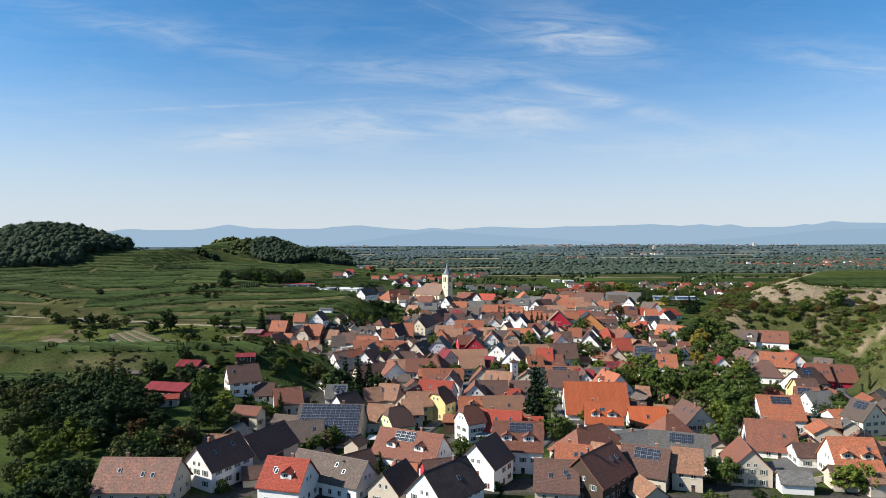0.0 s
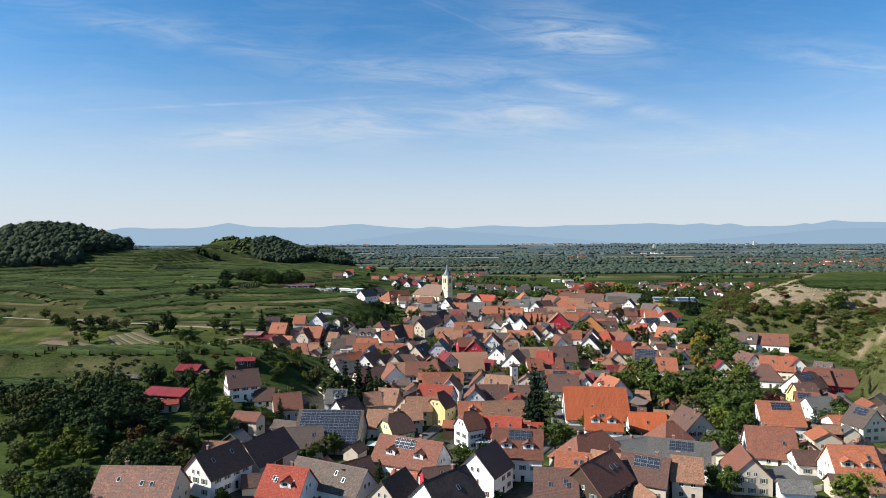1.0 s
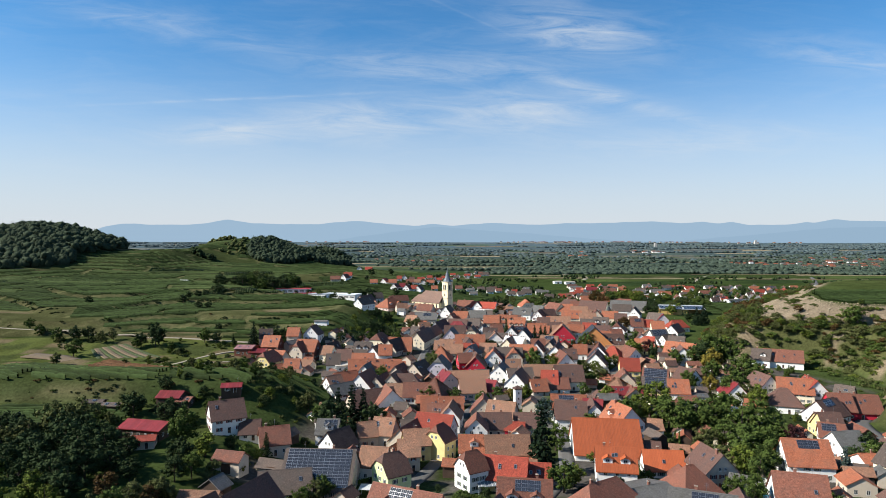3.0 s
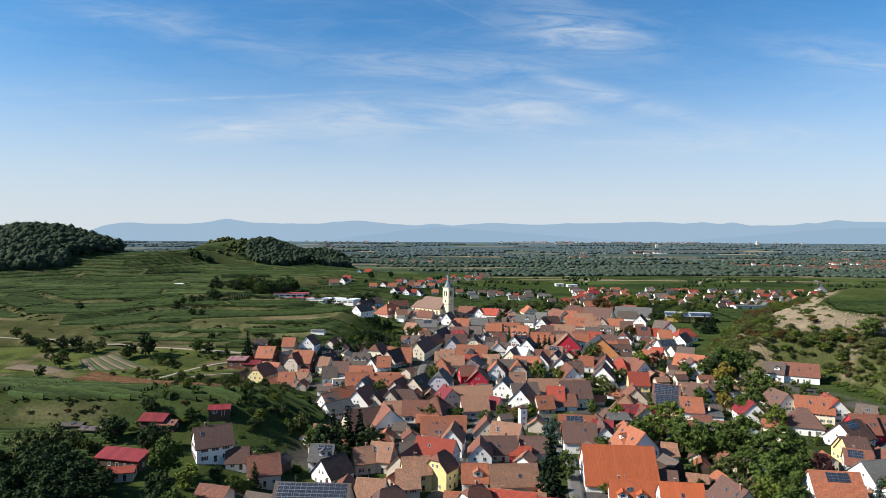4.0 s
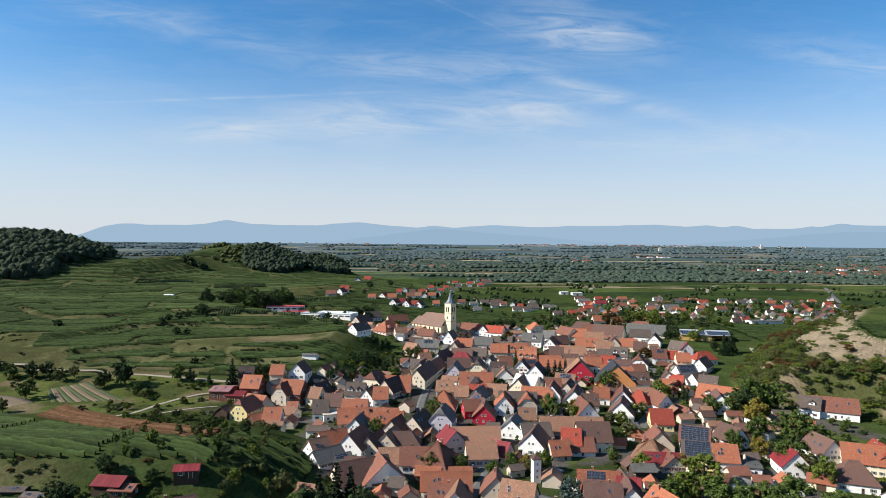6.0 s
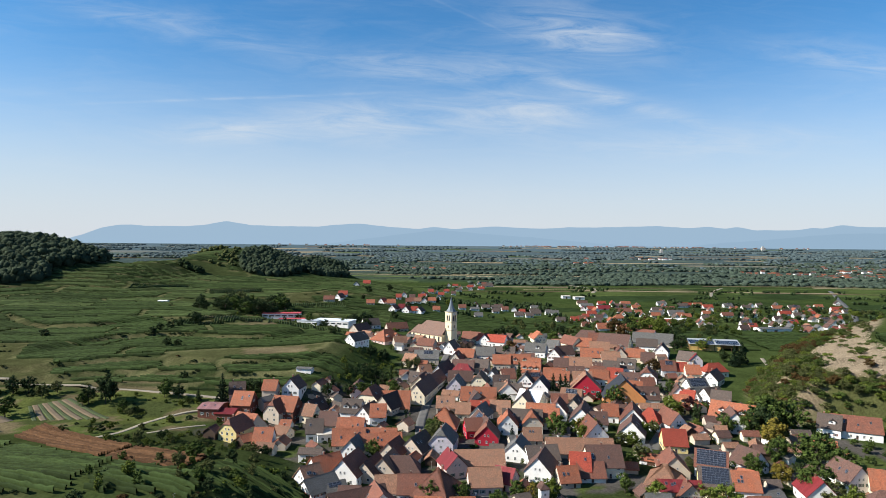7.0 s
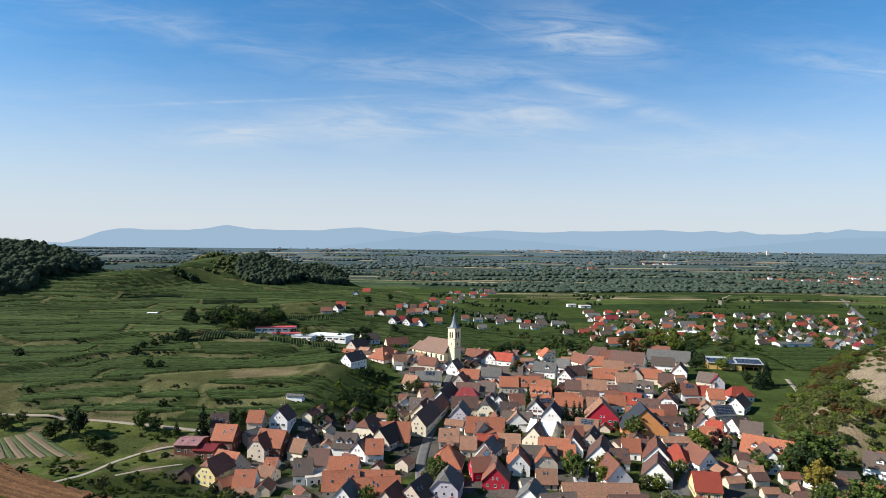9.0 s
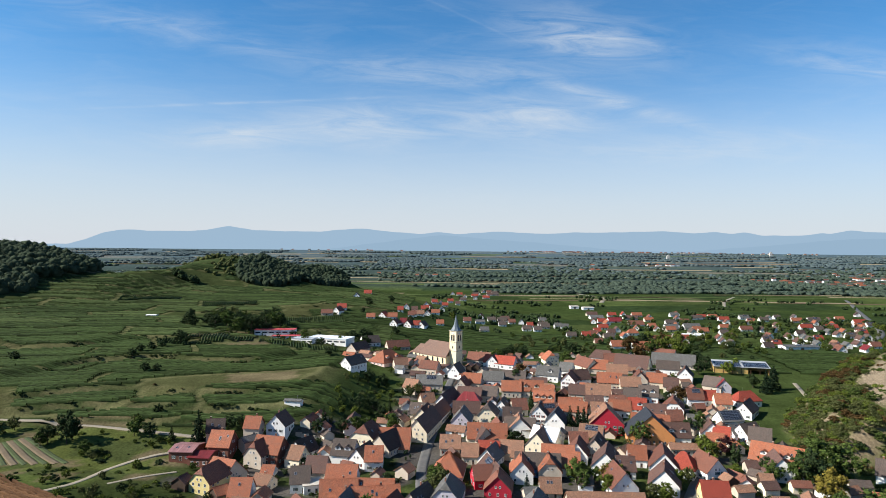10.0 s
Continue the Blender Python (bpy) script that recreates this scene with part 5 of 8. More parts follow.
# the new quarter
house(378.7, 1196.7, 3, 14.1, 8.0, 7.4, 3.7, "gy", "w")
house(412.4, 1165.3, 3, 15.2, 8.0, 7.3, 3.3, "rd", "w")
house(430.0, 1123.3, 3, 16.0, 7.9, 7.3, 3.3, "rd", "w")
house(375.9, 997.0, 3, 12.7, 7.7, 7.1, 3.2, "or", "w")
house(350.0, 911.3, 90, 8.9, 6.9, 7.1, 3.5, "br", "w")
house(479.9, 1162.3, 3, 15.2, 8.0, 7.3, 3.7, "gy", "w", "s")
house(395.8, 976.0, 3, 16.2, 8.4, 7.1, 3.0, "rb", "w")
house(490.9, 1120.1, 3, 14.5, 7.9, 7.3, 3.3, "gr", "w")
house(412.7, 965.5, 90, 9.8, 7.7, 7.1, 3.2, "dk", "w")
house(373.0, 874.5, 90, 9.8, 7.7, 7.1, 3.2, "dk", "w")
house(536.6, 1169.1, 3, 10.6, 7.2, 7.3, 3.6, "gr", "w")
house(465.8, 1033.1, 90, 9.0, 7.0, 7.2, 3.5, "br", "c")
house(536.0, 1109.7, 3, 17.3, 8.6, 7.7, 3.4, "or", "w")
house(570.8, 1124.3, 3, 19.7, 8.6, 7.7, 3.4, "gr", "w", "s")
house(491.8, 1005.3, 3, 16.8, 7.8, 7.2, 3.2, "rd", "w")
house(438.8, 923.7, 3, 10.6, 7.7, 7.1, 3.2, "dk", "w")
house(388.6, 836.2, 90, 9.9, 7.8, 7.2, 3.2, "br", "w")
house(528.6, 1009.1, 3, 18.8, 7.8, 7.2, 3.2, "rd", "w", "s")
house(486.8, 944.7, 90, 9.8, 7.7, 7.1, 3.5, "gy", "w")
house(394.8, 811.2, 90, 9.9, 7.8, 7.2, 3.5, "gy", "w")
house(620.1, 1089.7, 3, 19.7, 8.6, 7.7, 3.4, "rd", "w")
house(584.4, 1035.8, 3, 14.7, 8.5, 7.2, 3.0, "or", "w", "s")
house(481.6, 917.2, 90, 8.9, 7.7, 7.1, 3.2, "br", "w")
house(415.3, 813.3, 90, 9.9, 7.8, 7.2, 3.2, "tn", "w")
house(393.5, 776.8, 90, 10.1, 7.9, 7.3, 3.3, "br", "w")
house(390.6, 764.7, 90, 10.2, 8.8, 7.4, 3.0, "rb", "w")
house(548.6, 979.1, 90, 9.8, 7.7, 7.1, 3.2, "dk", "w")
house(516.4, 927.5, 90, 9.7, 7.7, 7.1, 3.2, "br", "w")
house(480.9, 872.7, 90, 9.8, 7.7, 7.1, 3.2, "br", "w")
house(441.0, 816.1, 90, 9.9, 7.8, 7.2, 3.2, "br", "w")
house(418.8, 766.4, 90, 10.2, 8.8, 7.4, 3.4, "mr", "w")
house(357.0, 778.4, 3, 35.2, 13.6, 5.7, 4.8, "gy", "w", "sn")
house(442.8, 1066.2, 80, 9.1, 7.1, 7.2, 3.5, "rb", "w")
house(541.0, 1068.2, 90, 9.1, 7.1, 7.2, 3.5, "or", "w")
# the hamlet out on the plain
house(-142.4, 1248.5, 3, 13.1, 16.3, 7.6, 2.3, "rd", "w")
house(-137.8, 1076.7, 90, 9.7, 8.4, 7.2, 3.1, "br", "w")
house(-64.9, 982.4, 3, 7.5, 8.4, 7.7, 3.4, "rd", "w")
house(-60.4, 1035.1, 90, 10.6, 8.4, 7.6, 3.4, "or", "w")
house(-47.8, 1021.4, 3, 8.5, 8.4, 7.6, 3.4, "br", "w")
house(-36.0, 1059.3, 3, 8.8, 8.4, 7.6, 3.4, "rd", "w")
house(-36.7, 1178.2, 90, 10.5, 9.0, 7.6, 3.1, "rb", "w")
house(-24.9, 1272.7, 3, 10.0, 8.2, 7.5, 3.4, "rd", "w")
house(-13.6, 1278.5, 90, 10.4, 8.9, 7.5, 3.1, "rd", "w")
house(-37.7, 980.1, 3, 9.3, 9.1, 7.7, 3.2, "tn", "w")
house(-19.0, 1039.0, 3, 11.9, 9.1, 7.6, 3.2, "or", "w")
house(-10.5, 1130.7, 90, 10.6, 9.1, 7.6, 3.2, "gr", "w")
house(4.1, 1355.8, 3, 10.8, 8.2, 7.5, 3.4, "rd", "w")
house(10.9, 1661.1, 90, 10.4, 8.9, 7.5, 3.1, "rb", "w")
house(26.9, 1636.9, 3, 13.2, 8.2, 7.5, 3.4, "rd", "w")
house(31.1, 1457.7, 3, 12.6, 8.2, 7.5, 3.4, "gr", "w")
house(38.3, 1568.9, 90, 10.4, 8.9, 7.5, 3.1, "or", "w")
house(61.4, 1595.6, 3, 15.0, 8.2, 7.5, 3.4, "rd", "w")
house(59.2, 1521.9, 90, 10.4, 8.9, 7.5, 3.1, "rb", "w")
house(84.6, 1547.3, 3, 14.5, 8.2, 7.5, 3.4, "rd", "w")
house(112.4, 1648.5, 3, 15.6, 8.2, 7.5, 3.4, "gr", "w")
house(177.8, 1837.5, 3, 18.7, 13.9, 5.8, 3.9, "rd", "w")
# sheds in the gardens
house(-106.7, 274.4, -6, 9.3, 7.8, 4.8, 3.1, "mr", "wood")
house(-101.8, 272.5, -3, 7.4, 5.9, 3.6, 2.6, "rb", "wood")
house(-101.7, 242.7, -13, 15.8, 9.9, 5.3, 3.6, "mr", "wood")
house(-98.5, 232.1, 15, 7.8, 6.0, 3.8, 2.9, "rd", "b")
house(-84.7, 279.3, 11, 7.5, 5.9, 3.6, 2.6, "mr", "wood")
house(-136.1, 271.3, 1, 7.5, 3.9, 2.9, 2.3, "gr", "wood")
house(-127.1, 267.8, -8, 7.4, 3.9, 2.9, 2.3, "gr", "wood")
house(-88.0, 486.0, -8, 9.5, 4.6, 2.5, 2.0, "gy", "w")
house(-329.8, 830.0, 3, 10.2, 7.0, 3.1, 2.5, "wt", "w")
# more of the hamlet
house(-45.7, 959.9, 3, 7.2, 8.5, 7.7, 3.4, "rb", "w")
house(-48.8, 947.0, 3, 7.7, 8.5, 7.8, 3.4, "rb", "w")
house(73.8, 1663.2, 88, 10.4, 8.2, 7.5, 3.4, "rb", "w")
house(-32.8, 1081.4, 3, 6.2, 8.0, 7.6, 3.6, "rd", "w")
house(-29.1, 1003.1, 86, 10.6, 8.4, 7.6, 3.4, "or", "w")
house(-6.0, 1242.7, 3, 10.6, 8.2, 7.5, 3.4, "rd", "w")
house(98.2, 1639.1, 3, 13.3, 8.2, 7.5, 3.4, "br", "w")
house(17.7, 1319.6, 3, 8.7, 8.2, 7.5, 3.4, "br", "w")
house(-29.3, 1104.8, 79, 10.6, 8.4, 7.6, 3.4, "rd", "w")
house(102.8, 1720.6, 3, 12.8, 8.2, 7.5, 3.4, "rb", "w")
house(114.1, 1701.0, 3, 14.9, 8.2, 7.5, 3.4, "gr", "w")
house(89.7, 1744.5, 96, 10.4, 8.2, 7.5, 3.4, "or", "w")
house(65.4, 1642.8, 3, 14.4, 8.2, 7.5, 3.4, "gr", "w")
house(83.9, 1569.5, 106, 10.4, 8.2, 7.5, 3.4, "br", "w")
house(-27.3, 1292.1, 3, 8.5, 8.2, 7.5, 3.4, "gr", "w")
# more of the new quarter
house(417.7, 797.5, 84, 9.9, 7.8, 7.2, 3.5, "gy", "w")
house(510.3, 952.4, 90, 9.8, 7.7, 7.1, 3.2, "or", "w")
house(519.3, 1160.6, 89, 10.1, 8.0, 7.3, 3.3, "gr", "w")
house(573.1, 1183.5, 85, 10.2, 8.0, 7.4, 3.3, "gr", "w")
house(539.2, 1022.2, 97, 9.9, 7.8, 7.2, 3.2, "gr", "w")
house(498.3, 886.6, 88, 9.7, 7.7, 7.1, 3.2, "gr", "w")
house(344.3, 924.6, 3, 10.5, 7.7, 7.1, 3.2, "gr", "w")
house(488.8, 903.8, 3, 11.4, 7.6, 7.1, 3.2, "gr", "w", "s")
house(569.7, 1006.9, 84, 9.9, 7.8, 7.2, 3.2, "or", "w")
house(449.6, 801.0, 3, 10.9, 7.8, 7.2, 3.2, "rb", "w")
house(594.0, 1122.6, 92, 10.1, 7.9, 7.3, 3.3, "br", "w")
house(415.7, 860.6, 104, 9.8, 7.7, 7.1, 3.2, "gr", "w")
house(399.1, 787.7, 3, 10.1, 7.8, 7.2, 3.3, "br", "w")
house(384.4, 893.1, 98, 9.7, 7.6, 7.1, 3.2, "rb", "w")
house(707.7, 1231.2, 79, 10.2, 8.1, 7.4, 3.3, "dk", "w")
house(428.9, 964.9, 87, 9.8, 7.7, 7.1, 3.2, "br", "w")
house(351.1, 810.9, 3, 9.0, 7.8, 7.2, 3.2, "rd", "w", "s")
house(508.2, 1030.1, 3, 14.6, 7.8, 7.2, 3.2, "dk", "w")
house(329.3, 785.5, 3, 10.1, 7.8, 7.2, 3.2, "dk", "w")
house(608.3, 1048.6, 3, 10.8, 7.8, 7.2, 3.3, "gr", "w", "s")
house(494.3, 978.3, 3, 10.6, 7.7, 7.1, 3.2, "gr", "w")
house(625.8, 1149.0, 3, 14.2, 8.0, 7.3, 3.3, "or", "w")
house(430.2, 870.8, 3, 9.8, 7.7, 7.1, 3.2, "rd", "w", "s")
house(528.3, 943.1, 3, 12.6, 7.7, 7.1, 3.2, "rd", "w", "s")
house(421.3, 881.8, 80, 9.7, 7.7, 7.1, 3.5, "gy", "w")
house(406.0, 888.3, 91, 9.7, 7.6, 7.1, 3.2, "br", "w")
house(557.7, 1051.6, 92, 9.9, 7.8, 7.2, 3.3, "rd", "w")
house(360.2, 849.7, 3, 10.0, 7.8, 7.2, 3.2, "gr", "w", "s")
house(412.0, 1070.9, 85, 9.9, 7.8, 7.2, 3.3, "rb", "w")
house(314.1, 867.4, 84, 9.8, 7.7, 7.1, 3.2, "rb", "w")
house(302.2, 829.2, 80, 9.9, 7.8, 7.2, 3.2, "br", "w")
house(303.3, 811.4, 92, 9.9, 7.8, 7.2, 3.2, "gr", "w")
house(458.1, 1092.6, 3, 12.0, 7.9, 7.3, 3.3, "or", "w", "s")
house(206.9, 981.0, 3, 13.2, 7.7, 7.1, 3.2, "rd", "w")
house(240.3, 778.7, 3, 8.1, 7.8, 7.2, 3.3, "rb", "b")
house(279.1, 1002.0, 3, 10.3, 7.7, 7.1, 3.2, "or", "w")
house(186.7, 868.7, 3, 13.0, 7.7, 7.1, 3.2, "gr", "b")
house(324.7, 1058.1, 3, 15.6, 7.8, 7.2, 3.2, "gr", "w")
house(322.5, 1148.5, 91, 10.1, 7.9, 7.3, 3.3, "rb", "w")
house(327.0, 945.7, 3, 12.6, 7.7, 7.1, 3.2, "or", "b")
house(389.7, 1215.0, 92, 10.2, 8.0, 7.4, 3.3, "rb", "w")
house(262.4, 835.7, 85, 9.9, 7.8, 7.2, 3.2, "rd", "w")
house(397.7, 1147.7, 3, 17.2, 8.0, 7.3, 3.3, "gr", "w")
house(208.1, 881.5, 94, 9.7, 7.6, 7.1, 3.2, "or", "w")
house(315.3, 1010.0, 92, 9.8, 7.8, 7.2, 3.2, "or", "w")
house(308.1, 933.5, 99, 9.7, 7.7, 7.1, 3.2, "gr", "w")
house(272.3, 1187.8, 3, 13.9, 8.0, 7.3, 3.3, "rd", "w")
house(196.7, 772.4, 105, 10.1, 7.9, 7.3, 3.3, "or", "w")
house(305.8, 1100.0, 3, 13.5, 7.9, 7.2, 3.3, "or", "c")
house(272.4, 861.1, 3, 8.7, 7.7, 7.1, 3.2, "rd", "w")
house(295.0, 1201.5, 91, 10.2, 8.0, 7.4, 3.3, "rd", "w")
house(430.9, 1167.7, 3, 15.2, 8.0, 7.3, 3.3, "or", "w")
house(361.4, 1133.5, 88, 10.1, 7.9, 7.3, 3.3, "rb", "w")
house(314.5, 1191.0, 3, 17.1, 8.0, 7.4, 3.3, "or", "w")
house(222.9, 773.1, 83, 10.1, 7.9, 7.3, 3.3, "or", "w")
house(217.2, 948.9, 93, 9.7, 7.7, 7.1, 3.2, "br", "w")
house(176.3, 901.1, 3, 10.8, 7.6, 7.1, 3.2, "rb", "w")
house(350.0, 1076.3, 3, 16.6, 7.8, 7.2, 3.3, "rb", "w")
house(266.0, 871.1, 3, 9.3, 7.7, 7.1, 3.2, "br", "w")
house(324.5, 961.2, 3, 10.4, 7.7, 7.1, 3.2, "or", "w")
house(202.5, 920.2, 3, 9.9, 7.6, 7.1, 3.2, "br", "w")
house(290.1, 960.0, 3, 12.8, 7.7, 7.1, 3.2, "or", "c")
house(205.7, 793.1, 3, 8.3, 7.8, 7.2, 3.2, "rb", "c")
house(160.3, 809.5, 3, 8.5, 7.8, 7.2, 3.2, "rb", "b")
house(213.4, 1062.0, 76, 9.9, 7.8, 7.2, 3.2, "rd", "w")
house(227.1, 1039.8, 103, 9.9, 7.8, 7.2, 3.2, "or", "w")
house(273.9, 963.9, 82, 9.8, 7.7, 7.1, 3.2, "rb", "w")
house(241.1, 1197.5, 3, 18.0, 8.0, 7.4, 3.3, "br", "c")
house(139.4, 1071.0, 3, 10.9, 8.4, 7.2, 3.5, "gy", "w")
house(74.0, 1001.2, 3, 10.2, 8.4, 7.3, 3.1, "gr", "w")
house(188.1, 933.4, 3, 8.9, 7.6, 6.7, 2.9, "rd", "w")
house(129.3, 979.1, 3, 11.8, 8.5, 7.3, 3.1, "gr", "w")
house(101.1, 950.2, 3, 11.4, 8.5, 7.3, 3.1, "gr", "w")
house(91.0, 1042.7, 3, 10.0, 8.4, 7.2, 3.1, "rb", "w")
house(114.3, 943.9, 3, 10.1, 8.5, 7.3, 3.1, "gr", "w")
house(43.6, 903.2, 3, 10.7, 8.5, 7.3, 3.5, "gy", "w")
house(227.1, 1070.0, 3, 11.7, 7.8, 6.8, 3.0, "rd", "w")
house(155.9, 983.3, 3, 10.7, 7.7, 6.7, 3.3, "gy", "w")
house(85.6, 1091.0, 3, 12.7, 8.4, 7.2, 3.1, "br", "w")


# ---- plants ----
ICO_V, ICO_F = None, None


def ico():
    global ICO_V, ICO_F
    if ICO_V is None:
        b = bmesh.new()
        bmesh.ops.create_icosphere(b, subdivisions=1, radius=1.0)
        b.verts.ensure_lookup_table()
        ICO_V = np.array([v.co[:] for v in b.verts])
        ICO_F = np.array([[v.index for v in f.verts] for f in b.faces])
        b.free()
    return ICO_V, ICO_F


def clumps(centres, radii, leaves, size, g, squash=0.9, core=0.6):
    """Leafy clumps: uneven cores wrapped in many small leaf cards, as one array of triangles."""
    V, F = ico()
    vs, fs, k = [], [], 0
    for c, r in zip(centres, radii):
        v = V * (r * core) * (1 + g.normal(0, 0.25, (len(V), 1)))
        v[:, 2] *= squash
        vs.append(v + c)
        fs.append(F + k)
        k += len(V)
        n = max(6, int(leaves * r * r))
        d = g.normal(size=(n, 3))
        d /= np.linalg.norm(d, axis=1)[:, None]
        p = d * r * g.uniform(0.45, 1.25, (n, 1))
        p[:, 2] *= squash
        a = np.cross(d + g.normal(0, 0.55, (n, 3)), g.normal(size=(n, 3)))
        a /= np.linalg.norm(a, axis=1)[:, None] + 1e-9
        b = np.cross(d + g.normal(0, 0.5, (n, 3)), a)
        b /= np.linalg.norm(b, axis=1)[:, None] + 1e-9
        s = size * g.uniform(0.6, 1.3, (n, 1))
        p = p + c
        quad = np.stack([p - a * s, p + b * s * 0.7, p + a * s, p - b * s * 0.7], 1).reshape(-1, 3)
        vs.append(quad)
        i = np.arange(n)[:, None] * 4 + k
        fs.append(np.concatenate([i + [0, 1, 2], i + [0, 2, 3]]))
        k += 4 * n
    return np.concatenate(vs), np.concatenate(fs)


def trunk_mesh(h, r, limbs, seed):
    g = np.random.default_rng(seed)
    b = Box()

    def tube(p, q, r0, r1):
        p, q = Vector(p), Vector(q)
        side = (q - p).orthogonal().normalized()
        other = (q - p).cross(side).normalized()
        ring = [side * math.cos(k * math.pi / 3) + other * math.sin(k * math.pi / 3) for k in range(6)]
        b.prism([tuple(p + o * r0) for o in ring], [tuple(q + o * r1) for o in ring])

    tube((0, 0, -0.4), (0, 0, h * 0.5), r, r * 0.7)
    tube((0, 0, h * 0.5), (g.normal(0, 0.3), g.normal(0, 0.3), h * 0.85), r * 0.7, r * 0.25)
    for k in range(limbs):
        t = 2 * math.pi * k / limbs + g.uniform(0, 0.6)
        z = h * g.uniform(0.3, 0.5)
        tube((0, 0, z), (math.cos(t) * h * 0.26, math.sin(t) * h * 0.26, z + h * 0.24), r * 0.5, r * 0.15)
    return b.mesh("trunk", BARK)


def crown_mesh(kind, seed):
    """Crowns for trees of unit height 10 m."""
    g = np.random.default_rng(seed)
    if kind in ("round", "tall", "willow"):
        n = {"round": 58, "tall": 44, "willow": 56}[kind]
        rx, rz, zc = {"round": (4.0, 3.9, 5.6), "tall": (2.4, 4.5, 5.2), "willow": (3.6, 4.4, 5.2)}[kind]
        d = g.normal(size=(n, 3))
        d /= np.linalg.norm(d, axis=1)[:, None]
        d *= g.uniform(0.25, 0.95, (n, 1)) ** 0.45
        lump = 1 + 0.22 * np.sin(d[:, :1] * 5 + g.uniform(0, 6)) * np.cos(d[:, 1:2] * 4 + d[:, 2:] * 3)
        lean = g.normal(0, 0.35, 2)
        c = d * (rx, rx, rz) * lump * (1 + 0.1 * g.normal(size=(n, 1))) + (lean[0], lean[1], zc)
        r = g.uniform(0.62, 1.32, n) * (1.0 if kind != "tall" else 0.8)
        v, f = clumps(c, r, 42, 0.27, g)
    elif kind == "column":
        z = np.linspace(0.8, 9.2, 13)
        c = np.stack([g.normal(0, 0.12, 13), g.normal(0, 0.12, 13), z], -1)
        r = 0.95 * np.interp(z, [0, 2, 6, 10], [0.7, 1, 0.85, 0.25])
        v, f = clumps(c, r, 34, 0.26, g, 1.1)
    elif kind == "fir":
        c, r = [], []
        for z in np.linspace(0.9, 9.6, 14):
            w = 2.5 * (1 - z / 10.2) + 0.1
            m = max(1, int(w * 5))
            for k in range(m):
                t = 2 * math.pi * (k + g.uniform(0, 0.8)) / m
                q = w * g.uniform(0.55, 1.05)
                c.append((math.cos(t) * q, math.sin(t) * q, z - q * 0.22))
                r.append(0.32 + 0.12 * w)
            c.append((0, 0, z))
            r.append(0.3 + 0.45 * w)
        v, f = clumps(np.array(c), np.array(r), 26, 0.27, g, 0.62)
    else:  # bush, 10 units wide
        n = 26
        t, q = g.uniform(0, 2 * math.pi, n), np.sqrt(g.uniform(0, 1, n)) * 4.0
        c = np.stack([np.cos(t) * q, np.sin(t) * q, 1.2 + (1 - q / 4) * g.uniform(0.4, 3.2, n)], -1)
        v, f = clumps(c, g.uniform(0.7, 1.5, n), 16, 0.42, g, 0.95)
    return v, f


CROWNS, TREES = {}, []
TREE_WORDS = {"green": "leafy green", "dark": "dark green", "light": "light green", "yellow": "yellowing", "red": "dark copper-leaved", "rust": "rusty autumn-tinged",
              "fir": "dark", "blue": "blue-grey", "olive": "olive green"}


def tree(x, y, h, kind="round", leaf="green", wide=1.0):
    variant = rng.randrange(5 if kind in ("round", "bush") else 3)
    key = (kind, variant, leaf)
    if key not in CROWNS:
        v, f = crown_mesh(kind, hash_of(kind, variant))
        CROWNS[key] = (quad_mesh("crown", v, f, [LEAF[leaf]]), None if kind == "bush" else shared(("trunk", kind), lambda: trunk_mesh(10, 0.28, 0 if kind in ("fir", "column") else 5, 7)))
    crown, trunk = CROWNS[key]
    z, turn = float(ground(x, y)), rng.uniform(0, 360)
    k = h / 10
    TREES.append((x, y))
    if kind == "bush":
        ob = new("bush", crown)
        ob.matrix_world = pose(x, y, z - 0.15, 0, 0, turn) @ Matrix.Diagonal((k * wide, k * wide, k, 1))
        return tagged(ob, f"{TREE_WORDS[leaf]} rounded bush among the gardens and banks", "bush", "bushes")
    name = {"fir": "conifer", "column": "columnar_tree"}.get(kind, "tree")
    ob = new(name)
    ob.matrix_world = pose(x, y, z, 0, 0, turn) @ Matrix.Diagonal((k * wide, k * wide, k, 1))
    part("trunk", trunk, ob)
    part("crown", crown, ob)
    words = {"fir": "conifer with drooping branches", "column": "slim columnar evergreen tree", "tall": "tall broad-leaved tree", "willow": "spreading tree with a full crown",
             "round": "broad-leaved tree with a rounded crown"}[kind]
    return tagged(ob, f"{TREE_WORDS[leaf]} {words}", "tree", "trees")


def hash_of(*words):
    return sum((k + 3) * ord(ch) for k, ch in enumerate("".join(map(str, words)))) % 100003


def clear_of_houses(x, y, gap):
    for hx, hy, a, L, W in HOUSES:
        dx, dy = x - hx, y - hy
        if abs(dx) > 40 or abs(dy) > 40:
            continue
        u, v = dx * math.cos(a) + dy * math.sin(a), -dx * math.sin(a) + dy * math.cos(a)
        if abs(u) < L / 2 + gap and abs(v) < W / 2 + gap:
            return False
    return True


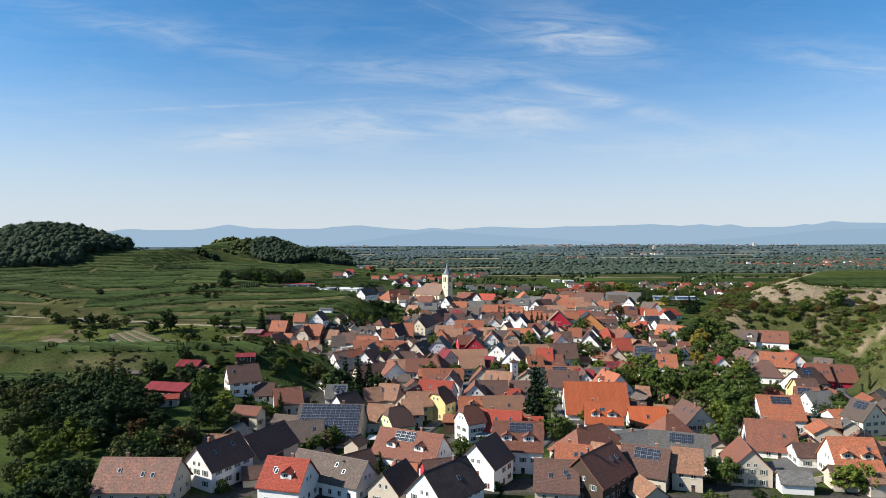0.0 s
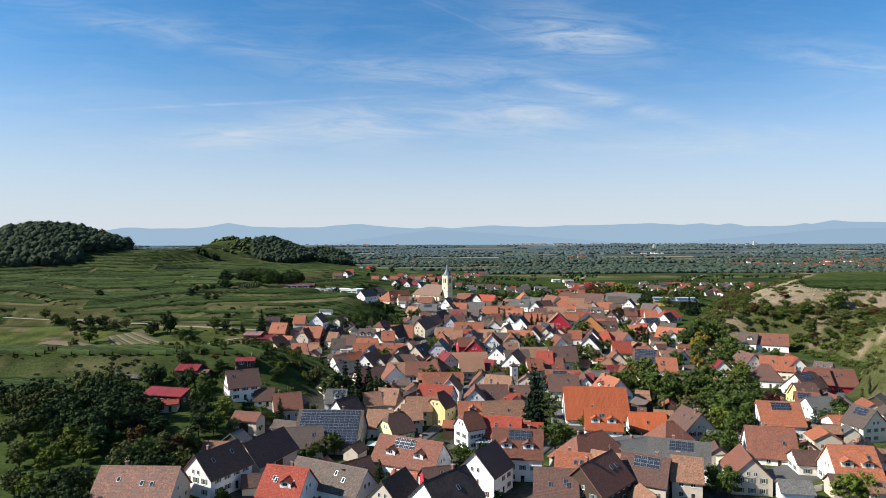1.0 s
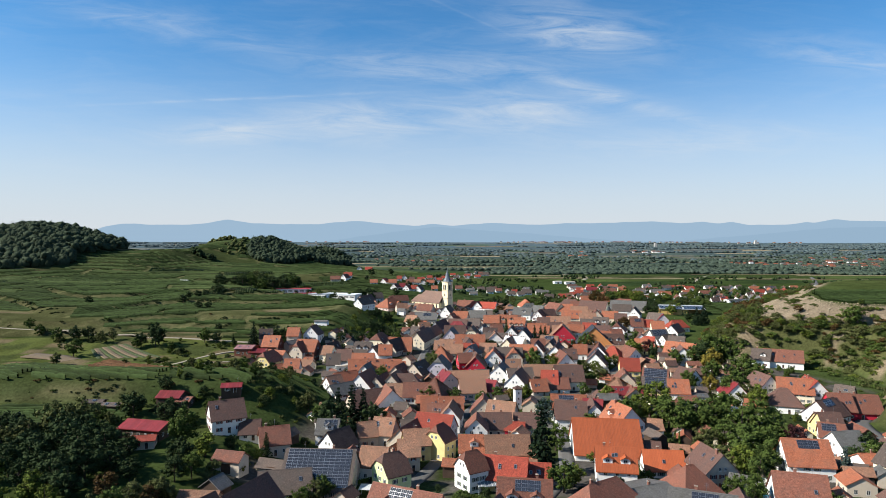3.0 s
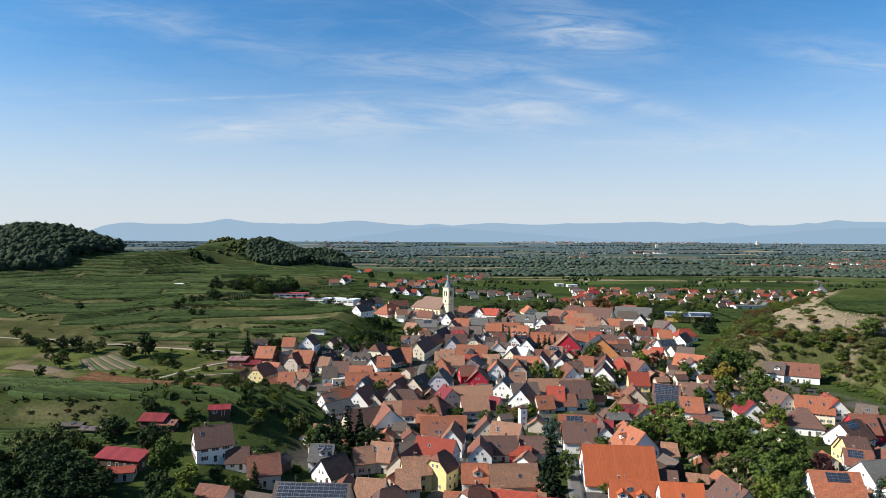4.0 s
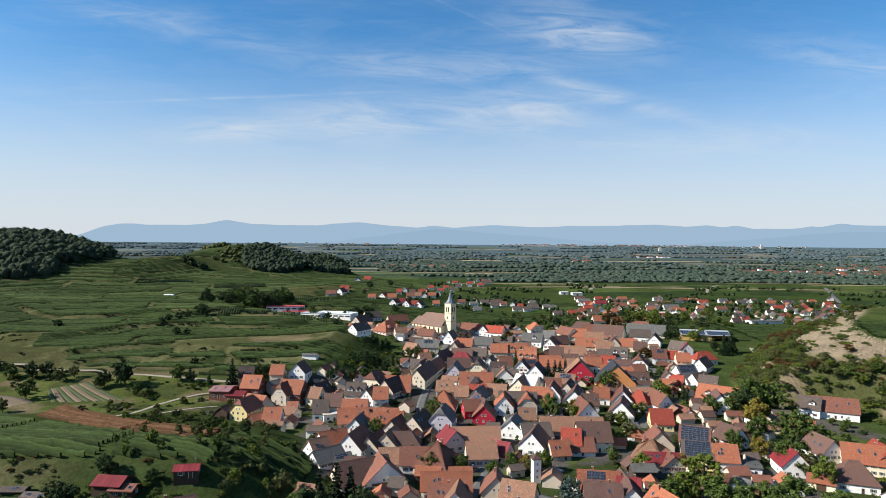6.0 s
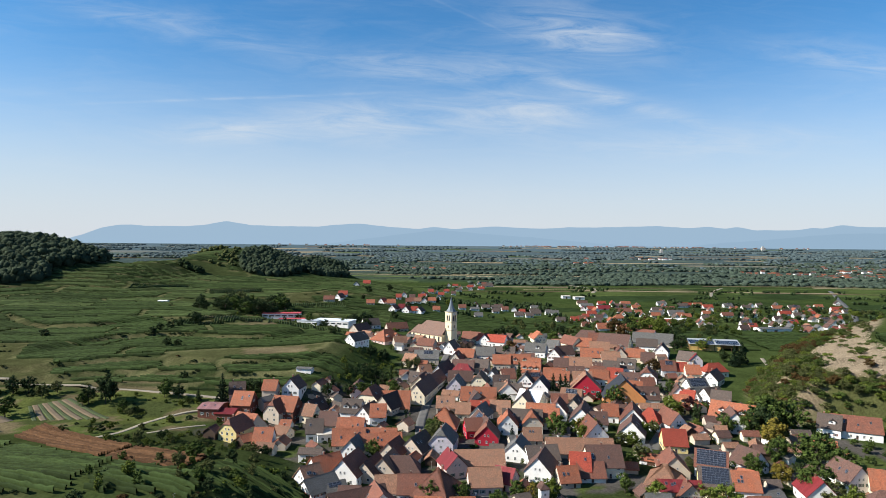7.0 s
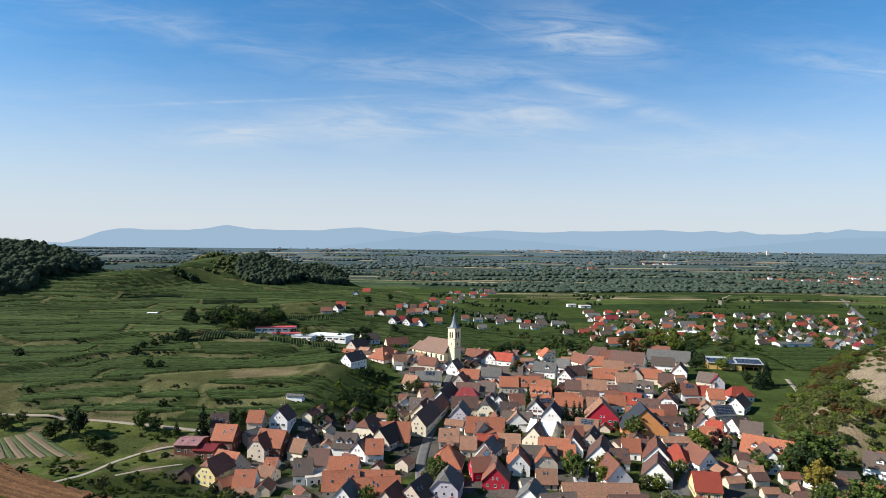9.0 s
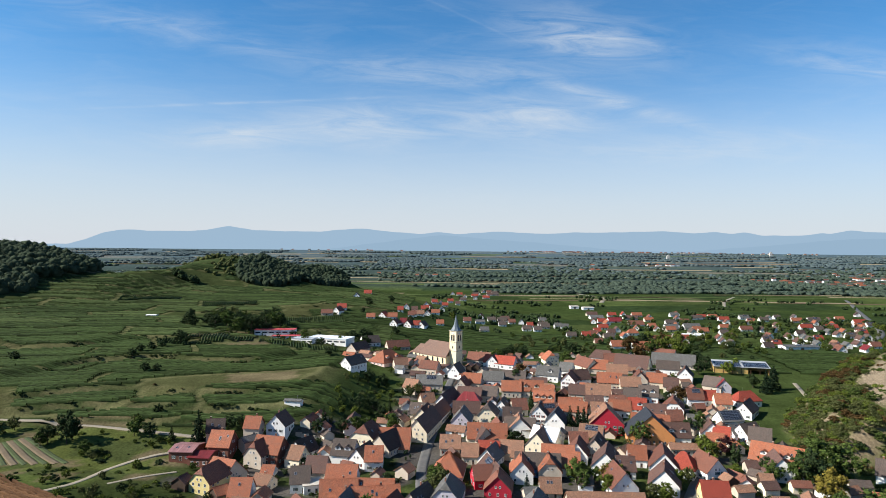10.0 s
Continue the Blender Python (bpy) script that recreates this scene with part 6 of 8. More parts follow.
def far_wood(name, places, label, leaf, size=5.0, seed=1, leaves=5, card=0.9, each=3, squash=1.0):
    """A wood too far off to count: clumped crowns in one mesh."""
    g = np.random.default_rng(seed)
    c, r = [], []
    zs = ground(np.array([p[0] for p in places]), np.array([p[1] for p in places]))
    for (x, y, h), z in zip(places, zs):
        for _ in range(each):
            c.append((x + g.normal(0, size * 0.3), y + g.normal(0, size * 0.3), z + h * g.uniform(0.45, 0.82)))
            r.append(size * g.uniform(0.32, 0.55))
        c.append((x, y, z + h * 0.3))
        r.append(size * 0.62)
    v, f = clumps(np.array(c), np.array(r), leaves / size, card, g, squash, 0.85)
    ob = new(name, quad_mesh(name, v, f, [LEAF[leaf]]))
    tagged(ob, label, "trees", kind="stuff")


SHRUBS = []


def shrub(x, y, h, kind="bush", leaf="green", wide=1.0):
    """Undergrowth and small garden trees, too many to count: gathered and joined at the end."""
    SHRUBS.append((x, y, h, kind, leaf, wide))


def join_shrubs(name, label, seed):
    g = random.Random(seed)
    vs, fs, idx, k = [], [], [], 0
    names = sorted({s[4] for s in SHRUBS})
    zs = ground(np.array([s[0] for s in SHRUBS]), np.array([s[1] for s in SHRUBS]))
    for (x, y, h, kind, leaf, wide), z in zip(SHRUBS, zs):
        v, f = shared(("shrub", kind, n := g.randrange(4)), lambda: crown_mesh(kind, hash_of(kind, n)))
        a, s = g.uniform(0, 6.28), h / 10
        c, d = math.cos(a) * s * wide, math.sin(a) * s * wide
        vs.append(np.column_stack([x + v[:, 0] * c - v[:, 1] * d, y + v[:, 0] * d + v[:, 1] * c, z + v[:, 2] * s - 0.15]))
        fs.append(f + k)
        idx.append(np.full(len(f), names.index(leaf)))
        k += len(v)
    ob = new(name, quad_mesh(name, np.concatenate(vs), np.concatenate(fs), [LEAF[n] for n in names], np.concatenate(idx)))
    tagged(ob, label, "bushes", kind="stuff")
    SHRUBS.clear()


# ---- church ----
def arch_window(w, h):
    """A tall round-headed window: pane, stone surround."""
    n = 8
    arc = [(w / 2 * math.cos(math.pi * k / n), h - w / 2 + w / 2 * math.sin(math.pi * k / n)) for k in range(n + 1)]
    inner = [(w / 2, 0)] + arc + [(-w / 2, 0)]
    outer = [(x * 1.28, (z - h / 2) * 1.07 + h / 2) for x, z in inner]
    m = len(inner)
    v = [(x, -0.04, z) for x, z in inner] + [(x, -0.12, z) for x, z in inner] + [(x, -0.12, z) for x, z in outer] + [(x, 0.05, z) for x, z in outer]
    f, idx = [tuple(range(m - 1, -1, -1))], [1]
    for r in range(3):
        for k in range(m):
            f.append((r * m + k, r * m + (k + 1) % m, (r + 1) * m + (k + 1) % m, (r + 1) * m + k))
            idx.append(0)
    return mesh_of("arched_window", v, f, [STONE, PANE], idx)


def church(x, y, turn):
    """Nave along its local +x from the tower at its origin."""
    z = float(ground(x, y))
    ob = new("church")
    ob.matrix_world = pose(x, y, z, 0, 0, turn)
    tagged(ob, "cream rendered village church with brown tiled nave and pointed tower", "church")
    cream, slate = WALLS["c"], ROOFS["bk"]
    plaster = material("cream church render", (0.74, 0.62, 0.40), 0.9, vary=0.06, stain=(0.60, 0.50, 0.33), stain_scale=0.2)
    nave = part("nave", Box().box(3.2, -8.6, -2, 33, 8.6, 7.6).box(33, -5.5, -2, 44, 5.5, 7.0).mesh("nave", plaster), ob)
    tile = tiles("brown church tiles", (0.165, 0.098, 0.072), old=(0.125, 0.085, 0.068))
    r, _, _ = roof_mesh(30, 17.2, 18, 7.7, tile, 1, over=0.5)
    part("nave_roof", r, ob, pose(18, 0, 0))
    r, _, _ = roof_mesh(13, 11, 13.5, 7.1, tile, 2, over=0.45)
    part("choir_roof", r, ob, pose(38.5, 0, 0))
    cornice = Box().box(3.0, -8.8, 7.0, 33.2, -8.62, 7.5)
    part("cornice", cornice.mesh("cornice", STONE), ob)
    for side in (-1, 1):
        for k in range(5):
            part("arched_window", shared("church window", lambda: arch_window(1.5, 4.3)), ob, pose(6.5 + k * 5.6, side * 8.61, 1.9, 0, 0, 0 if side < 0 else 180))
        for k in range(2):
            part("arched_window", shared("church window", lambda: arch_window(1.5, 4.3)), ob, pose(36 + k * 4.6, side * 5.51, 1.9, 0, 0, 0 if side < 0 else 180))
    s = 3.75
    tower = part("tower", stack("tower", [(s, s, -2), (s, s, 12.0), (s + 0.2, s + 0.2, 12.0), (s + 0.2, s + 0.2, 12.5), (s - 0.1, s - 0.1, 12.5), (s - 0.1, s - 0.1, 19.2),
                                          (s + 0.15, s + 0.15, 19.2), (s + 0.15, s + 0.15, 19.6), (s - 0.1, s - 0.1, 19.6), (s - 0.1, s - 0.1, 27.6), (s + 0.4, s + 0.4, 27.9),
                                          (s + 0.4, s + 0.4, 28.4)], [plaster, STONE], [0, 1, 1, 0, 0, 0, 1, 1, 0, 1, 1, 1]), ob)
    for q in range(4):
        turned = pose(0, 0, 0, 0, 0, 90 * q)
        for dx in (-1.15, 1.15):
            part("belfry_opening", shared("belfry", lambda: arch_window(1.25, 4.6)), tower, turned @ pose(dx, -s + 0.1, 20.4))
        part("arched_window", shared("tower window", lambda: arch_window(0.9, 2.2)), tower, turned @ pose(0, -s + 0.08, 14.2))
        dial = Box()
        ring = [(1.0 * math.cos(2 * math.pi * k / 20), -s + 0.1, 26.3 + 1.0 * math.sin(2 * math.pi * k / 20)) for k in range(20)]
        dial.prism(ring, [(px, py - 0.12, pz) for px, py, pz in ring])
        part("clock_dial", dial.mesh("clock_dial", FRAME), tower, turned)
    rings = []
    for zz, rad in ((28.4, 4.4), (29.6, 3.5), (31.2, 2.55), (33.5, 1.75), (41.0, 0.05)):
        rings.append([(rad * math.cos(math.pi / 8 + k * math.pi / 4) * 1.05, rad * math.sin(math.pi / 8 + k * math.pi / 4) * 1.05, zz) for k in range(8)])
    v = [p for ring in rings for p in ring]
    f = [(8 * a + k, 8 * a + (k + 1) % 8, 8 * a + 8 + (k + 1) % 8, 8 * a + 8 + k) for a in range(4) for k in range(8)] + [tuple(range(7, -1, -1)), tuple(range(32, 40))]
    spire = part("spire", mesh_of("spire", v, f, [material("slate spire", (0.10, 0.125, 0.145), 0.45, vary=0.15)]), tower)
    part("cross", stack("cross", [(0.05, 0.05, 40.6), (0.05, 0.05, 42.2), (0.4, 0.05, 42.2), (0.4, 0.05, 42.32), (0.05, 0.05, 42.32), (0.05, 0.05, 42.8)], [ALU], [0] * 5), spire)
    return ob


church(5.3, 641.9, 137)
HOUSES.append((-3, 655, radians(137), 46, 20))


# ---- halls ----
def hall(x, y, turn, L, W, H, wall, lid, label, bays=6, rim=0.5):
    """A long flat-roofed hall: walls with a band of windows, a roof slab with a raised rim."""
    ob = new("hall")
    ob.matrix_world = pose(x, y, float(ground(x, y)), 0, 0, turn)
    tagged(ob, label, "hall")
    part("wall", Box().box(-L / 2, -W / 2, -3, L / 2, W / 2, H).mesh("wall", wall), ob)
    part("roof", stack("roof", [(L / 2 + 0.4, W / 2 + 0.4, H), (L / 2 + 0.4, W / 2 + 0.4, H + rim), (L / 2 + 0.1, W / 2 + 0.1, H + rim), (L / 2 + 0.1, W / 2 + 0.1, H + rim - 0.25)],
                       [lid], [0, 0, 0]), ob)
    for k in range(bays):
        part("window", shared(("hall window", round(L / bays, 1)), lambda: window_mesh(L / bays * 0.78, 1.5, 0)), ob, pose((k - (bays - 1) / 2) * L / bays, -W / 2, H - 3.0))
    HOUSES.append((x, y, radians(turn), L, W))
    return ob


RED_LID = material("red roof edge", (0.40, 0.06, 0.06), 0.6)
hall(-113.0, 735.0, -16, 40, 19, 6.2, WALLS["w"], material("pale metal roof", (0.62, 0.65, 0.68), 0.5), "long white hall with a pale flat roof beside the vineyards")
hall(-134.9, 718.5, -14, 21, 11, 4.0, WALLS["w"], material("grey roof felt", (0.34, 0.36, 0.38), 0.7), "low white annexe with a grey flat roof", 4)
hall(-172.0, 757.0, 6, 39, 12, 5.6, WALLS["w"], RED_LID, "long white school hall with a red flat roof")
hall(-158.0, 743.0, 6, 26, 9, 3.6, WALLS["w"], RED_LID, "low white building with a red flat roof", 4)


def solar_hall(x, y, turn, L, W, low, high):
    """An open-fronted timber hall under one pitched roof laid with solar panels."""
    ob = new("hall")
    ob.matrix_world = pose(x, y, float(ground(x, y)), 0, 0, turn)
    tagged(ob, "yellow timber machine hall with solar panels on its roof", "hall")
    ply = material("yellow timber boards", (0.46, 0.30, 0.10), 0.8, vary=0.2)
    b = Box().box(-L / 2, W / 2 - 0.3, -1, L / 2, W / 2, high - 0.4)
    part("back_wall", b.mesh("back_wall", ply), ob)
    for s in (-1, 1):
        part("side_wall", Box().box(s * L / 2 - 0.15, -W / 2, -1, s * L / 2 + 0.15, W / 2, low - 0.3).mesh("side_wall", ply), ob)
    part("front_wall", Box().box(-L / 2, -W / 2 - 0.1, -1, -L / 2 + L * 0.62, -W / 2 + 0.1, low - 0.3).mesh("front_wall", ply), ob)
    for k in range(7):
        u = -L / 2 + L * k / 6
        part("post", Box().box(u - 0.18, -W / 2 - 0.3, -1, u + 0.18, -W / 2, low - 0.2).mesh("post", TIMBER), ob)
    a = math.atan2(high - low, W)
    v = [(-L / 2 - 0.8, -W / 2 - 1.2, low - 0.1), (L / 2 + 0.8, -W / 2 - 1.2, low - 0.1), (L / 2 + 0.8, W / 2 + 0.6, high), (-L / 2 - 0.8, W / 2 + 0.6, high)]
    part("roof", Box().prism([(p, q, r - 0.3) for p, q, r in v], v).mesh("roof", material("grey sheet roof", (0.30, 0.31, 0.32), 0.5)), ob)
    cols, rows = int(L // 1.7), int((W - 3) // 1.05)
    for c in range(cols):
        for r in range(rows):
            if c == cols // 2:
                continue
            q = -W / 2 + 0.2 + r * 1.04
            part("solar_panel", shared("panel", panel_mesh), ob, pose((c - (cols - 1) / 2) * 1.69, q, low + 0.1 + (q + W / 2 + 1.2) * (high - low) / (W + 1.8), 0, 0, 0) @ pose(0, 0, 0, math.degrees(a), 0, 0))
    HOUSES.append((x, y, radians(turn), L + 4, W + 4))


solar_hall(236.0, 646.0, -12, 41, 14, 5.6, 8.2)


def hose_tower(x, y):
    ob = new("tower")
    ob.matrix_world = pose(x, y, float(ground(x, y)), 0, 0, 12)
    tagged(ob, "slim white rendered tower with a brown pyramid roof", "tower")
    part("shaft", stack("shaft", [(1.6, 1.6, -1), (1.6, 1.6, 9.6)], [WALLS["w"]], [0]), ob)
    part("roof", stack("roof", [(2.0, 2.0, 9.5), (2.0, 2.0, 9.8), (0.1, 0.1, 11.2)], [ROOFS["br"]], [0, 0]), ob)
    for k in range(3):
        part("window", shared(("window", 0.85, 1.1, 0), lambda: window_mesh(0.85, 1.1, 0)), ob, pose(0, -1.6, 2.0 + k * 2.6))


hose_tower(36.8, 325.9)
HOUSES.append((37, 326, 0.0, 3, 3))


# ---- roads ----
LINES = []


def on_road(x, y):
    return any(np.min(np.hypot(line[:, 0] - x, line[:, 1] - y)) < w / 2 + 4.5 for line, w in LINES)


def strip(name, points, width, mat, label, lift=0.10, kind="structure"):
    """A road or track laid on the ground along a bent line."""
    p = [np.array(q, float) for q in points]
    line = []
    for a, b in zip(p, p[1:]):
        n = max(2, int(np.linalg.norm(b - a) // 2.5))
        line += [a + (b - a) * k / n for k in range(n)]
    line = np.array(line + [p[-1]])
    for _ in range(6):
        line[1:-1] = (line[:-2] + 2 * line[1:-1] + line[2:]) / 4
    LINES.append((line, width))
    t = np.gradient(line, axis=0)
    t /= np.linalg.norm(t, axis=1)[:, None]
    side = np.stack([t[:, 1], -t[:, 0]], -1)
    across = [line + side * width * s for s in (-0.5, -0.2, 0.2, 0.5)]
    z = [ground(q[:, 0], q[:, 1]) + lift for q in across]
    crown = np.maximum.reduce(z)
    v = [np.column_stack([q, crown]) for q in across]
    v = [np.column_stack([across[0], crown - 0.6])] + v + [np.column_stack([across[3], crown - 0.6])]
    n = len(line)
    k = np.arange(n - 1)
    quads = np.concatenate([np.stack([r * n + k, (r + 1) * n + k, (r + 1) * n + k + 1, r * n + k + 1], -1) for r in range(5)])
    tagged(new(name, quad_mesh(name, np.concatenate(v), quads, [mat])), label, "road", kind=kind)


strip("road", [(-20.3, 204.0), (-14.8, 216.2), (-5.7, 235.1), (5.1, 272.4), (10.3, 312.9), (19.1, 335.5), (3.5, 382.0), (-12.8, 406.7), (-13.5, 433.4), (-11.2, 470.7), (-8.7, 494.0), (-5.9, 532.4), (-2.6, 574.2), (2.4, 607.2)],
      5.2, ASPHALT, "narrow grey asphalt village street between the houses")
strip("road", [(14.4, 178.4), (17.9, 191.8), (31.5, 214.1), (44.0, 239.3), (46.6, 257.4), (50.6, 279.7), (48.3, 300.7), (31.0, 315.2), (17.1, 322.3)], 5.5, ASPHALT, "grey asphalt lane past the winery")
strip("yard", [(86.7, 183.5), (100.4, 188.6), (113.6, 197.4)], 13, ASPHALT, "grey paved yard before the garages")
strip("road", [(179.1, 279.0), (184.7, 299.6), (201.4, 320.3), (221.2, 344.3)], 6, ASPHALT, "grey asphalt street below the sandy bank")
strip("road", [(101.5, 397.4), (110.4, 414.1), (125.3, 439.5), (136.8, 461.5), (131.7, 473.0), (111.7, 482.4)], 7, ASPHALT, "grey asphalt side street")
strip("track", [(-330, 482), (-262, 470), (-225, 463), (-191, 461), (-167, 455), (-145, 451), (-121, 446), (-112, 442)], 3.0, GRAVEL, "pale gravel lane along the foot of the terraces")
strip("track", [(-168, 384), (-158, 402), (-155, 418), (-145, 429), (-133, 434), (-122, 437)], 2.6, GRAVEL, "pale gravel path through the garden plots")
strip("track", [(-146, 398), (-134, 408), (-124, 416)], 1.8, GRAVEL, "pale trodden path between the orchard plots")
strip("road", [(468, 838), (484, 852), (509, 886), (552, 940), (594, 1005), (650, 1100), (718, 1224), (790, 1360), (862, 1489), (920, 1600)], 8, ASPHALT, "grey country road out to the plain")
strip("track", [(262, 612), (246, 560), (232, 522), (226, 500), (221, 488)], 3.2, GRAVEL, "pale gravel track up the worked bank")
strip("track", [(324.4, 1472.1), (366.5, 1612.2), (347.1, 1671.6), (298.0, 1808.9)], 9, GRAVEL, "pale farm track across the far vineyards")
strip("track", [(550.9, 1396.7), (611.4, 1537.3), (692.1, 1669.0)], 7, GRAVEL, "pale farm track across the far vineyards")


# garden beds at the edge of the meadow
SOIL = material("dry tilled soil", (0.1250, 0.0930, 0.0570), 0.95, vary=0.25, grain=1.5)
BED = [material("low vegetable rows", (0.0450, 0.0620, 0.0200), 0.9, vary=0.4, grain=2.0), SOIL]
for k in range(9):
    q, w = k / 8, 3.0 if k % 2 else 2.2
    strip("garden_bed", [(-228 + 16 * q, 436 + 9 * q), (-214 + 36 * q, 418 + 4 * q)], w, BED[k % 2], "tilled garden bed with low rows" if k % 2 == 0 else "bare brown tilled garden bed", lift=0.08, kind="")
strip("field", [(-262, 424), (-240, 420), (-228, 412)], 13, SOIL, "bare brown tilled plot beside the meadow", lift=0.08)


# ---- vineyards ----
def vine_rows(name, u0, u1, v0, v1, gap, mask, label, leaf, height=1.7, step=2.6, skew=0.0, along_y=False, seed=2):
    """Rows of vines over a patch of ground, each row a ragged hedge. u runs along the rows, v across them."""
    g = np.random.default_rng(seed)
    vs, qs, k = [], [], 0
    u = np.arange(u0, u1, step)
    for c in np.arange(v0, v1, gap):
        w = c + skew * (u - u0) + g.normal(0, 0.12, len(u))
        x, y = (w, u) if along_y else (u, w)
        keep = mask(x, y)
        z = ground(x, y)
        h = height * g.uniform(0.72, 1.2, len(u)) * keep
        half = g.uniform(0.28, 0.5, len(u))
        dx, dy = (half, 0 * half) if along_y else (0 * half, half)
        lean = g.normal(0, 0.12, len(u))
        ring = [np.column_stack([x - dx, y - dy, z - 0.1]), np.column_stack([x - dx * 1.1 + lean, y - dy * 1.1, z + h * 0.75]), np.column_stack([x + lean, y + lean, z + h]),
                np.column_stack([x + dx * 1.1, y + dy * 1.1 + lean, z + h * 0.75]), np.column_stack([x + dx, y + dy, z - 0.1])]
        n = len(u)
        i = np.nonzero(keep[:-1] & keep[1:])[0]
        if not len(i):
            continue
        vs.append(np.concatenate(ring))
        qs += [np.stack([r * n + i, r * n + i + 1, (r + 1) * n + i + 1, (r + 1) * n + i], -1) + k for r in range(4)]
        k += 5 * n
    v, q = np.concatenate(vs), np.concatenate(qs)
    used, q = np.unique(q, return_inverse=True)
    ob = new(name, quad_mesh(name, v[used], q.reshape(-1, 4), [LEAF[leaf]]))
    tagged(ob, label, "vineyard", kind="stuff")


def slope_mask(x, y):
    return (steep(x, y) < np.where(x > -140, 0.85, 0.5)) & (in_village(x, y) < 0.3) & (plots(x, y)[2] < 0.95) & (y > 457 - 0.12 * (x + 121)) & (x < -60) & off_tracks(x, y)


def upper_mask(x, y):
    wooded = (((x + 668) / 150) ** 2 + ((y - 1050) / 130) ** 2 < 1) | (((x + 325) / 60) ** 2 + ((y - 1290) / 105) ** 2 < 1)
    return slope_mask(x, y) & ~wooded & ~((x > -215) & (x < -84) & (y > 700) & (y < 790))


vine_rows("vineyard", -430, -50, 456, 640, 2.3, slope_mask, "green vineyard rows on the terraced slope", "vine", seed=2)
vine_rows("vineyard", -620, -60, 640, 1330, 3.2, lambda x, y: upper_mask(x, y) & (plots(x, y)[2] < 0.36), "green vineyard rows on the upper slope", "vine", step=4.5, seed=3)
vine_rows("vineyard", -620, -60, 640, 1330, 3.2, lambda x, y: upper_mask(x, y) & (plots(x, y)[2] >= 0.36) & (plots(x, y)[2] < 0.76), "lighter green vineyard rows on the upper slope",
          "palevine", step=4.5, seed=23, height=1.5)
vine_rows("vineyard", 640, 1160, -620, -60, 2.4, lambda x, y: upper_mask(x, y) & (plots(x, y)[2] >= 0.76) & (plots(x, y)[2] < 0.88), "green vineyard rows running up the slope", "vine", step=4.5, seed=13,
          along_y=True, skew=-0.25, height=1.3)
vine_rows("vineyard", -340, -74, 330, 520, 3.0, lambda x, y: (y > 284) & (y < 374 - 0.63 * (x + 199)) & (y < 394) & (x < -78) & (np.modf(np.abs(x + 0.2 * y) / 58)[0] > 0.05),
          "green vineyard rows on the near bench", "vine", seed=4, skew=-0.36, height=1.8)
vine_rows("vineyard", -84, -46, 300, 346, 2.2, lambda x, y: (y < 333) & (y > 300 - 0.3 * (x + 84) * 0.2) & (in_village(x, y) < 0.9), "green vineyard rows at the end of the bench", "vine", seed=12, skew=-0.25)
vine_rows("vineyard", -230, -86, 232, 272, 2.5, lambda x, y: (x < -118) & (y > 236), "green vineyard rows below the bank", "vine", seed=6)
vine_rows("autumn_vineyard", -204, -92, 370, 420, 2.0, lambda x, y: (y > 384 - 0.67 * (x + 199) - 0.05 * (x + 199)) & (y < 407 - 0.65 * (x + 199)) & (np.abs(x + 136) > 1.6), "rust-red autumn vineyard rows in a narrow strip", "rustvine",
          seed=5, skew=-0.66, height=1.5, step=2.0)
vine_rows("vineyard", 226, 480, 640, 800, 2.4, lambda x, y: (y - 650 < 0.30 * (x - 226) + 112) & (along(FOOT, y / S) * S > x + 6) & (np.hypot(x - 236, y - 646) > 27) & (np.abs(x - 285 - 0.12 * (y - 690)) > 3),
          "dark green vineyard field beyond the solar hall", "vine", step=3.5, seed=7)
vine_rows("vineyard", -60, 190, 660, 900, 3.0, lambda x, y: (np.hypot(x + 6, y - 655) > 42) & off_tracks(x, y), "green vineyard rows behind the church", "vine", step=4.5, seed=8)
vine_rows("vineyard", 250, 420, 430, 520, 2.6, lambda x, y: x - along(FOOT, y / S) * S > 84, "green vineyard on the plateau above the worked bank", "vine", step=3, seed=9)


# ---- woods on the hills and the plain ----
def in_ellipse(cx, cy, rx, ry, gap, seed, low, high):
    g = random.Random(seed)
    out = []
    for a in np.arange(-rx, rx, gap):
        for b in np.arange(-ry, ry, gap):
            x, y = a + g.uniform(-0.4, 0.4) * gap, b + g.uniform(-0.4, 0.4) * gap
            if (x / rx) ** 2 + (y / ry) ** 2 < 1 - g.uniform(0, 0.15):
                out.append((cx + x, cy + y, g.uniform(low, high)))
    return out


far_wood("wood", in_ellipse(-668, 1045, 146, 128, 7.0, 1, 12, 18) + in_ellipse(-632, 935, 100, 62, 7.0, 15, 9, 14), "dark broad-leaved wood covering the hilltop", "wood", 13.0, 1, leaves=30, card=0.6, each=2)
far_wood("wood", in_ellipse(-325, 1290, 55, 100, 7, 2, 9, 14), "dark broad-leaved wood on the round hill", "wood", 11.5, 2, leaves=28, card=0.6, each=2)
far_wood("wood", in_ellipse(-258, 1400, 54, 105, 7, 3, 9, 14), "dark broad-leaved wood on the low hill", "wood", 11.5, 3, leaves=28, card=0.6, each=2)
far_wood("wood", in_ellipse(-470, 1345, 40, 50, 9, 4, 5, 9) + in_ellipse(-398, 1262, 30, 55, 15, 41, 4, 7), "scattered trees on the hill's terraces", "olive", 7, 4)
far_wood("wood", in_ellipse(-424, 1152, 24, 13, 7, 14, 9, 13), "dark clump of trees among the upper vineyards", "dark", 7, 14, leaves=20, card=0.8)
g2 = random.Random(11)
woods = {"wood": [], "hazy": []}
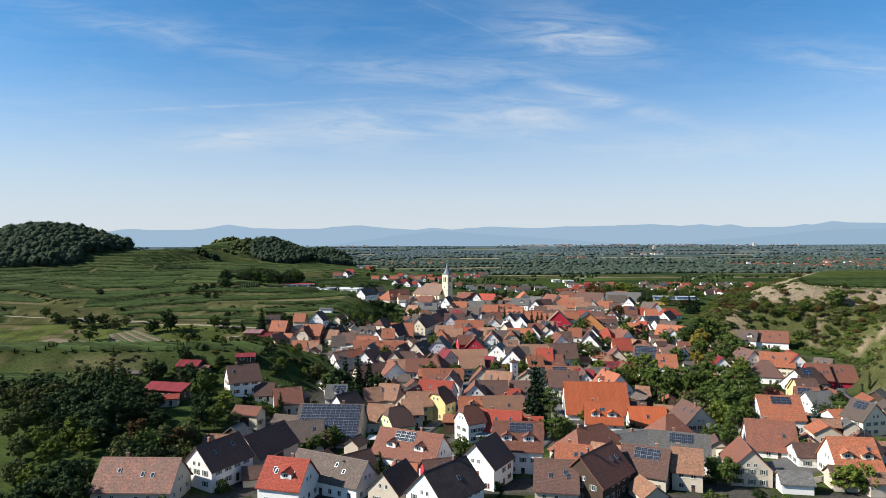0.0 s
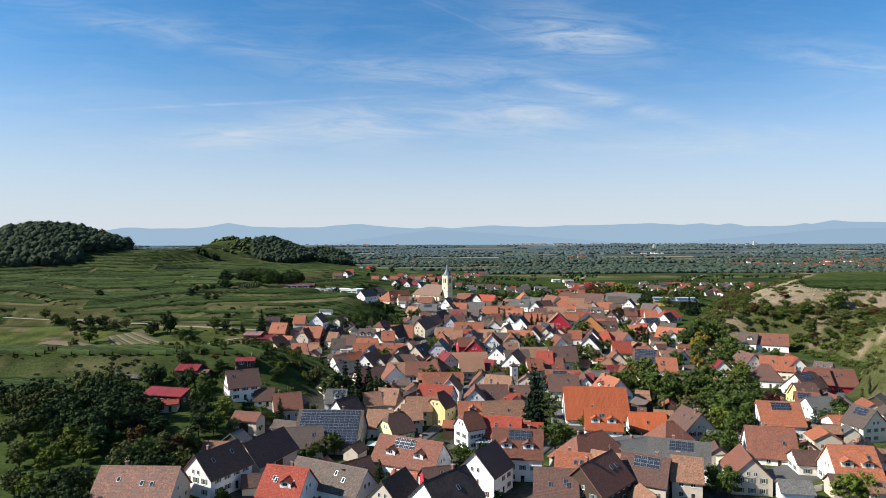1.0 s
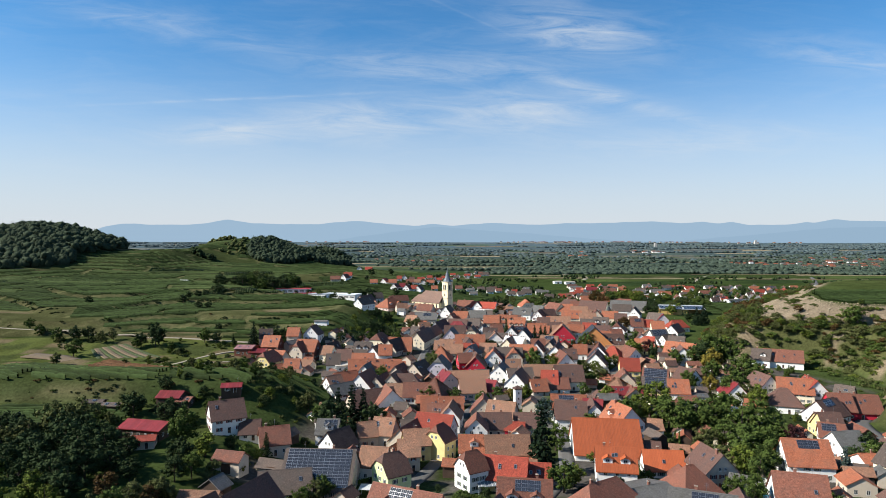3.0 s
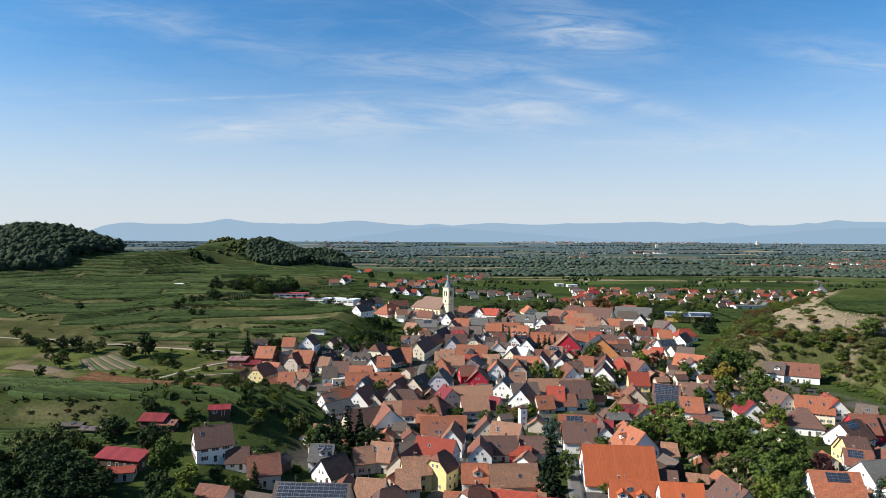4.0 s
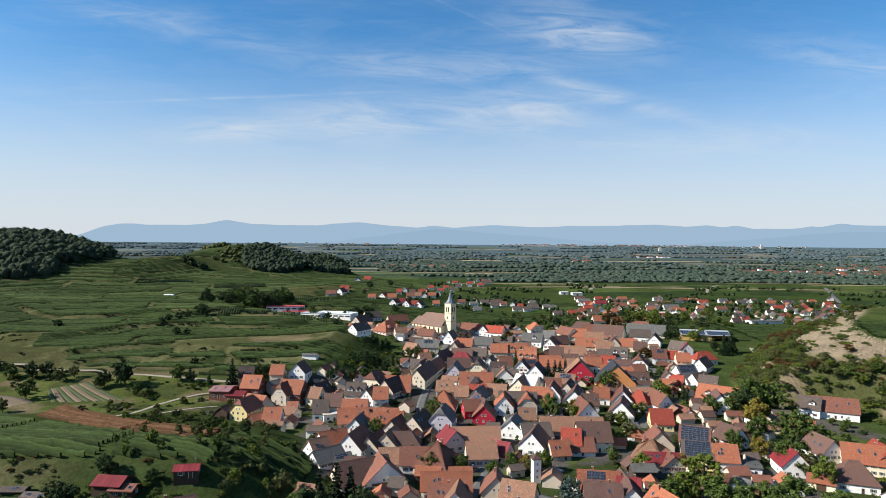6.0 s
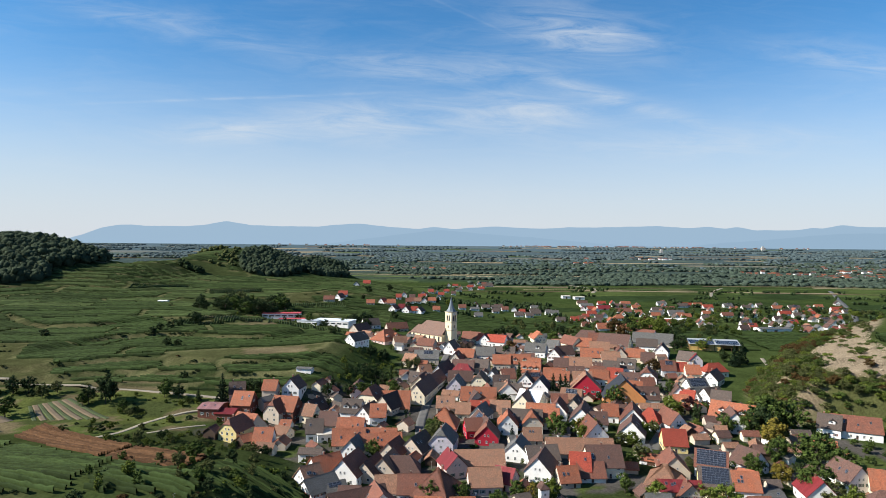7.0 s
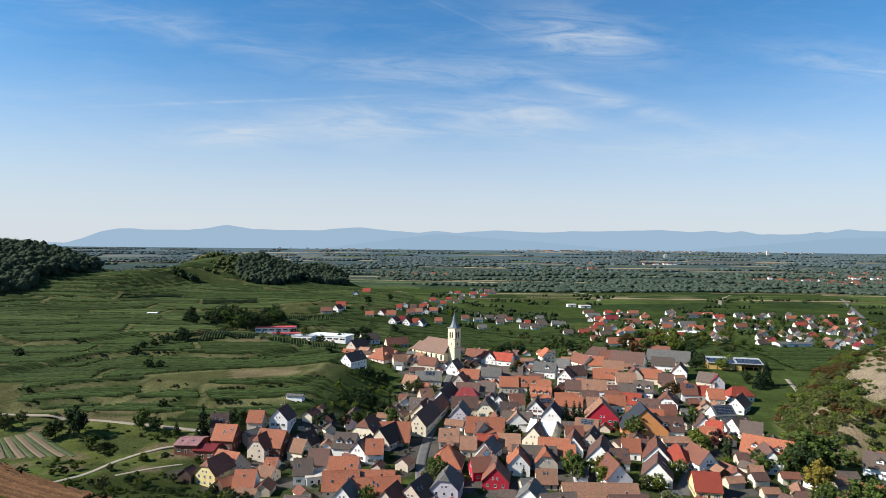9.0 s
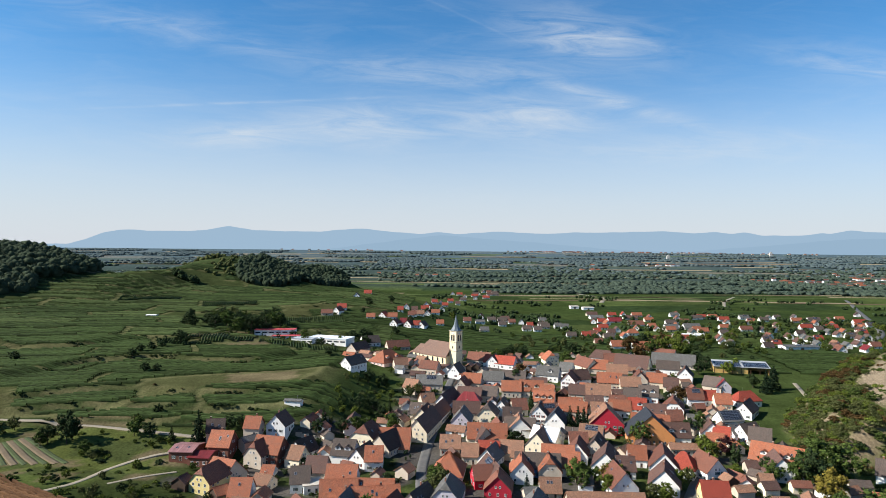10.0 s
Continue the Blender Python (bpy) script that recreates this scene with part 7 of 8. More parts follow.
for _ in range(380):
    y = 1740 + 2690 * g2.random() ** 1.25
    x = g2.uniform(-0.86, 0.86) * y
    if y < 1900 and -620 < x < -100:
        continue
    rx, ry = g2.uniform(30, 240), g2.uniform(10, 46) * y / 2500
    lean = g2.uniform(-0.12, 0.12)
    for _ in range(min(190, int(rx * ry / 60) + 4)):
        a, r = g2.uniform(0, 6.28), math.sqrt(g2.random())
        px, py = x + rx * r * math.cos(a) * g2.uniform(0.8, 1.15), y + ry * r * math.sin(a) + lean * rx * r * math.cos(a)
        # past about 2750 m the leaves take the paler haze-blue colour
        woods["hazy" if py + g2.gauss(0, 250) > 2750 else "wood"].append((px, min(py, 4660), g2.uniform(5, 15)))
far_wood("wood", woods["wood"], "dark riverside woods and copses across the plain", "plain", 18.0, 5, leaves=5, card=1.3, each=0, squash=0.5)
far_wood("wood", woods["hazy"], "hazy belts of haze-tinted riverside woodland far out on the plain", "hazy", 21.0, 25, leaves=1.5, card=1.8, each=0, squash=0.45)


def field_strips(name, label, color, many, seed, y0=1480, y1=4500):
    """Long narrow fields laid on the plain, seen edge on between the woods."""
    g = random.Random(seed)
    vs, qs = [], []
    for _ in range(many):
        y = y0 + (y1 - y0) * g.random() ** 1.2
        x, long, deep = g.uniform(-0.84, 0.84) * y, g.uniform(60, 330), g.uniform(10, 42) * y / 2400
        if y < 1950 and -640 < x < 0:
            continue
        n, lean = 14, g.uniform(-0.1, 0.1)
        u = np.linspace(x - long, x + long, n)
        for r in range(4):
            w = y + lean * (u - x) + deep * (r / 3 - 0.5)
            vs.append(np.column_stack([u, w, ground(u, w) + 0.5]))
        k, i = len(vs) * n - 4 * n, np.arange(n - 1)
        qs += [np.stack([k + r * n + i, k + r * n + i + 1, k + (r + 1) * n + i + 1, k + (r + 1) * n + i], -1) for r in range(3)]
    tagged(new(name, quad_mesh(name, np.concatenate(vs), np.concatenate(qs), [material(label.split(" on")[0], color, 1.0, vary=0.25, grain=0.05, stain_scale=0.01, spec=0.0)])), label, "fields", kind="stuff")


field_strips("fields", "pale stubble fields on the plain", (0.2400, 0.1950, 0.1250), 95, 31)
field_strips("fields", "bright green crop fields on the plain", (0.0750, 0.1000, 0.0380), 70, 32)
field_strips("fields", "brown ploughed fields on the plain", (0.1150, 0.0820, 0.0560), 40, 33)


def far_town(clusters, label, seed, wall="w"):
    """Small gabled houses far out on the plain, too many to count, in one mesh."""
    g = random.Random(seed)
    b = Box()
    for cx, cy, many, wide, deep in clusters:
        for _ in range(many):
            x, y = g.gauss(cx, wide), g.gauss(cy, deep)
            z, l, w, h = float(ground(x, y)), g.uniform(9, 17), g.uniform(8, 11), g.uniform(4.5, 7)
            b.box(x - l / 2, y - w / 2, z - 1, x + l / 2, y + w / 2, z + h, 0)
            m = g.choice((1, 1, 2, 3))
            b.prism([(x - l / 2 - 0.4, y - w / 2 - 0.5, z + h), (x + l / 2 + 0.4, y - w / 2 - 0.5, z + h), (x + l / 2 + 0.4, y + w / 2 + 0.5, z + h), (x - l / 2 - 0.4, y + w / 2 + 0.5, z + h)],
                    [(x - l / 2 - 0.4, y - 0.1, z + h + 4), (x + l / 2 + 0.4, y - 0.1, z + h + 4), (x + l / 2 + 0.4, y + 0.1, z + h + 4), (x - l / 2 - 0.4, y + 0.1, z + h + 4)], m)
    tagged(new("houses", b.mesh("houses", WALLS[wall], ROOFS["or"], ROOFS["rb"], ROOFS["gy"])), label, "houses", kind="stuff")


far_town(((1330, 2060, 60, 130, 60), (1560, 2330, 60, 130, 90), (1080, 2150, 16, 70, 40), (560, 2620, 8, 40, 20), (-120, 2300, 10, 90, 40), (900, 3000, 14, 150, 40)), "red-roofed houses of the towns on the plain", 5)
# beige walls: the dulling of white by haze is put into their colour
far_town(((760, 4560, 40, 190, 40), (1250, 4580, 36, 220, 40), (1750, 4560, 20, 160, 40), (-800, 4560, 14, 260, 30), (2200, 4500, 16, 160, 30)), "pale houses of a far town at the mountains' foot", 6, "b")
for x, y, h in ((1196, 3580, 27), (2042, 4150, 32)):
    tower = new("tower", stack("tower", [(7, 6, -2), (7, 6, h * 0.8), (5, 4, h * 0.8), (5, 4, h)], [material("pale concrete", (0.42, 0.40, 0.37), 0.9)], [0, 0, 0]))
    tower.matrix_world = pose(x, y, float(ground(x, y)))
    tagged(tower, "pale concrete silo tower far out on the plain", "tower")
belts = []
for _ in range(90):
    y = g2.uniform(900, 1600)
    x = g2.uniform(-60, 0.75 * y)
    for k in range(g2.randrange(2, 9)):
        belts.append((x + k * g2.uniform(5, 9), y + g2.gauss(0, 6), g2.uniform(4, 8)))
far_wood("hedge", belts, "hedgerows and small trees between the far fields", "dark", 5.5, 6)


def rubble(n, seed):
    """Loose stones and clods on the bare heap."""
    V, F = ico()
    g = np.random.default_rng(seed)
    vs, fs, k = [], [], 0
    while len(vs) < n:
        x, y = g.uniform(200, 330), g.uniform(400, 545)
        q = x / S - float(along(FOOT, y / S))
        if 35 < q < 68:
            r = g.uniform(0.12, 0.36) * (1 + 1.2 * (g.random() < 0.08))
            vs.append(V * r * g.uniform(0.6, 1.3, 3) + (x, y, float(ground(x, y))))
            fs.append(F + k)
            k += len(V)
    ob = new("rubble", quad_mesh("rubble", np.concatenate(vs), np.concatenate(fs), [material("pale loess clods", (0.23, 0.185, 0.125), 0.95, vary=0.4, grain=0.4)]))
    tagged(ob, "loose stones and clods on the bare spoil heap", "stones", kind="stuff")


rubble(4200, 3)
# undergrowth of the worked bank
count = 0
while count < 1450:
    x, y = rng.uniform(165, 340), rng.uniform(395, 600)
    q = x / S - float(along(FOOT, y / S))
    if 1 < q < (34 if rng.random() < 0.94 else 66) and clear_of_houses(x, y, 2):
        shrub(x, y, rng.uniform(2.0, 6.0), rng.choice(("bush", "bush", "bush", "round")), rng.choice(("green", "olive", "olive", "light", "green", "olive", "rust")), rng.uniform(1.0, 1.7))
        count += 1
count = 0
while count < 420:
    x, y = rng.uniform(190, 340), rng.uniform(300, 440)
    q = x / S - float(along(FOOT, y / S))
    if -14 < q < 60 and clear_of_houses(x, y, 2):
        shrub(x, y, rng.uniform(2.5, 7), "bush", rng.choice(("green", "olive", "olive", "light")))
        count += 1
join_shrubs("undergrowth", "mixed green and rusty bushes overgrowing the sandy bank", 1)
# hedges of the terraces
count = 0
while count < 520:
    x, y = rng.uniform(-430, -80), rng.uniform(460, 1000)
    if float(steep(np.float64(x), np.float64(y))) > 0.3:
        for _ in range(rng.choice((1, 1, 2, 4))):
            shrub(x, y, rng.uniform(1.6, 4.5), "bush", rng.choice(("dark", "dark", "olive", "green")))
            x += rng.uniform(2, 5)
            count += 1
count = 0
while count < 230:
    x, y = rng.uniform(-300, -92), rng.uniform(340, 452)
    if y > 404 - 0.65 * (x + 199) and not on_road(x, y) and not (-232 < x < -176 and 414 < y < 448) and clear_of_houses(x, y, 1.5):
        shrub(x, y, rng.uniform(1.2, 4.6), rng.choice(("bush", "bush", "round")), rng.choice(("green", "dark", "olive", "light")))
        count += 1
for x0, x1, y0, y1, many in ((-150, -66, 268, 300, 90), (-230, -110, 236, 284, 120), (-90, -58, 262, 330, 70), (-420, -110, 466, 520, 110)):
    for _ in range(many):
        x, y = rng.uniform(x0, x1), rng.uniform(y0, y1)
        if clear_of_houses(x, y, 1.5) and float(steep(np.float64(x), np.float64(y))) > 0.22:
            shrub(x, y, rng.uniform(0.9, 2.6), "bush", rng.choice(("olive", "green", "dark", "rust")), rng.uniform(1.0, 1.8))
count = 0
while count < 900:
    x, y = rng.uniform(-560, -70), rng.uniform(560, 1150)
    a, b, c = (float(v) for v in plots(np.float64(x), np.float64(y)))
    if b < 0.07 and 0.42 < c < 0.78 and clear_of_houses(x, y, 3):
        shrub(x, y, rng.uniform(1.4, 4.2), "bush", rng.choice(("dark", "dark", "dark", "olive", "green")))
        count += 1
join_shrubs("hedge", "dark bushes along the vineyard banks and garden plots", 2)
# outbuildings that fill the yards
count = 0
for _ in range(22000):
    x, y = rng.uniform(-125, 190), rng.uniform(165, 700)
    a = rng.choice(HOUSES[:250])[2]
    L, W = rng.uniform(5, 11), rng.uniform(4.4, 7.5)
    if count < 330 and float(in_village(np.float64(x), np.float64(y))) > 0.6 and clear_of_houses(x, y, 0.40 * max(L, W) + 0.2) and not on_road(x, y):
        h = rng.uniform(4.2, 6.4)
        house(x, y, math.degrees(a) + rng.choice((0, 90)), L, W, h, h - 0.36 * W, rng.choice(("tn", "rb", "or", "br", "gr", "tn", "gy")), rng.choice(("b", "b", "w", "c", "wood")), "n")
        count += 1
# gardens
count = 0
while count < 640:
    x, y = rng.uniform(-125, 230), rng.uniform(150, 740)
    if float(in_village(np.float64(x), np.float64(y))) > 0.5 and clear_of_houses(x, y, 1.0) and not on_road(x, y):
        shrub(x, y, rng.uniform(1.6, 5.5), rng.choice(("round", "bush", "bush", "tall")), rng.choice(("green", "dark", "light", "olive", "green", "dark")))
        count += 1
count = 0
while count < 260:
    x, y = rng.uniform(250, 660), rng.uniform(740, 1060)
    if clear_of_houses(x, y, 2):
        shrub(x, y, rng.uniform(4, 10), "round", rng.choice(("green", "dark", "olive", "light")))
        count += 1
count = 0
while count < 130:
    x, y = rng.uniform(60, 300), rng.uniform(690, 900)
    if clear_of_houses(x, y, 2):
        shrub(x, y, rng.uniform(4, 9), "round", rng.choice(("green", "dark", "olive")))
        count += 1
for x0, x1, y0, y1, many in ((-72, -34, 475, 590, 80), (-80, -44, 275, 350, 60), (-128, -62, 266, 345, 60), (-215, -85, 700, 800, 60), (-60, 40, 665, 730, 46)):
    count = 0
    while count < many:
        x, y = rng.uniform(x0, x1), rng.uniform(y0, y1)
        count += 1
        if clear_of_houses(x, y, 1.5) and not on_road(x, y):
            shrub(x, y, rng.uniform(2.0, 6), rng.choice(("round", "bush", "bush", "tall")), rng.choice(("green", "dark", "light", "olive", "green")))
join_shrubs("garden_shrubs", "green shrubs and small trees in the village gardens", 3)


# ---- cars ----
def car(x, y, turn, paint, words):
    ob = new("car")
    ob.matrix_world = pose(x, y, float(ground(x, y)) + 0.14, 0, 0, turn)
    tagged(ob, f"{words} parked car beside the street", "car", "parked cars")
    side = [(-2.1, 0.35), (-2.1, 0.85), (-1.9, 0.98), (-1.25, 1.42), (0.55, 1.45), (1.25, 1.0), (2.05, 0.85), (2.15, 0.4)]
    n = len(side)
    v = [(px, w * 0.86, pz) if pz < 1.1 else (px, w * 0.7, pz) for w in (-1, 1) for px, pz in side]
    f = [tuple(range(n)), tuple(range(2 * n - 1, n - 1, -1))] + [(k, k + n, (k + 1) % n + n, (k + 1) % n) for k in range(n)]
    part("body", mesh_of("body", v, f, [paint]), ob)
    part("windscreen", mesh_of("windscreen", [(0.62, -0.66, 1.43), (0.62, 0.66, 1.43), (1.22, 0.78, 1.04), (1.22, -0.78, 1.04)], [(0, 3, 2, 1)], [PANE]), ob, pose(0.03, 0, 0.02))
    part("rear_window", mesh_of("rear_window", [(-1.3, -0.66, 1.4), (-1.3, 0.66, 1.4), (-1.85, 0.78, 1.03), (-1.85, -0.78, 1.03)], [(0, 1, 2, 3)], [PANE]), ob, pose(-0.03, 0, 0.02))
    for sx in (-1.3, 1.3):
        for sy in (-0.8, 0.8):
            ring = [(sx + 0.32 * math.cos(k * math.pi / 7), sy - 0.1, 0.2 + 0.32 * math.sin(k * math.pi / 7)) for k in range(14)]
            part("wheel", Box().prism(ring, [(a, b + 0.2, c) for a, b, c in ring]).mesh("wheel", RUBBER), ob)


RUBBER = material("tyre rubber", (0.02, 0.02, 0.02), 0.8)
PAINTS = {w: material(f"{w} car paint", c, 0.25, vary=0.03, spec=0.6) for w, c in
          (("white", (0.75, 0.75, 0.74)), ("silver", (0.42, 0.43, 0.45)), ("red", (0.45, 0.02, 0.02)), ("dark blue", (0.03, 0.05, 0.12)), ("black", (0.02, 0.02, 0.02)))}
for x, y, turn, w in ((3.0, 412.4, 10, "white"), (3.8, 408.9, 12, "dark blue"), (-49.7, 200.1, 20, "white"), (131.2, 233.9, 5, "silver"), (189.6, 310.5, 70, "red"), (47.8, 336.5, 30, "silver"),
                      (39.4, 339.4, 20, "black"), (29.0, 315.3, 100, "dark blue"), (-64.3, 444.3, 20, "white"), (51.7, 317.1, 10, "white"), (128.9, 456.4, 60, "silver"), (12.1, 342.0, 60, "silver")):
    car(x, y, turn, PAINTS[w], w)


# ---- small things in the yards ----
def pool(x, y):
    ob = new("pool")
    ob.matrix_world = pose(x, y, float(ground(x, y)))
    tagged(ob, "round turquoise above-ground swimming pool on the lawn", "pool")
    n = 24
    ring = [(math.cos(2 * math.pi * k / n), math.sin(2 * math.pi * k / n)) for k in range(n)]
    v = [(a * r, b * r, z) for r, z in ((2.4, 0.0), (2.4, 1.1), (2.25, 1.1), (2.25, 0.6)) for a, b in ring]
    f = [(r * n + k, r * n + (k + 1) % n, (r + 1) * n + (k + 1) % n, (r + 1) * n + k) for r in range(3) for k in range(n)]
    part("pool_wall", mesh_of("pool_wall", v, f, [material("turquoise vinyl", (0.05, 0.33, 0.42), 0.5)]), ob)
    part("water", mesh_of("water", [(a * 2.24, b * 2.24, 0.92) for a, b in ring], [tuple(range(n))], [material("pool water", (0.04, 0.30, 0.40), 0.08, spec=0.5)]), ob)


def boat(x, y, turn):
    """A small hull lying keel up."""
    ob = new("boat")
    ob.matrix_world = pose(x, y, float(ground(x, y)) + 0.1, 0, 0, turn)
    tagged(ob, "small white boat lying keel up on the lawn", "boat")
    v, f = [], []
    for k, (u, w, h) in enumerate(((-2.2, 0.75, 0.75), (-1.0, 0.95, 0.95), (0.4, 0.9, 0.95), (1.6, 0.5, 0.8), (2.3, 0.04, 0.45))):
        v += [(u, -w, 0.0), (u, -w * 0.9, h * 0.6), (u, 0, h), (u, w * 0.9, h * 0.6), (u, w, 0.0)]
        if k:
            f += [(5 * k - 5 + j, 5 * k + j, 5 * k + j + 1, 5 * k - 4 + j) for j in range(4)]
    f += [(0, 1, 2, 3, 4), (24, 23, 22, 21, 20)]
    part("hull", mesh_of("hull", v, f, [PAINTS["white"]]), ob)


def canopy(x, y, turn, L, W, low, high, glass, label):
    """A light lean-to roof on posts: rafters and sheets."""
    ob = new("canopy")
    ob.matrix_world = pose(x, y, float(ground(x, y)), 0, 0, turn)
    tagged(ob, label, "canopy")
    for sx in (-1, 1):
        for sy, h in ((-1, low), (1, high)):
            part("post", Box().box(sx * (L / 2 - 0.1) - 0.06, sy * (W / 2 - 0.1) - 0.06, -0.3, sx * (L / 2 - 0.1) + 0.06, sy * (W / 2 - 0.1) + 0.06, h).mesh("post", FRAME), ob)
    n = int(L // 1.1)
    for k in range(n + 1):
        u = -L / 2 + L * k / n
        part("rafter", Box().prism([(u - 0.05, -W / 2, low), (u + 0.05, -W / 2, low), (u + 0.05, W / 2, high), (u - 0.05, W / 2, high)],
                                   [(u - 0.05, -W / 2, low + 0.12), (u + 0.05, -W / 2, low + 0.12), (u + 0.05, W / 2, high + 0.12), (u - 0.05, W / 2, high + 0.12)]).mesh("rafter", FRAME), ob)
        if k < n:
            a, b = u + 0.07, u + L / n - 0.07
            part("sheet", Box().prism([(a, -W / 2, low + 0.05), (b, -W / 2, low + 0.05), (b, W / 2, high + 0.05), (a, W / 2, high + 0.05)],
                                      [(a, -W / 2, low + 0.08), (b, -W / 2, low + 0.08), (b, W / 2, high + 0.08), (a, W / 2, high + 0.08)]).mesh("sheet", glass), ob)


def garden_wall(x0, y0, x1, y1, h, mat, label):
    """A wall in straight lengths that steps with the ground, with a coping."""
    n = max(1, int(math.hypot(x1 - x0, y1 - y0) // 3))
    a = math.degrees(math.atan2(y1 - y0, x1 - x0))
    ob = new("garden_wall")
    ob.matrix_world = pose(x0, y0, 0, 0, 0, a)
    tagged(ob, label, "wall")
    step = math.hypot(x1 - x0, y1 - y0) / n
    for k in range(n):
        u = (k + 0.5) / n
        z = float(ground(x0 + (x1 - x0) * u, y0 + (y1 - y0) * u))
        part("length", Box().box(k * step, -0.15, z - 0.8, (k + 1) * step - 0.01, 0.15, z + h).mesh("length", mat), ob)
        part("coping", Box().box(k * step, -0.2, z + h, (k + 1) * step - 0.01, 0.2, z + h + 0.08).mesh("coping", STONE), ob)


def hedge(points, h, leaf, label):
    g = np.random.default_rng(int(abs(points[0][0]) * 7) + 1)
    c = []
    for (x0, y0), (x1, y1) in zip(points, points[1:]):
        n = int(math.hypot(x1 - x0, y1 - y0) / 0.8)
        for k in range(n):
            x, y = x0 + (x1 - x0) * k / n, y0 + (y1 - y0) * k / n
            z = float(ground(x, y))
            c += [(x + g.normal(0, 0.12), y + g.normal(0, 0.12), z + h * q) for q in (0.25, 0.7)]
    v, f = clumps(np.array(c), np.full(len(c), h * 0.42), 46, 0.16, g, 1.0, 0.7)
    tagged(new("hedge", quad_mesh("hedge", v, f, [LEAF[leaf]])), label, "hedge", "garden hedges")


GLASS_SHEET = material("tinted glass sheet", (0.16, 0.18, 0.19), 0.2, spec=0.5)
MILKY = material("milky plastic sheet", (0.42, 0.43, 0.42), 0.5)
pool(99.0, 213.5)
boat(101.3, 224.2, 70)
canopy(15.9, 222.3, 8, 9, 7.5, 2.6, 4.2, GLASS_SHEET, "grey glass canopy on a white frame beside the house")
canopy(59.2, 189.8, -8, 10, 4.5, 2.6, 3.3, MILKY, "pale plastic terrace canopy on posts")
canopy(-19.2, 216.5, -8, 11, 3.4, 2.5, 3.1, MILKY, "pale plastic terrace canopy on posts")
garden_wall(-79.9, 457.0, -56.4, 458.2, 2.2, STONE, "pale stone retaining wall at the foot of the vineyard")
garden_wall(-46.6, 188.1, -30.6, 197.5, 1.4, STONE, "pale stone wall along the yard")
garden_wall(99.9, 176.1, 118.5, 185.1, 1.5, WALLS["w"], "white garden wall with a stone coping")
garden_wall(63.3, 248.8, 96.9, 250.5, 1.3, WALLS["b"], "beige garden wall between the lawns")
hedge([(-62.7, 194.9), (-48.9, 205.2), (-37.2, 214.6)], 2.0, "green", "clipped green garden hedge beside the drive")
hedge([(-35.3, 222.8), (-19.8, 231.5), (-10.7, 238.5)], 1.6, "light", "clipped light green garden hedge")
hedge([(68.4, 237.2), (95.5, 239.2), (103.1, 225.5)], 1.6, "dark", "dark green garden hedge round the lawn")
hedge([(116.5, 252.2), (144.9, 262.2)], 1.5, "green", "green garden hedge along the road")
hedge([(31.9, 350.3), (60.3, 365.0)], 1.4, "green", "green garden hedge by the square")
hedge([(186.1, 415.5), (230.0, 424.5)], 1.8, "green", "green garden hedge behind the white houses")
hedge([(-108.2, 408.0), (-78.9, 395.2)], 1.8, "dark", "dark green hedge at the edge of the gardens")


# ---- the far quarter and the hamlet: too many houses to count ----
def join_far(name, label, y0):
    """Gathers every house beyond y0 into one mesh."""
    big, mats, gone = bmesh.new(), [], []
    for ob in [o for o in scene.objects if o.parent is None and o.type == "EMPTY" and o.name.split(".")[0] in ("house", "shed", "barn") and o.matrix_world.translation.y > y0]:
        stack_of = [(ob, Matrix())]
        while stack_of:
            o, m = stack_of.pop()
            m = m @ o.matrix_basis
            gone.append(o)
            stack_of += [(c, m) for c in o.children]
            if o.type == "MESH":
                me = o.data.copy()
                me.transform(m)
                idx = np.zeros(len(me.polygons), np.int32)
                me.polygons.foreach_get("material_index", idx)
                for a in me.materials:
                    if a not in mats:
                        mats.append(a)
                me.polygons.foreach_set("material_index", np.array([mats.index(a) for a in me.materials], np.int32)[idx])
                big.from_mesh(me)
                gone.append(me)
    bpy.data.batch_remove(gone)
    out = bpy.data.meshes.new(name)
    big.to_mesh(out)
    big.free()
    for a in mats:
        out.materials.append(a)
    tagged(new(name, out), label, "houses", kind="stuff")


join_far("houses", "white houses with red and grey roofs far out on the plain", 760)


# ---- trees that stand out ----
# the overgrown bank in the shade
tree(-158.0, 231.0, 11.0, "round", "dark", 1.2)
tree(-146.5, 233.5, 11.5, "round", "dark", 1.2)
tree(-138.0, 231.5, 12.5, "round", "dark", 1.1)
tree(-122.5, 229.5, 13.0, "round", "dark", 1.1)
tree(-109.5, 213.5, 12.0, "round", "dark", 1.2)
tree(-98.5, 220.0, 9.0, "round", "dark", 1.1)
tree(-126.0, 217.0, 11.0, "round", "dark", 1.2)
tree(-113.0, 204.0, 10.0, "round", "dark", 1.2)
tree(-149.4, 225.5, 9.7, "round", "olive", 1.1)
tree(-139.4, 221.7, 9.6, "round", "olive", 1.1)
tree(-132.0, 225.6, 11.5, "round", "olive", 1.1)
tree(-130.1, 236.2, 13.5, "round", "olive")
tree(-124.7, 240.6, 13.5, "round", "olive")
tree(-116.8, 219.8, 13.5, "round", "dark", 1.1)
tree(-113.9, 227.2, 12.6, "round", "dark", 1.1)
tree(-106.5, 223.4, 10.7, "round", "dark", 1.1)
tree(-120.2, 212.3, 11.6, "round", "dark", 1.1)
tree(-127.2, 208.7, 9.7, "round", "dark")
tree(-130.8, 203.6, 8.7, "round", "olive")
tree(-132.4, 198.4, 8.8, "round", "olive")
tree(-128.4, 205.1, 6.8, "round", "light")
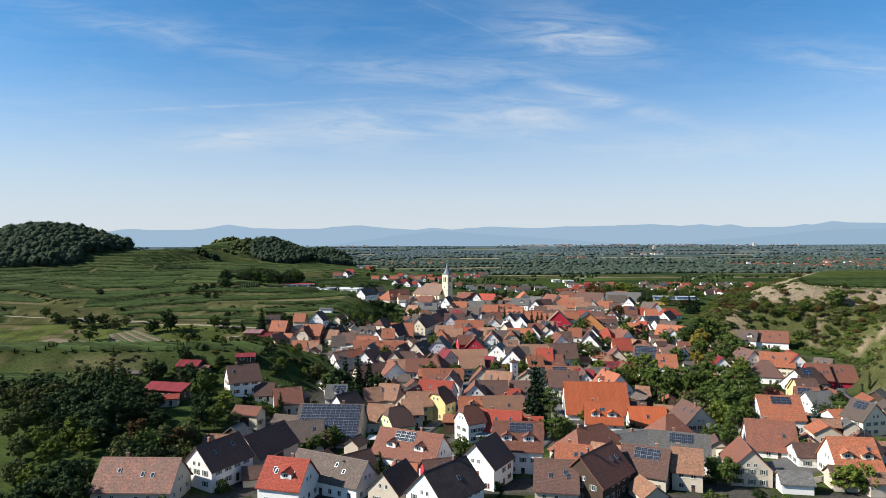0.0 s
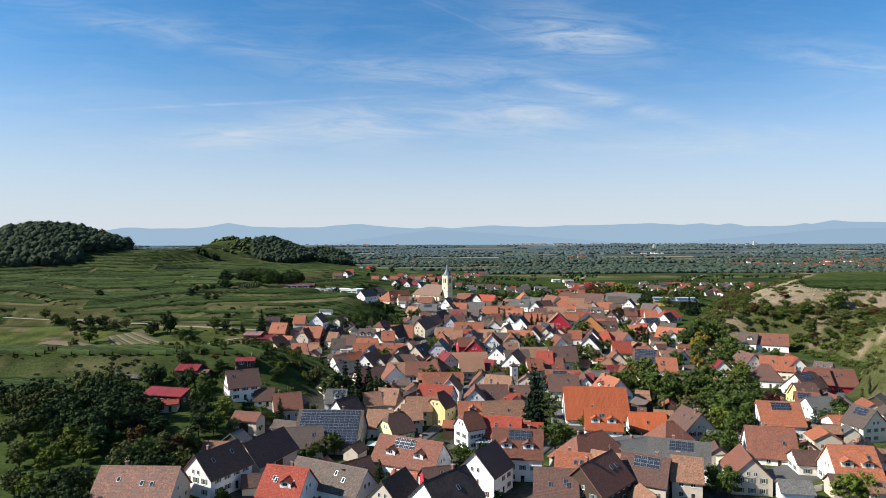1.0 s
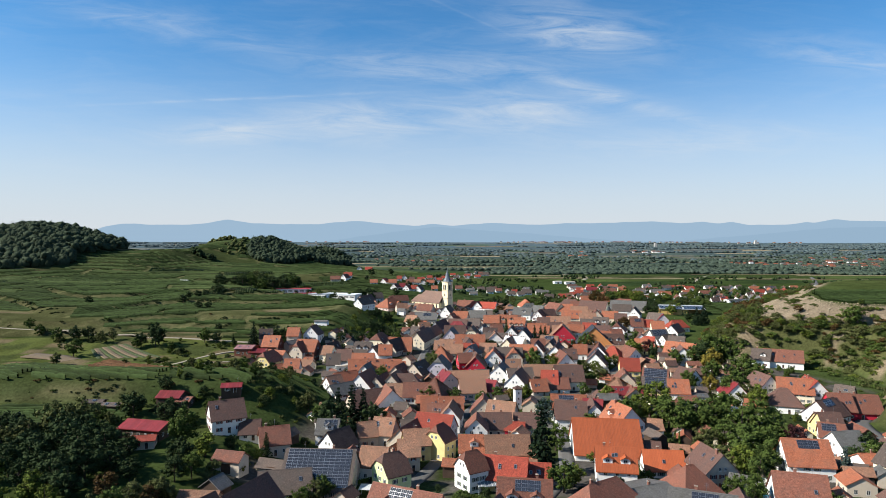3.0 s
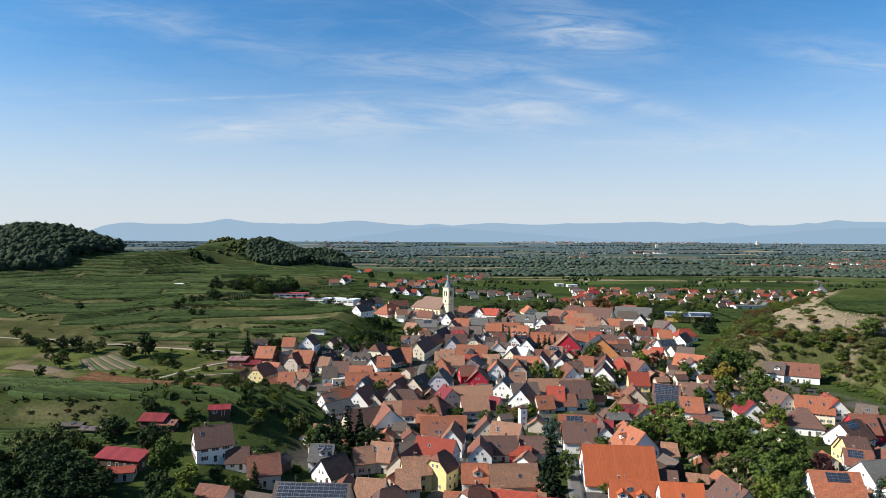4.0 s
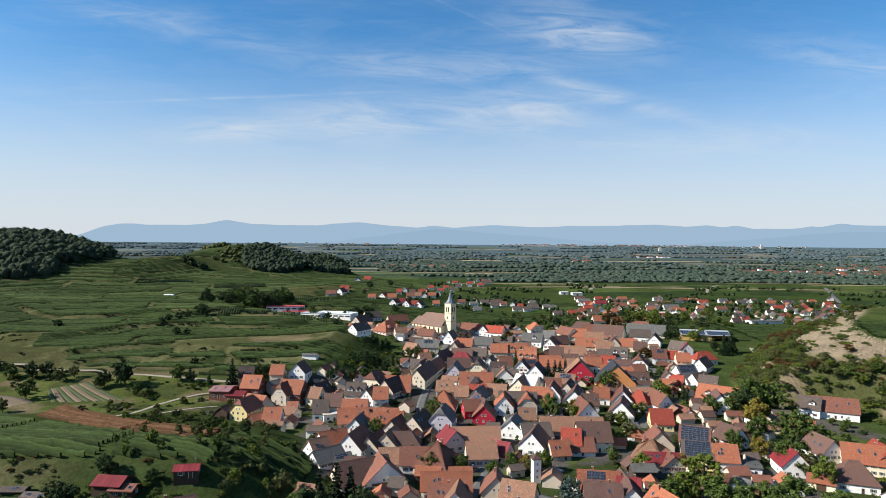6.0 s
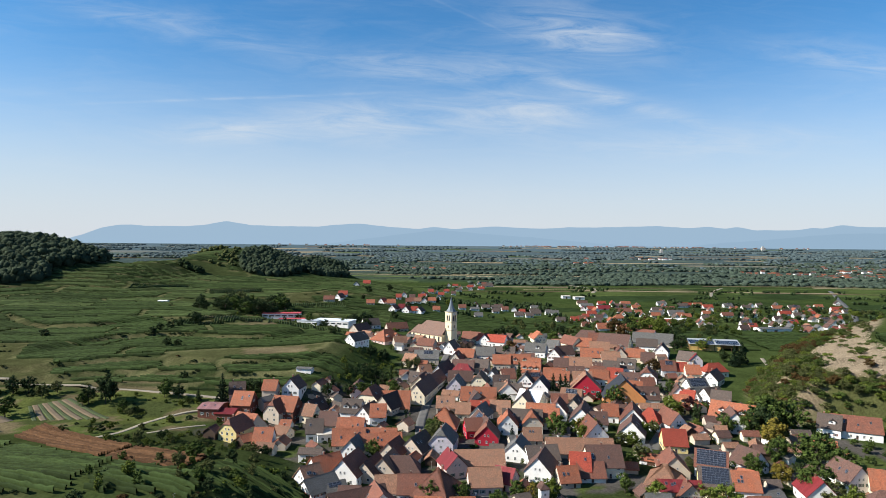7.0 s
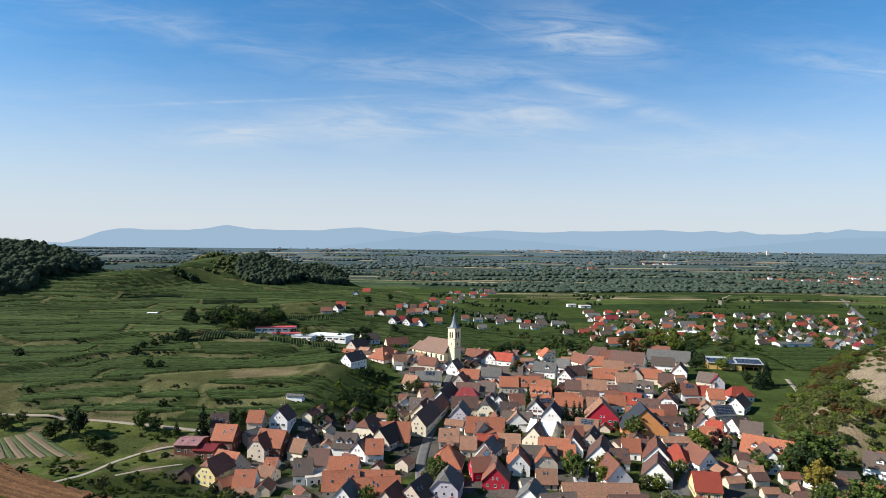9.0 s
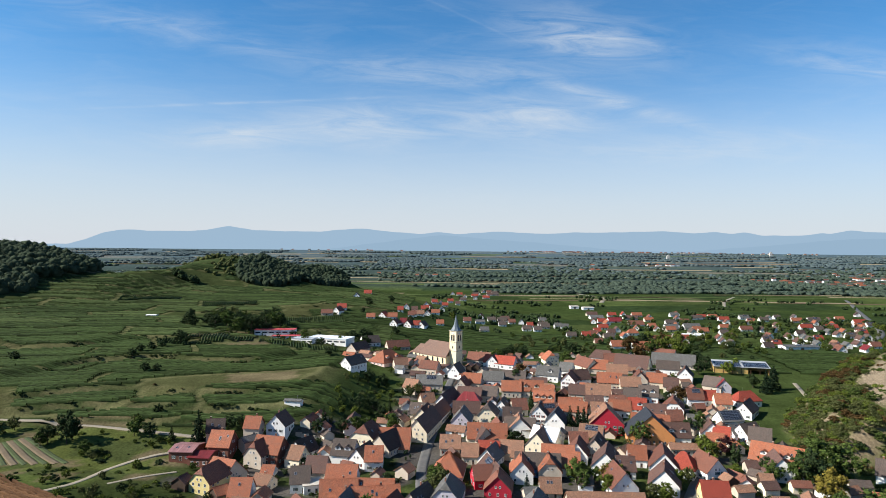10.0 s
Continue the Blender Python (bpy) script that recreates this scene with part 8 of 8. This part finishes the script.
tree(-120.2, 202.8, 7.8, "round", "dark")
tree(-102.4, 204.8, 11.9, "round", "dark", 1.2)
tree(-98.0, 210.2, 8.9, "round", "dark", 1.2)
tree(-90.0, 205.8, 7.0, "round", "dark", 1.2)
tree(-107.0, 197.6, 11.9, "round", "dark", 1.2)
tree(-101.2, 194.8, 10.0, "round", "dark", 1.2)
tree(-110.5, 192.5, 9.0, "tall", "light", 1.2)
tree(-108.5, 193.1, 9.0, "tall", "light", 1.2)
tree(-103.4, 187.9, 8.0, "round", "light")
tree(-117.1, 187.5, 8.0, "round", "light")
tree(-119.8, 184.6, 8.0, "round", "olive")
tree(-108.9, 181.0, 8.1, "round", "light")
tree(-109.9, 168.1, 8.1, "round", "olive")
tree(-102.4, 163.1, 8.2, "round", "light")
tree(-95.6, 162.7, 9.2, "round", "dark", 1.1)
tree(-92.5, 166.6, 9.2, "round", "dark", 1.1)
tree(-95.3, 156.0, 8.3, "round", "dark", 1.2)
tree(-88.2, 154.4, 8.4, "round", "dark", 1.2)
tree(-96.2, 149.8, 8.4, "round", "dark", 1.2)
tree(-91.0, 194.5, 9.0, "tall", "rust", 1.3)
tree(-86.9, 179.1, 10.1, "round", "olive")
tree(-83.3, 182.9, 10.1, "round", "green")
tree(-80.8, 186.7, 10.0, "round", "olive")
tree(-77.4, 187.7, 9.0, "round", "rust")
tree(-75.5, 192.1, 9.0, "round", "olive")
tree(-84.1, 178.1, 8.1, "round", "dark")
tree(-78.5, 175.0, 9.2, "round", "dark")
tree(-74.6, 176.8, 8.1, "round", "dark")
tree(-84.6, 173.8, 7.1, "round", "dark")
tree(-73.8, 184.0, 7.0, "round", "olive")
tree(-73.6, 193.9, 6.0, "round", "olive")
tree(-84.7, 232.7, 12.7, "round", "green")
tree(-76.2, 227.6, 8.9, "tall", "light", 1.5)
tree(-80.1, 215.7, 9.9, "round", "dark")
tree(-99.5, 250.6, 9.7, "round", "dark")
tree(-118.6, 264.2, 8.4, "round", "olive", 1.1)
tree(-74.1, 211.1, 8.0, "round", "green")
tree(-77.6, 207.4, 8.0, "round", "dark")
tree(-68.8, 213.5, 6.0, "round", "olive")
tree(-68.4, 223.2, 5.0, "round", "olive")
tree(-62.8, 220.1, 4.0, "round", "yellow")
tree(-70.3, 234.9, 5.9, "round", "dark")
tree(-64.1, 233.5, 5.9, "round", "green")
tree(-59.8, 239.8, 8.6, "fir", "dark")
tree(-40.9, 207.3, 6.3, "round", "green")
tree(-37.2, 210.2, 7.6, "round", "olive")
tree(-35.1, 213.4, 7.6, "round", "green")
tree(-25.2, 170.9, 8.8, "fir", "dark", 1.4)
tree(-17.3, 183.2, 7.6, "fir", "dark", 1.2)
tree(6.4, 207.6, 5.0, "round", "green", 1.4)
tree(38.8, 219.8, 10.3, "round", "green")
tree(43.3, 225.8, 7.7, "round", "light")
tree(61.5, 205.0, 5.2, "fir", "light", 1.1)
# conifers and garden trees in the middle
tree(34.4, 237.1, 25.5, "fir", "fir", 0.95)
tree(44.0, 263.9, 10.4, "round", "green")
tree(-42.0, 282.6, 18.7, "fir", "fir", 0.9)
tree(-38.0, 292.3, 18.8, "fir", "fir")
tree(-33.2, 293.1, 17.6, "fir", "fir")
tree(-43.8, 275.3, 15.0, "round", "dark")
tree(-28.5, 288.3, 12.6, "round", "dark")
tree(-36.9, 269.1, 11.3, "round", "dark")
tree(-25.5, 290.2, 8.8, "round", "dark")
tree(-49.2, 279.9, 9.9, "round", "green")
tree(-56.0, 290.0, 8.7, "round", "olive")
tree(45.4, 299.6, 11.6, "round", "blue", 0.9)
tree(33.9, 336.9, 7.6, "round", "yellow")
tree(41.7, 338.2, 8.9, "round", "light")
tree(37.1, 334.1, 7.6, "round", "olive")
tree(28.7, 339.1, 7.7, "round", "green")
tree(19.7, 328.3, 7.7, "round", "green")
tree(6.9, 337.4, 7.7, "round", "green")
tree(-5.7, 335.1, 9.0, "round", "green")
tree(64.7, 290.8, 7.8, "round", "green", 1.2)
tree(58.9, 409.5, 10.4, "tall", "green", 1.2)
tree(69.4, 406.6, 9.1, "round", "light")
tree(90.6, 381.2, 9.0, "round", "olive", 1.2)
tree(83.7, 372.3, 7.9, "round", "green")
tree(73.3, 346.6, 7.9, "round", "green")
tree(82.6, 334.5, 9.1, "round", "light", 1.1)
tree(-33.5, 382.7, 9.1, "round", "green", 0.9)
# the wood below the scarp
tree(99.2, 313.1, 16.7, "round", "light", 1.1)
tree(88.9, 304.3, 12.9, "round", "light", 1.1)
tree(98.0, 293.8, 15.5, "round", "green", 1.1)
tree(99.9, 285.3, 14.2, "round", "green")
tree(106.6, 286.3, 15.5, "round", "green", 1.1)
tree(111.5, 281.6, 15.5, "round", "green")
tree(120.4, 287.4, 16.8, "round", "green", 1.1)
tree(119.3, 272.7, 15.5, "round", "green", 1.1)
tree(128.2, 275.8, 16.8, "round", "green", 1.1)
tree(110.0, 247.7, 14.3, "round", "green", 1.1)
tree(115.5, 246.7, 14.4, "round", "green")
tree(108.9, 264.8, 11.7, "round", "green")
tree(99.8, 262.3, 10.4, "round", "olive")
tree(95.6, 237.4, 10.3, "round", "olive")
tree(102.2, 234.8, 11.7, "round", "light")
tree(103.2, 225.7, 10.4, "round", "green")
tree(125.4, 258.1, 11.7, "round", "green")
tree(82.3, 297.8, 11.6, "round", "green")
tree(77.7, 300.3, 10.4, "round", "green")
tree(150.9, 321.0, 12.9, "willow", "light", 0.9)
tree(147.8, 341.2, 14.9, "round", "green")
tree(153.9, 381.2, 12.7, "round", "green")
tree(169.1, 376.5, 16.4, "round", "green", 1.2)
tree(170.1, 358.8, 15.0, "round", "green", 1.1)
tree(141.2, 355.5, 10.0, "round", "yellow")
tree(134.1, 363.7, 11.3, "round", "green")
tree(110.8, 237.0, 10.5, "round", "green")
tree(103.0, 284.5, 10.3, "round", "green")
tree(91.1, 267.5, 7.8, "column", "green")
tree(92.0, 265.6, 7.8, "column", "green")
tree(149.7, 332.4, 11.3, "round", "olive")
tree(132.3, 258.1, 11.7, "round", "red")
tree(126.0, 254.3, 7.8, "round", "green")
tree(134.1, 231.5, 11.9, "fir", "blue", 1.1)
tree(183.0, 279.7, 9.1, "column", "dark")
tree(193.0, 289.7, 9.0, "column", "dark")
tree(156.2, 254.0, 10.4, "round", "dark")
tree(153.0, 244.2, 10.4, "round", "green")
tree(147.0, 246.0, 7.8, "round", "dark")
tree(112.6, 202.6, 6.5, "round", "green")
tree(89.4, 205.9, 7.8, "column", "green", 1.6)
tree(94.0, 210.4, 9.1, "round", "green")
tree(74.4, 175.5, 7.9, "round", "green")
tree(77.1, 173.5, 7.9, "round", "green")
tree(89.5, 214.4, 7.8, "round", "green")
tree(105.2, 168.8, 7.8, "round", "light", 1.1)
tree(109.8, 169.3, 7.8, "round", "light", 1.1)
# beside the quarry
tree(262.0, 425.5, 13.5, "round", "green", 1.1)
tree(172.5, 424.3, 19.6, "round", "green", 1.1)
tree(180.9, 422.9, 18.1, "round", "green", 1.1)
tree(164.1, 418.0, 17.0, "round", "dark", 1.1)
tree(161.0, 396.7, 15.5, "round", "yellow")
tree(158.8, 417.5, 13.1, "round", "green")
tree(148.3, 421.1, 10.5, "round", "green")
tree(150.2, 432.0, 9.2, "round", "dark")
# right-hand gardens and the far side of the village
tree(171.8, 731.1, 17.4, "round", "rust")
tree(202.9, 788.7, 16.0, "round", "dark")
tree(194.5, 717.5, 19.0, "round", "light", 1.1)
tree(204.4, 716.9, 19.0, "round", "light", 1.1)
tree(211.5, 711.5, 17.9, "round", "light")
tree(182.0, 702.8, 16.6, "round", "green")
tree(168.7, 690.7, 15.5, "round", "rust")
tree(216.2, 709.4, 15.4, "round", "green")
tree(208.2, 666.1, 15.8, "tall", "dark", 1.2)
tree(209.6, 650.1, 13.2, "round", "dark")
tree(198.4, 635.2, 10.6, "round", "dark")
tree(54.1, 603.7, 13.6, "round", "rust")
tree(49.2, 598.5, 11.1, "round", "dark")
tree(47.0, 684.0, 10.8, "round", "dark")
tree(56.0, 700.8, 12.0, "round", "dark")
tree(41.8, 677.8, 10.9, "round", "green")
tree(99.3, 667.9, 11.8, "round", "green")
tree(116.4, 728.2, 12.1, "round", "dark")
tree(154.0, 556.5, 11.5, "round", "rust", 1.1)
tree(146.4, 553.6, 8.9, "round", "dark")
tree(69.7, 496.6, 14.2, "fir", "fir", 0.9)
tree(74.2, 495.6, 14.2, "fir", "fir")
tree(77.2, 494.0, 14.2, "fir", "fir")
tree(52.6, 537.4, 13.8, "fir", "dark", 0.7)
tree(236.0, 592.0, 18.3, "fir", "fir", 1.2)
tree(226.1, 583.1, 16.9, "fir", "fir", 1.1)
tree(223.5, 597.0, 10.5, "round", "dark")
tree(103.1, 471.9, 13.1, "round", "green")
tree(75.4, 424.6, 8.9, "round", "light")
tree(71.3, 417.1, 9.0, "round", "yellow")
tree(66.3, 418.4, 7.7, "round", "green")
tree(57.5, 417.4, 11.6, "round", "green")
tree(78.0, 417.2, 7.7, "round", "green")
tree(109.2, 419.8, 7.7, "round", "olive")
tree(130.5, 457.2, 10.4, "round", "light")
tree(129.3, 446.9, 10.4, "round", "light")
tree(133.0, 449.2, 7.8, "round", "yellow")
tree(141.4, 456.1, 10.4, "round", "red")
tree(139.8, 442.6, 11.8, "column", "dark", 1.6)
tree(143.3, 445.3, 10.5, "column", "dark", 1.6)
tree(143.1, 486.8, 10.3, "round", "dark")
tree(136.2, 491.5, 9.1, "round", "dark")
tree(150.0, 509.4, 7.7, "round", "green")
tree(92.4, 400.5, 7.7, "round", "light", 1.2)
tree(102.8, 415.6, 7.7, "round", "light")
tree(86.8, 401.5, 7.7, "round", "olive")
tree(-5.9, 409.3, 11.5, "round", "green")
tree(-4.1, 406.7, 10.4, "round", "olive")
tree(-6.8, 400.5, 10.5, "round", "olive")
tree(32.3, 467.7, 8.9, "round", "dark")
tree(36.6, 469.1, 7.7, "round", "dark")
tree(33.9, 409.6, 7.7, "fir", "blue")
tree(223.3, 637.7, 10.5, "round", "light", 1.2)
tree(236.3, 652.0, 10.5, "round", "light", 1.3)
# left-hand gardens and the edge of the vineyards
tree(-124.7, 442.8, 16.2, "fir", "fir")
tree(-188.9, 440.2, 15.8, "round", "dark", 0.8)
tree(-188.0, 443.3, 12.2, "round", "dark", 0.8)
tree(-200.1, 437.1, 7.3, "round", "green")
tree(-139.0, 444.6, 7.5, "fir", "dark")
tree(-223.3, 452.9, 7.2, "round", "olive")
tree(-162.6, 458.5, 7.3, "round", "green")
tree(-159.0, 474.2, 6.1, "round", "dark")
tree(-54.8, 509.3, 11.0, "round", "dark")
tree(-46.4, 513.9, 11.1, "round", "dark")
tree(-41.2, 504.4, 12.4, "tall", "dark")
tree(-36.0, 509.9, 14.9, "fir", "dark", 0.8)
tree(-32.6, 492.6, 10.0, "round", "green", 1.1)
tree(-45.6, 485.3, 8.7, "round", "green")
tree(-51.3, 479.4, 8.8, "round", "green")
tree(-58.0, 470.2, 8.8, "round", "dark")
tree(-68.2, 471.4, 11.2, "fir", "dark", 0.8)
tree(-69.9, 461.2, 7.5, "round", "dark")
tree(-108.4, 459.1, 7.5, "round", "dark")
tree(-113.2, 454.6, 8.7, "round", "dark")
tree(-26.9, 561.0, 8.7, "round", "olive")
tree(-21.5, 566.6, 8.7, "round", "olive")
tree(-47.1, 573.3, 10.0, "round", "dark")
tree(-56.5, 570.1, 9.9, "round", "dark")
tree(-89.2, 379.3, 7.7, "round", "olive")
tree(-83.4, 381.5, 6.4, "round", "dark")
tree(-39.9, 397.5, 7.7, "round", "green")
tree(-260.3, 450.6, 9.6, "round", "green")
tree(-247.2, 450.4, 10.8, "round", "dark")
tree(-240.1, 453.0, 9.6, "round", "dark")
tree(-227.8, 445.8, 8.4, "round", "olive")
tree(-282.6, 467.6, 8.4, "round", "green")
tree(-295.8, 477.0, 8.5, "round", "green")
tree(-232.6, 422.5, 12.1, "round", "green")
tree(-227.2, 395.9, 7.4, "round", "olive")
tree(-159.3, 447.9, 8.6, "round", "green")
tree(-151.1, 447.0, 7.4, "round", "dark")
tree(-198.2, 440.1, 9.7, "round", "dark")
tree(-115.7, 260.7, 9.6, "round", "dark", 1.2)
tree(-111.0, 278.6, 7.2, "round", "dark")
tree(-123.8, 252.9, 7.2, "round", "green")
tree(-119.1, 251.1, 6.0, "round", "olive")
tree(-174.7, 431.4, 7.3, "round", "green")
tree(-139.4, 375.3, 6.3, "round", "olive")
tree(-97.9, 335.5, 7.5, "round", "green")
tree(-95.1, 313.0, 6.1, "round", "olive")
tree(-98.5, 254.4, 9.7, "round", "dark", 1.1)
# on the slope and by the halls
tree(-222.3, 651.0, 11.0, "round", "dark", 1.1)
tree(-217.0, 649.4, 9.8, "round", "dark")
tree(-224.9, 625.0, 7.4, "round", "dark")
tree(-226.5, 609.8, 7.4, "round", "dark")
tree(-231.2, 601.5, 7.4, "round", "dark")
tree(-233.0, 593.3, 7.4, "round", "dark")
tree(-201.4, 547.2, 7.4, "round", "dark")
tree(-193.9, 546.9, 6.2, "round", "dark")
tree(-254.3, 744.2, 14.1, "round", "dark")
tree(-248.4, 742.5, 12.8, "round", "dark")
tree(-242.7, 762.2, 12.8, "round", "dark")
tree(-238.8, 773.6, 14.0, "round", "green")
tree(-234.3, 785.2, 16.6, "round", "dark")
tree(-226.3, 794.3, 17.8, "round", "olive")
tree(-211.5, 780.3, 15.4, "round", "green")
tree(-198.5, 775.7, 14.2, "round", "dark")
tree(-194.5, 798.7, 15.4, "round", "dark")
tree(-190.9, 815.8, 16.6, "round", "dark")
tree(-180.2, 799.3, 15.4, "round", "green")
tree(-166.6, 771.4, 7.8, "round", "green")
tree(-153.6, 752.8, 7.8, "round", "dark")
tree(-142.7, 755.0, 9.1, "round", "green")
tree(-95.5, 759.4, 11.8, "round", "dark")
tree(-86.1, 767.7, 13.0, "round", "dark")
tree(-81.0, 772.5, 10.4, "round", "dark")
tree(-103.0, 733.7, 9.2, "round", "green")
tree(-116.0, 702.0, 7.9, "round", "dark")
tree(-100.0, 653.4, 7.8, "round", "dark")
tree(-133.9, 718.1, 7.9, "round", "green")
tree(-82.0, 722.1, 7.9, "round", "green")
tree(-310.0, 578.6, 7.2, "round", "dark", 1.2)
tree(-124.4, 569.2, 5.0, "bush", "dark")
tree(-57.1, 811.0, 11.6, "round", "dark")
tree(-45.4, 879.2, 11.6, "round", "dark")
tree(5.4, 1005.8, 11.0, "round", "light")
tree(-107.1, 983.9, 12.4, "round", "dark")
tree(-85.4, 1078.1, 12.3, "round", "dark")
tree(-106.4, 915.5, 7.6, "round", "dark")
tree(-267.1, 783.5, 11.4, "round", "dark")
tree(-225.1, 736.6, 15.3, "round", "dark")
tree(-223.2, 763.3, 17.9, "round", "green")
tree(-210.4, 764.5, 19.3, "round", "dark")
tree(-205.4, 740.8, 16.7, "round", "green")
tree(-195.3, 753.2, 18.1, "round", "dark")
tree(-184.2, 763.3, 18.2, "round", "dark")
tree(-182.1, 778.5, 18.1, "round", "green")
tree(-176.1, 787.9, 15.5, "round", "dark")
tree(-94.8, 747.3, 13.2, "round", "dark")
tree(-85.1, 749.9, 13.2, "round", "dark")
tree(-79.1, 735.9, 10.6, "round", "dark")
tree(223.2, 843.1, 12.5, "round", "light")
tree(230.1, 816.7, 13.7, "round", "rust")
tree(254.8, 834.3, 13.7, "round", "light")
tree(264.7, 819.8, 12.5, "round", "green")
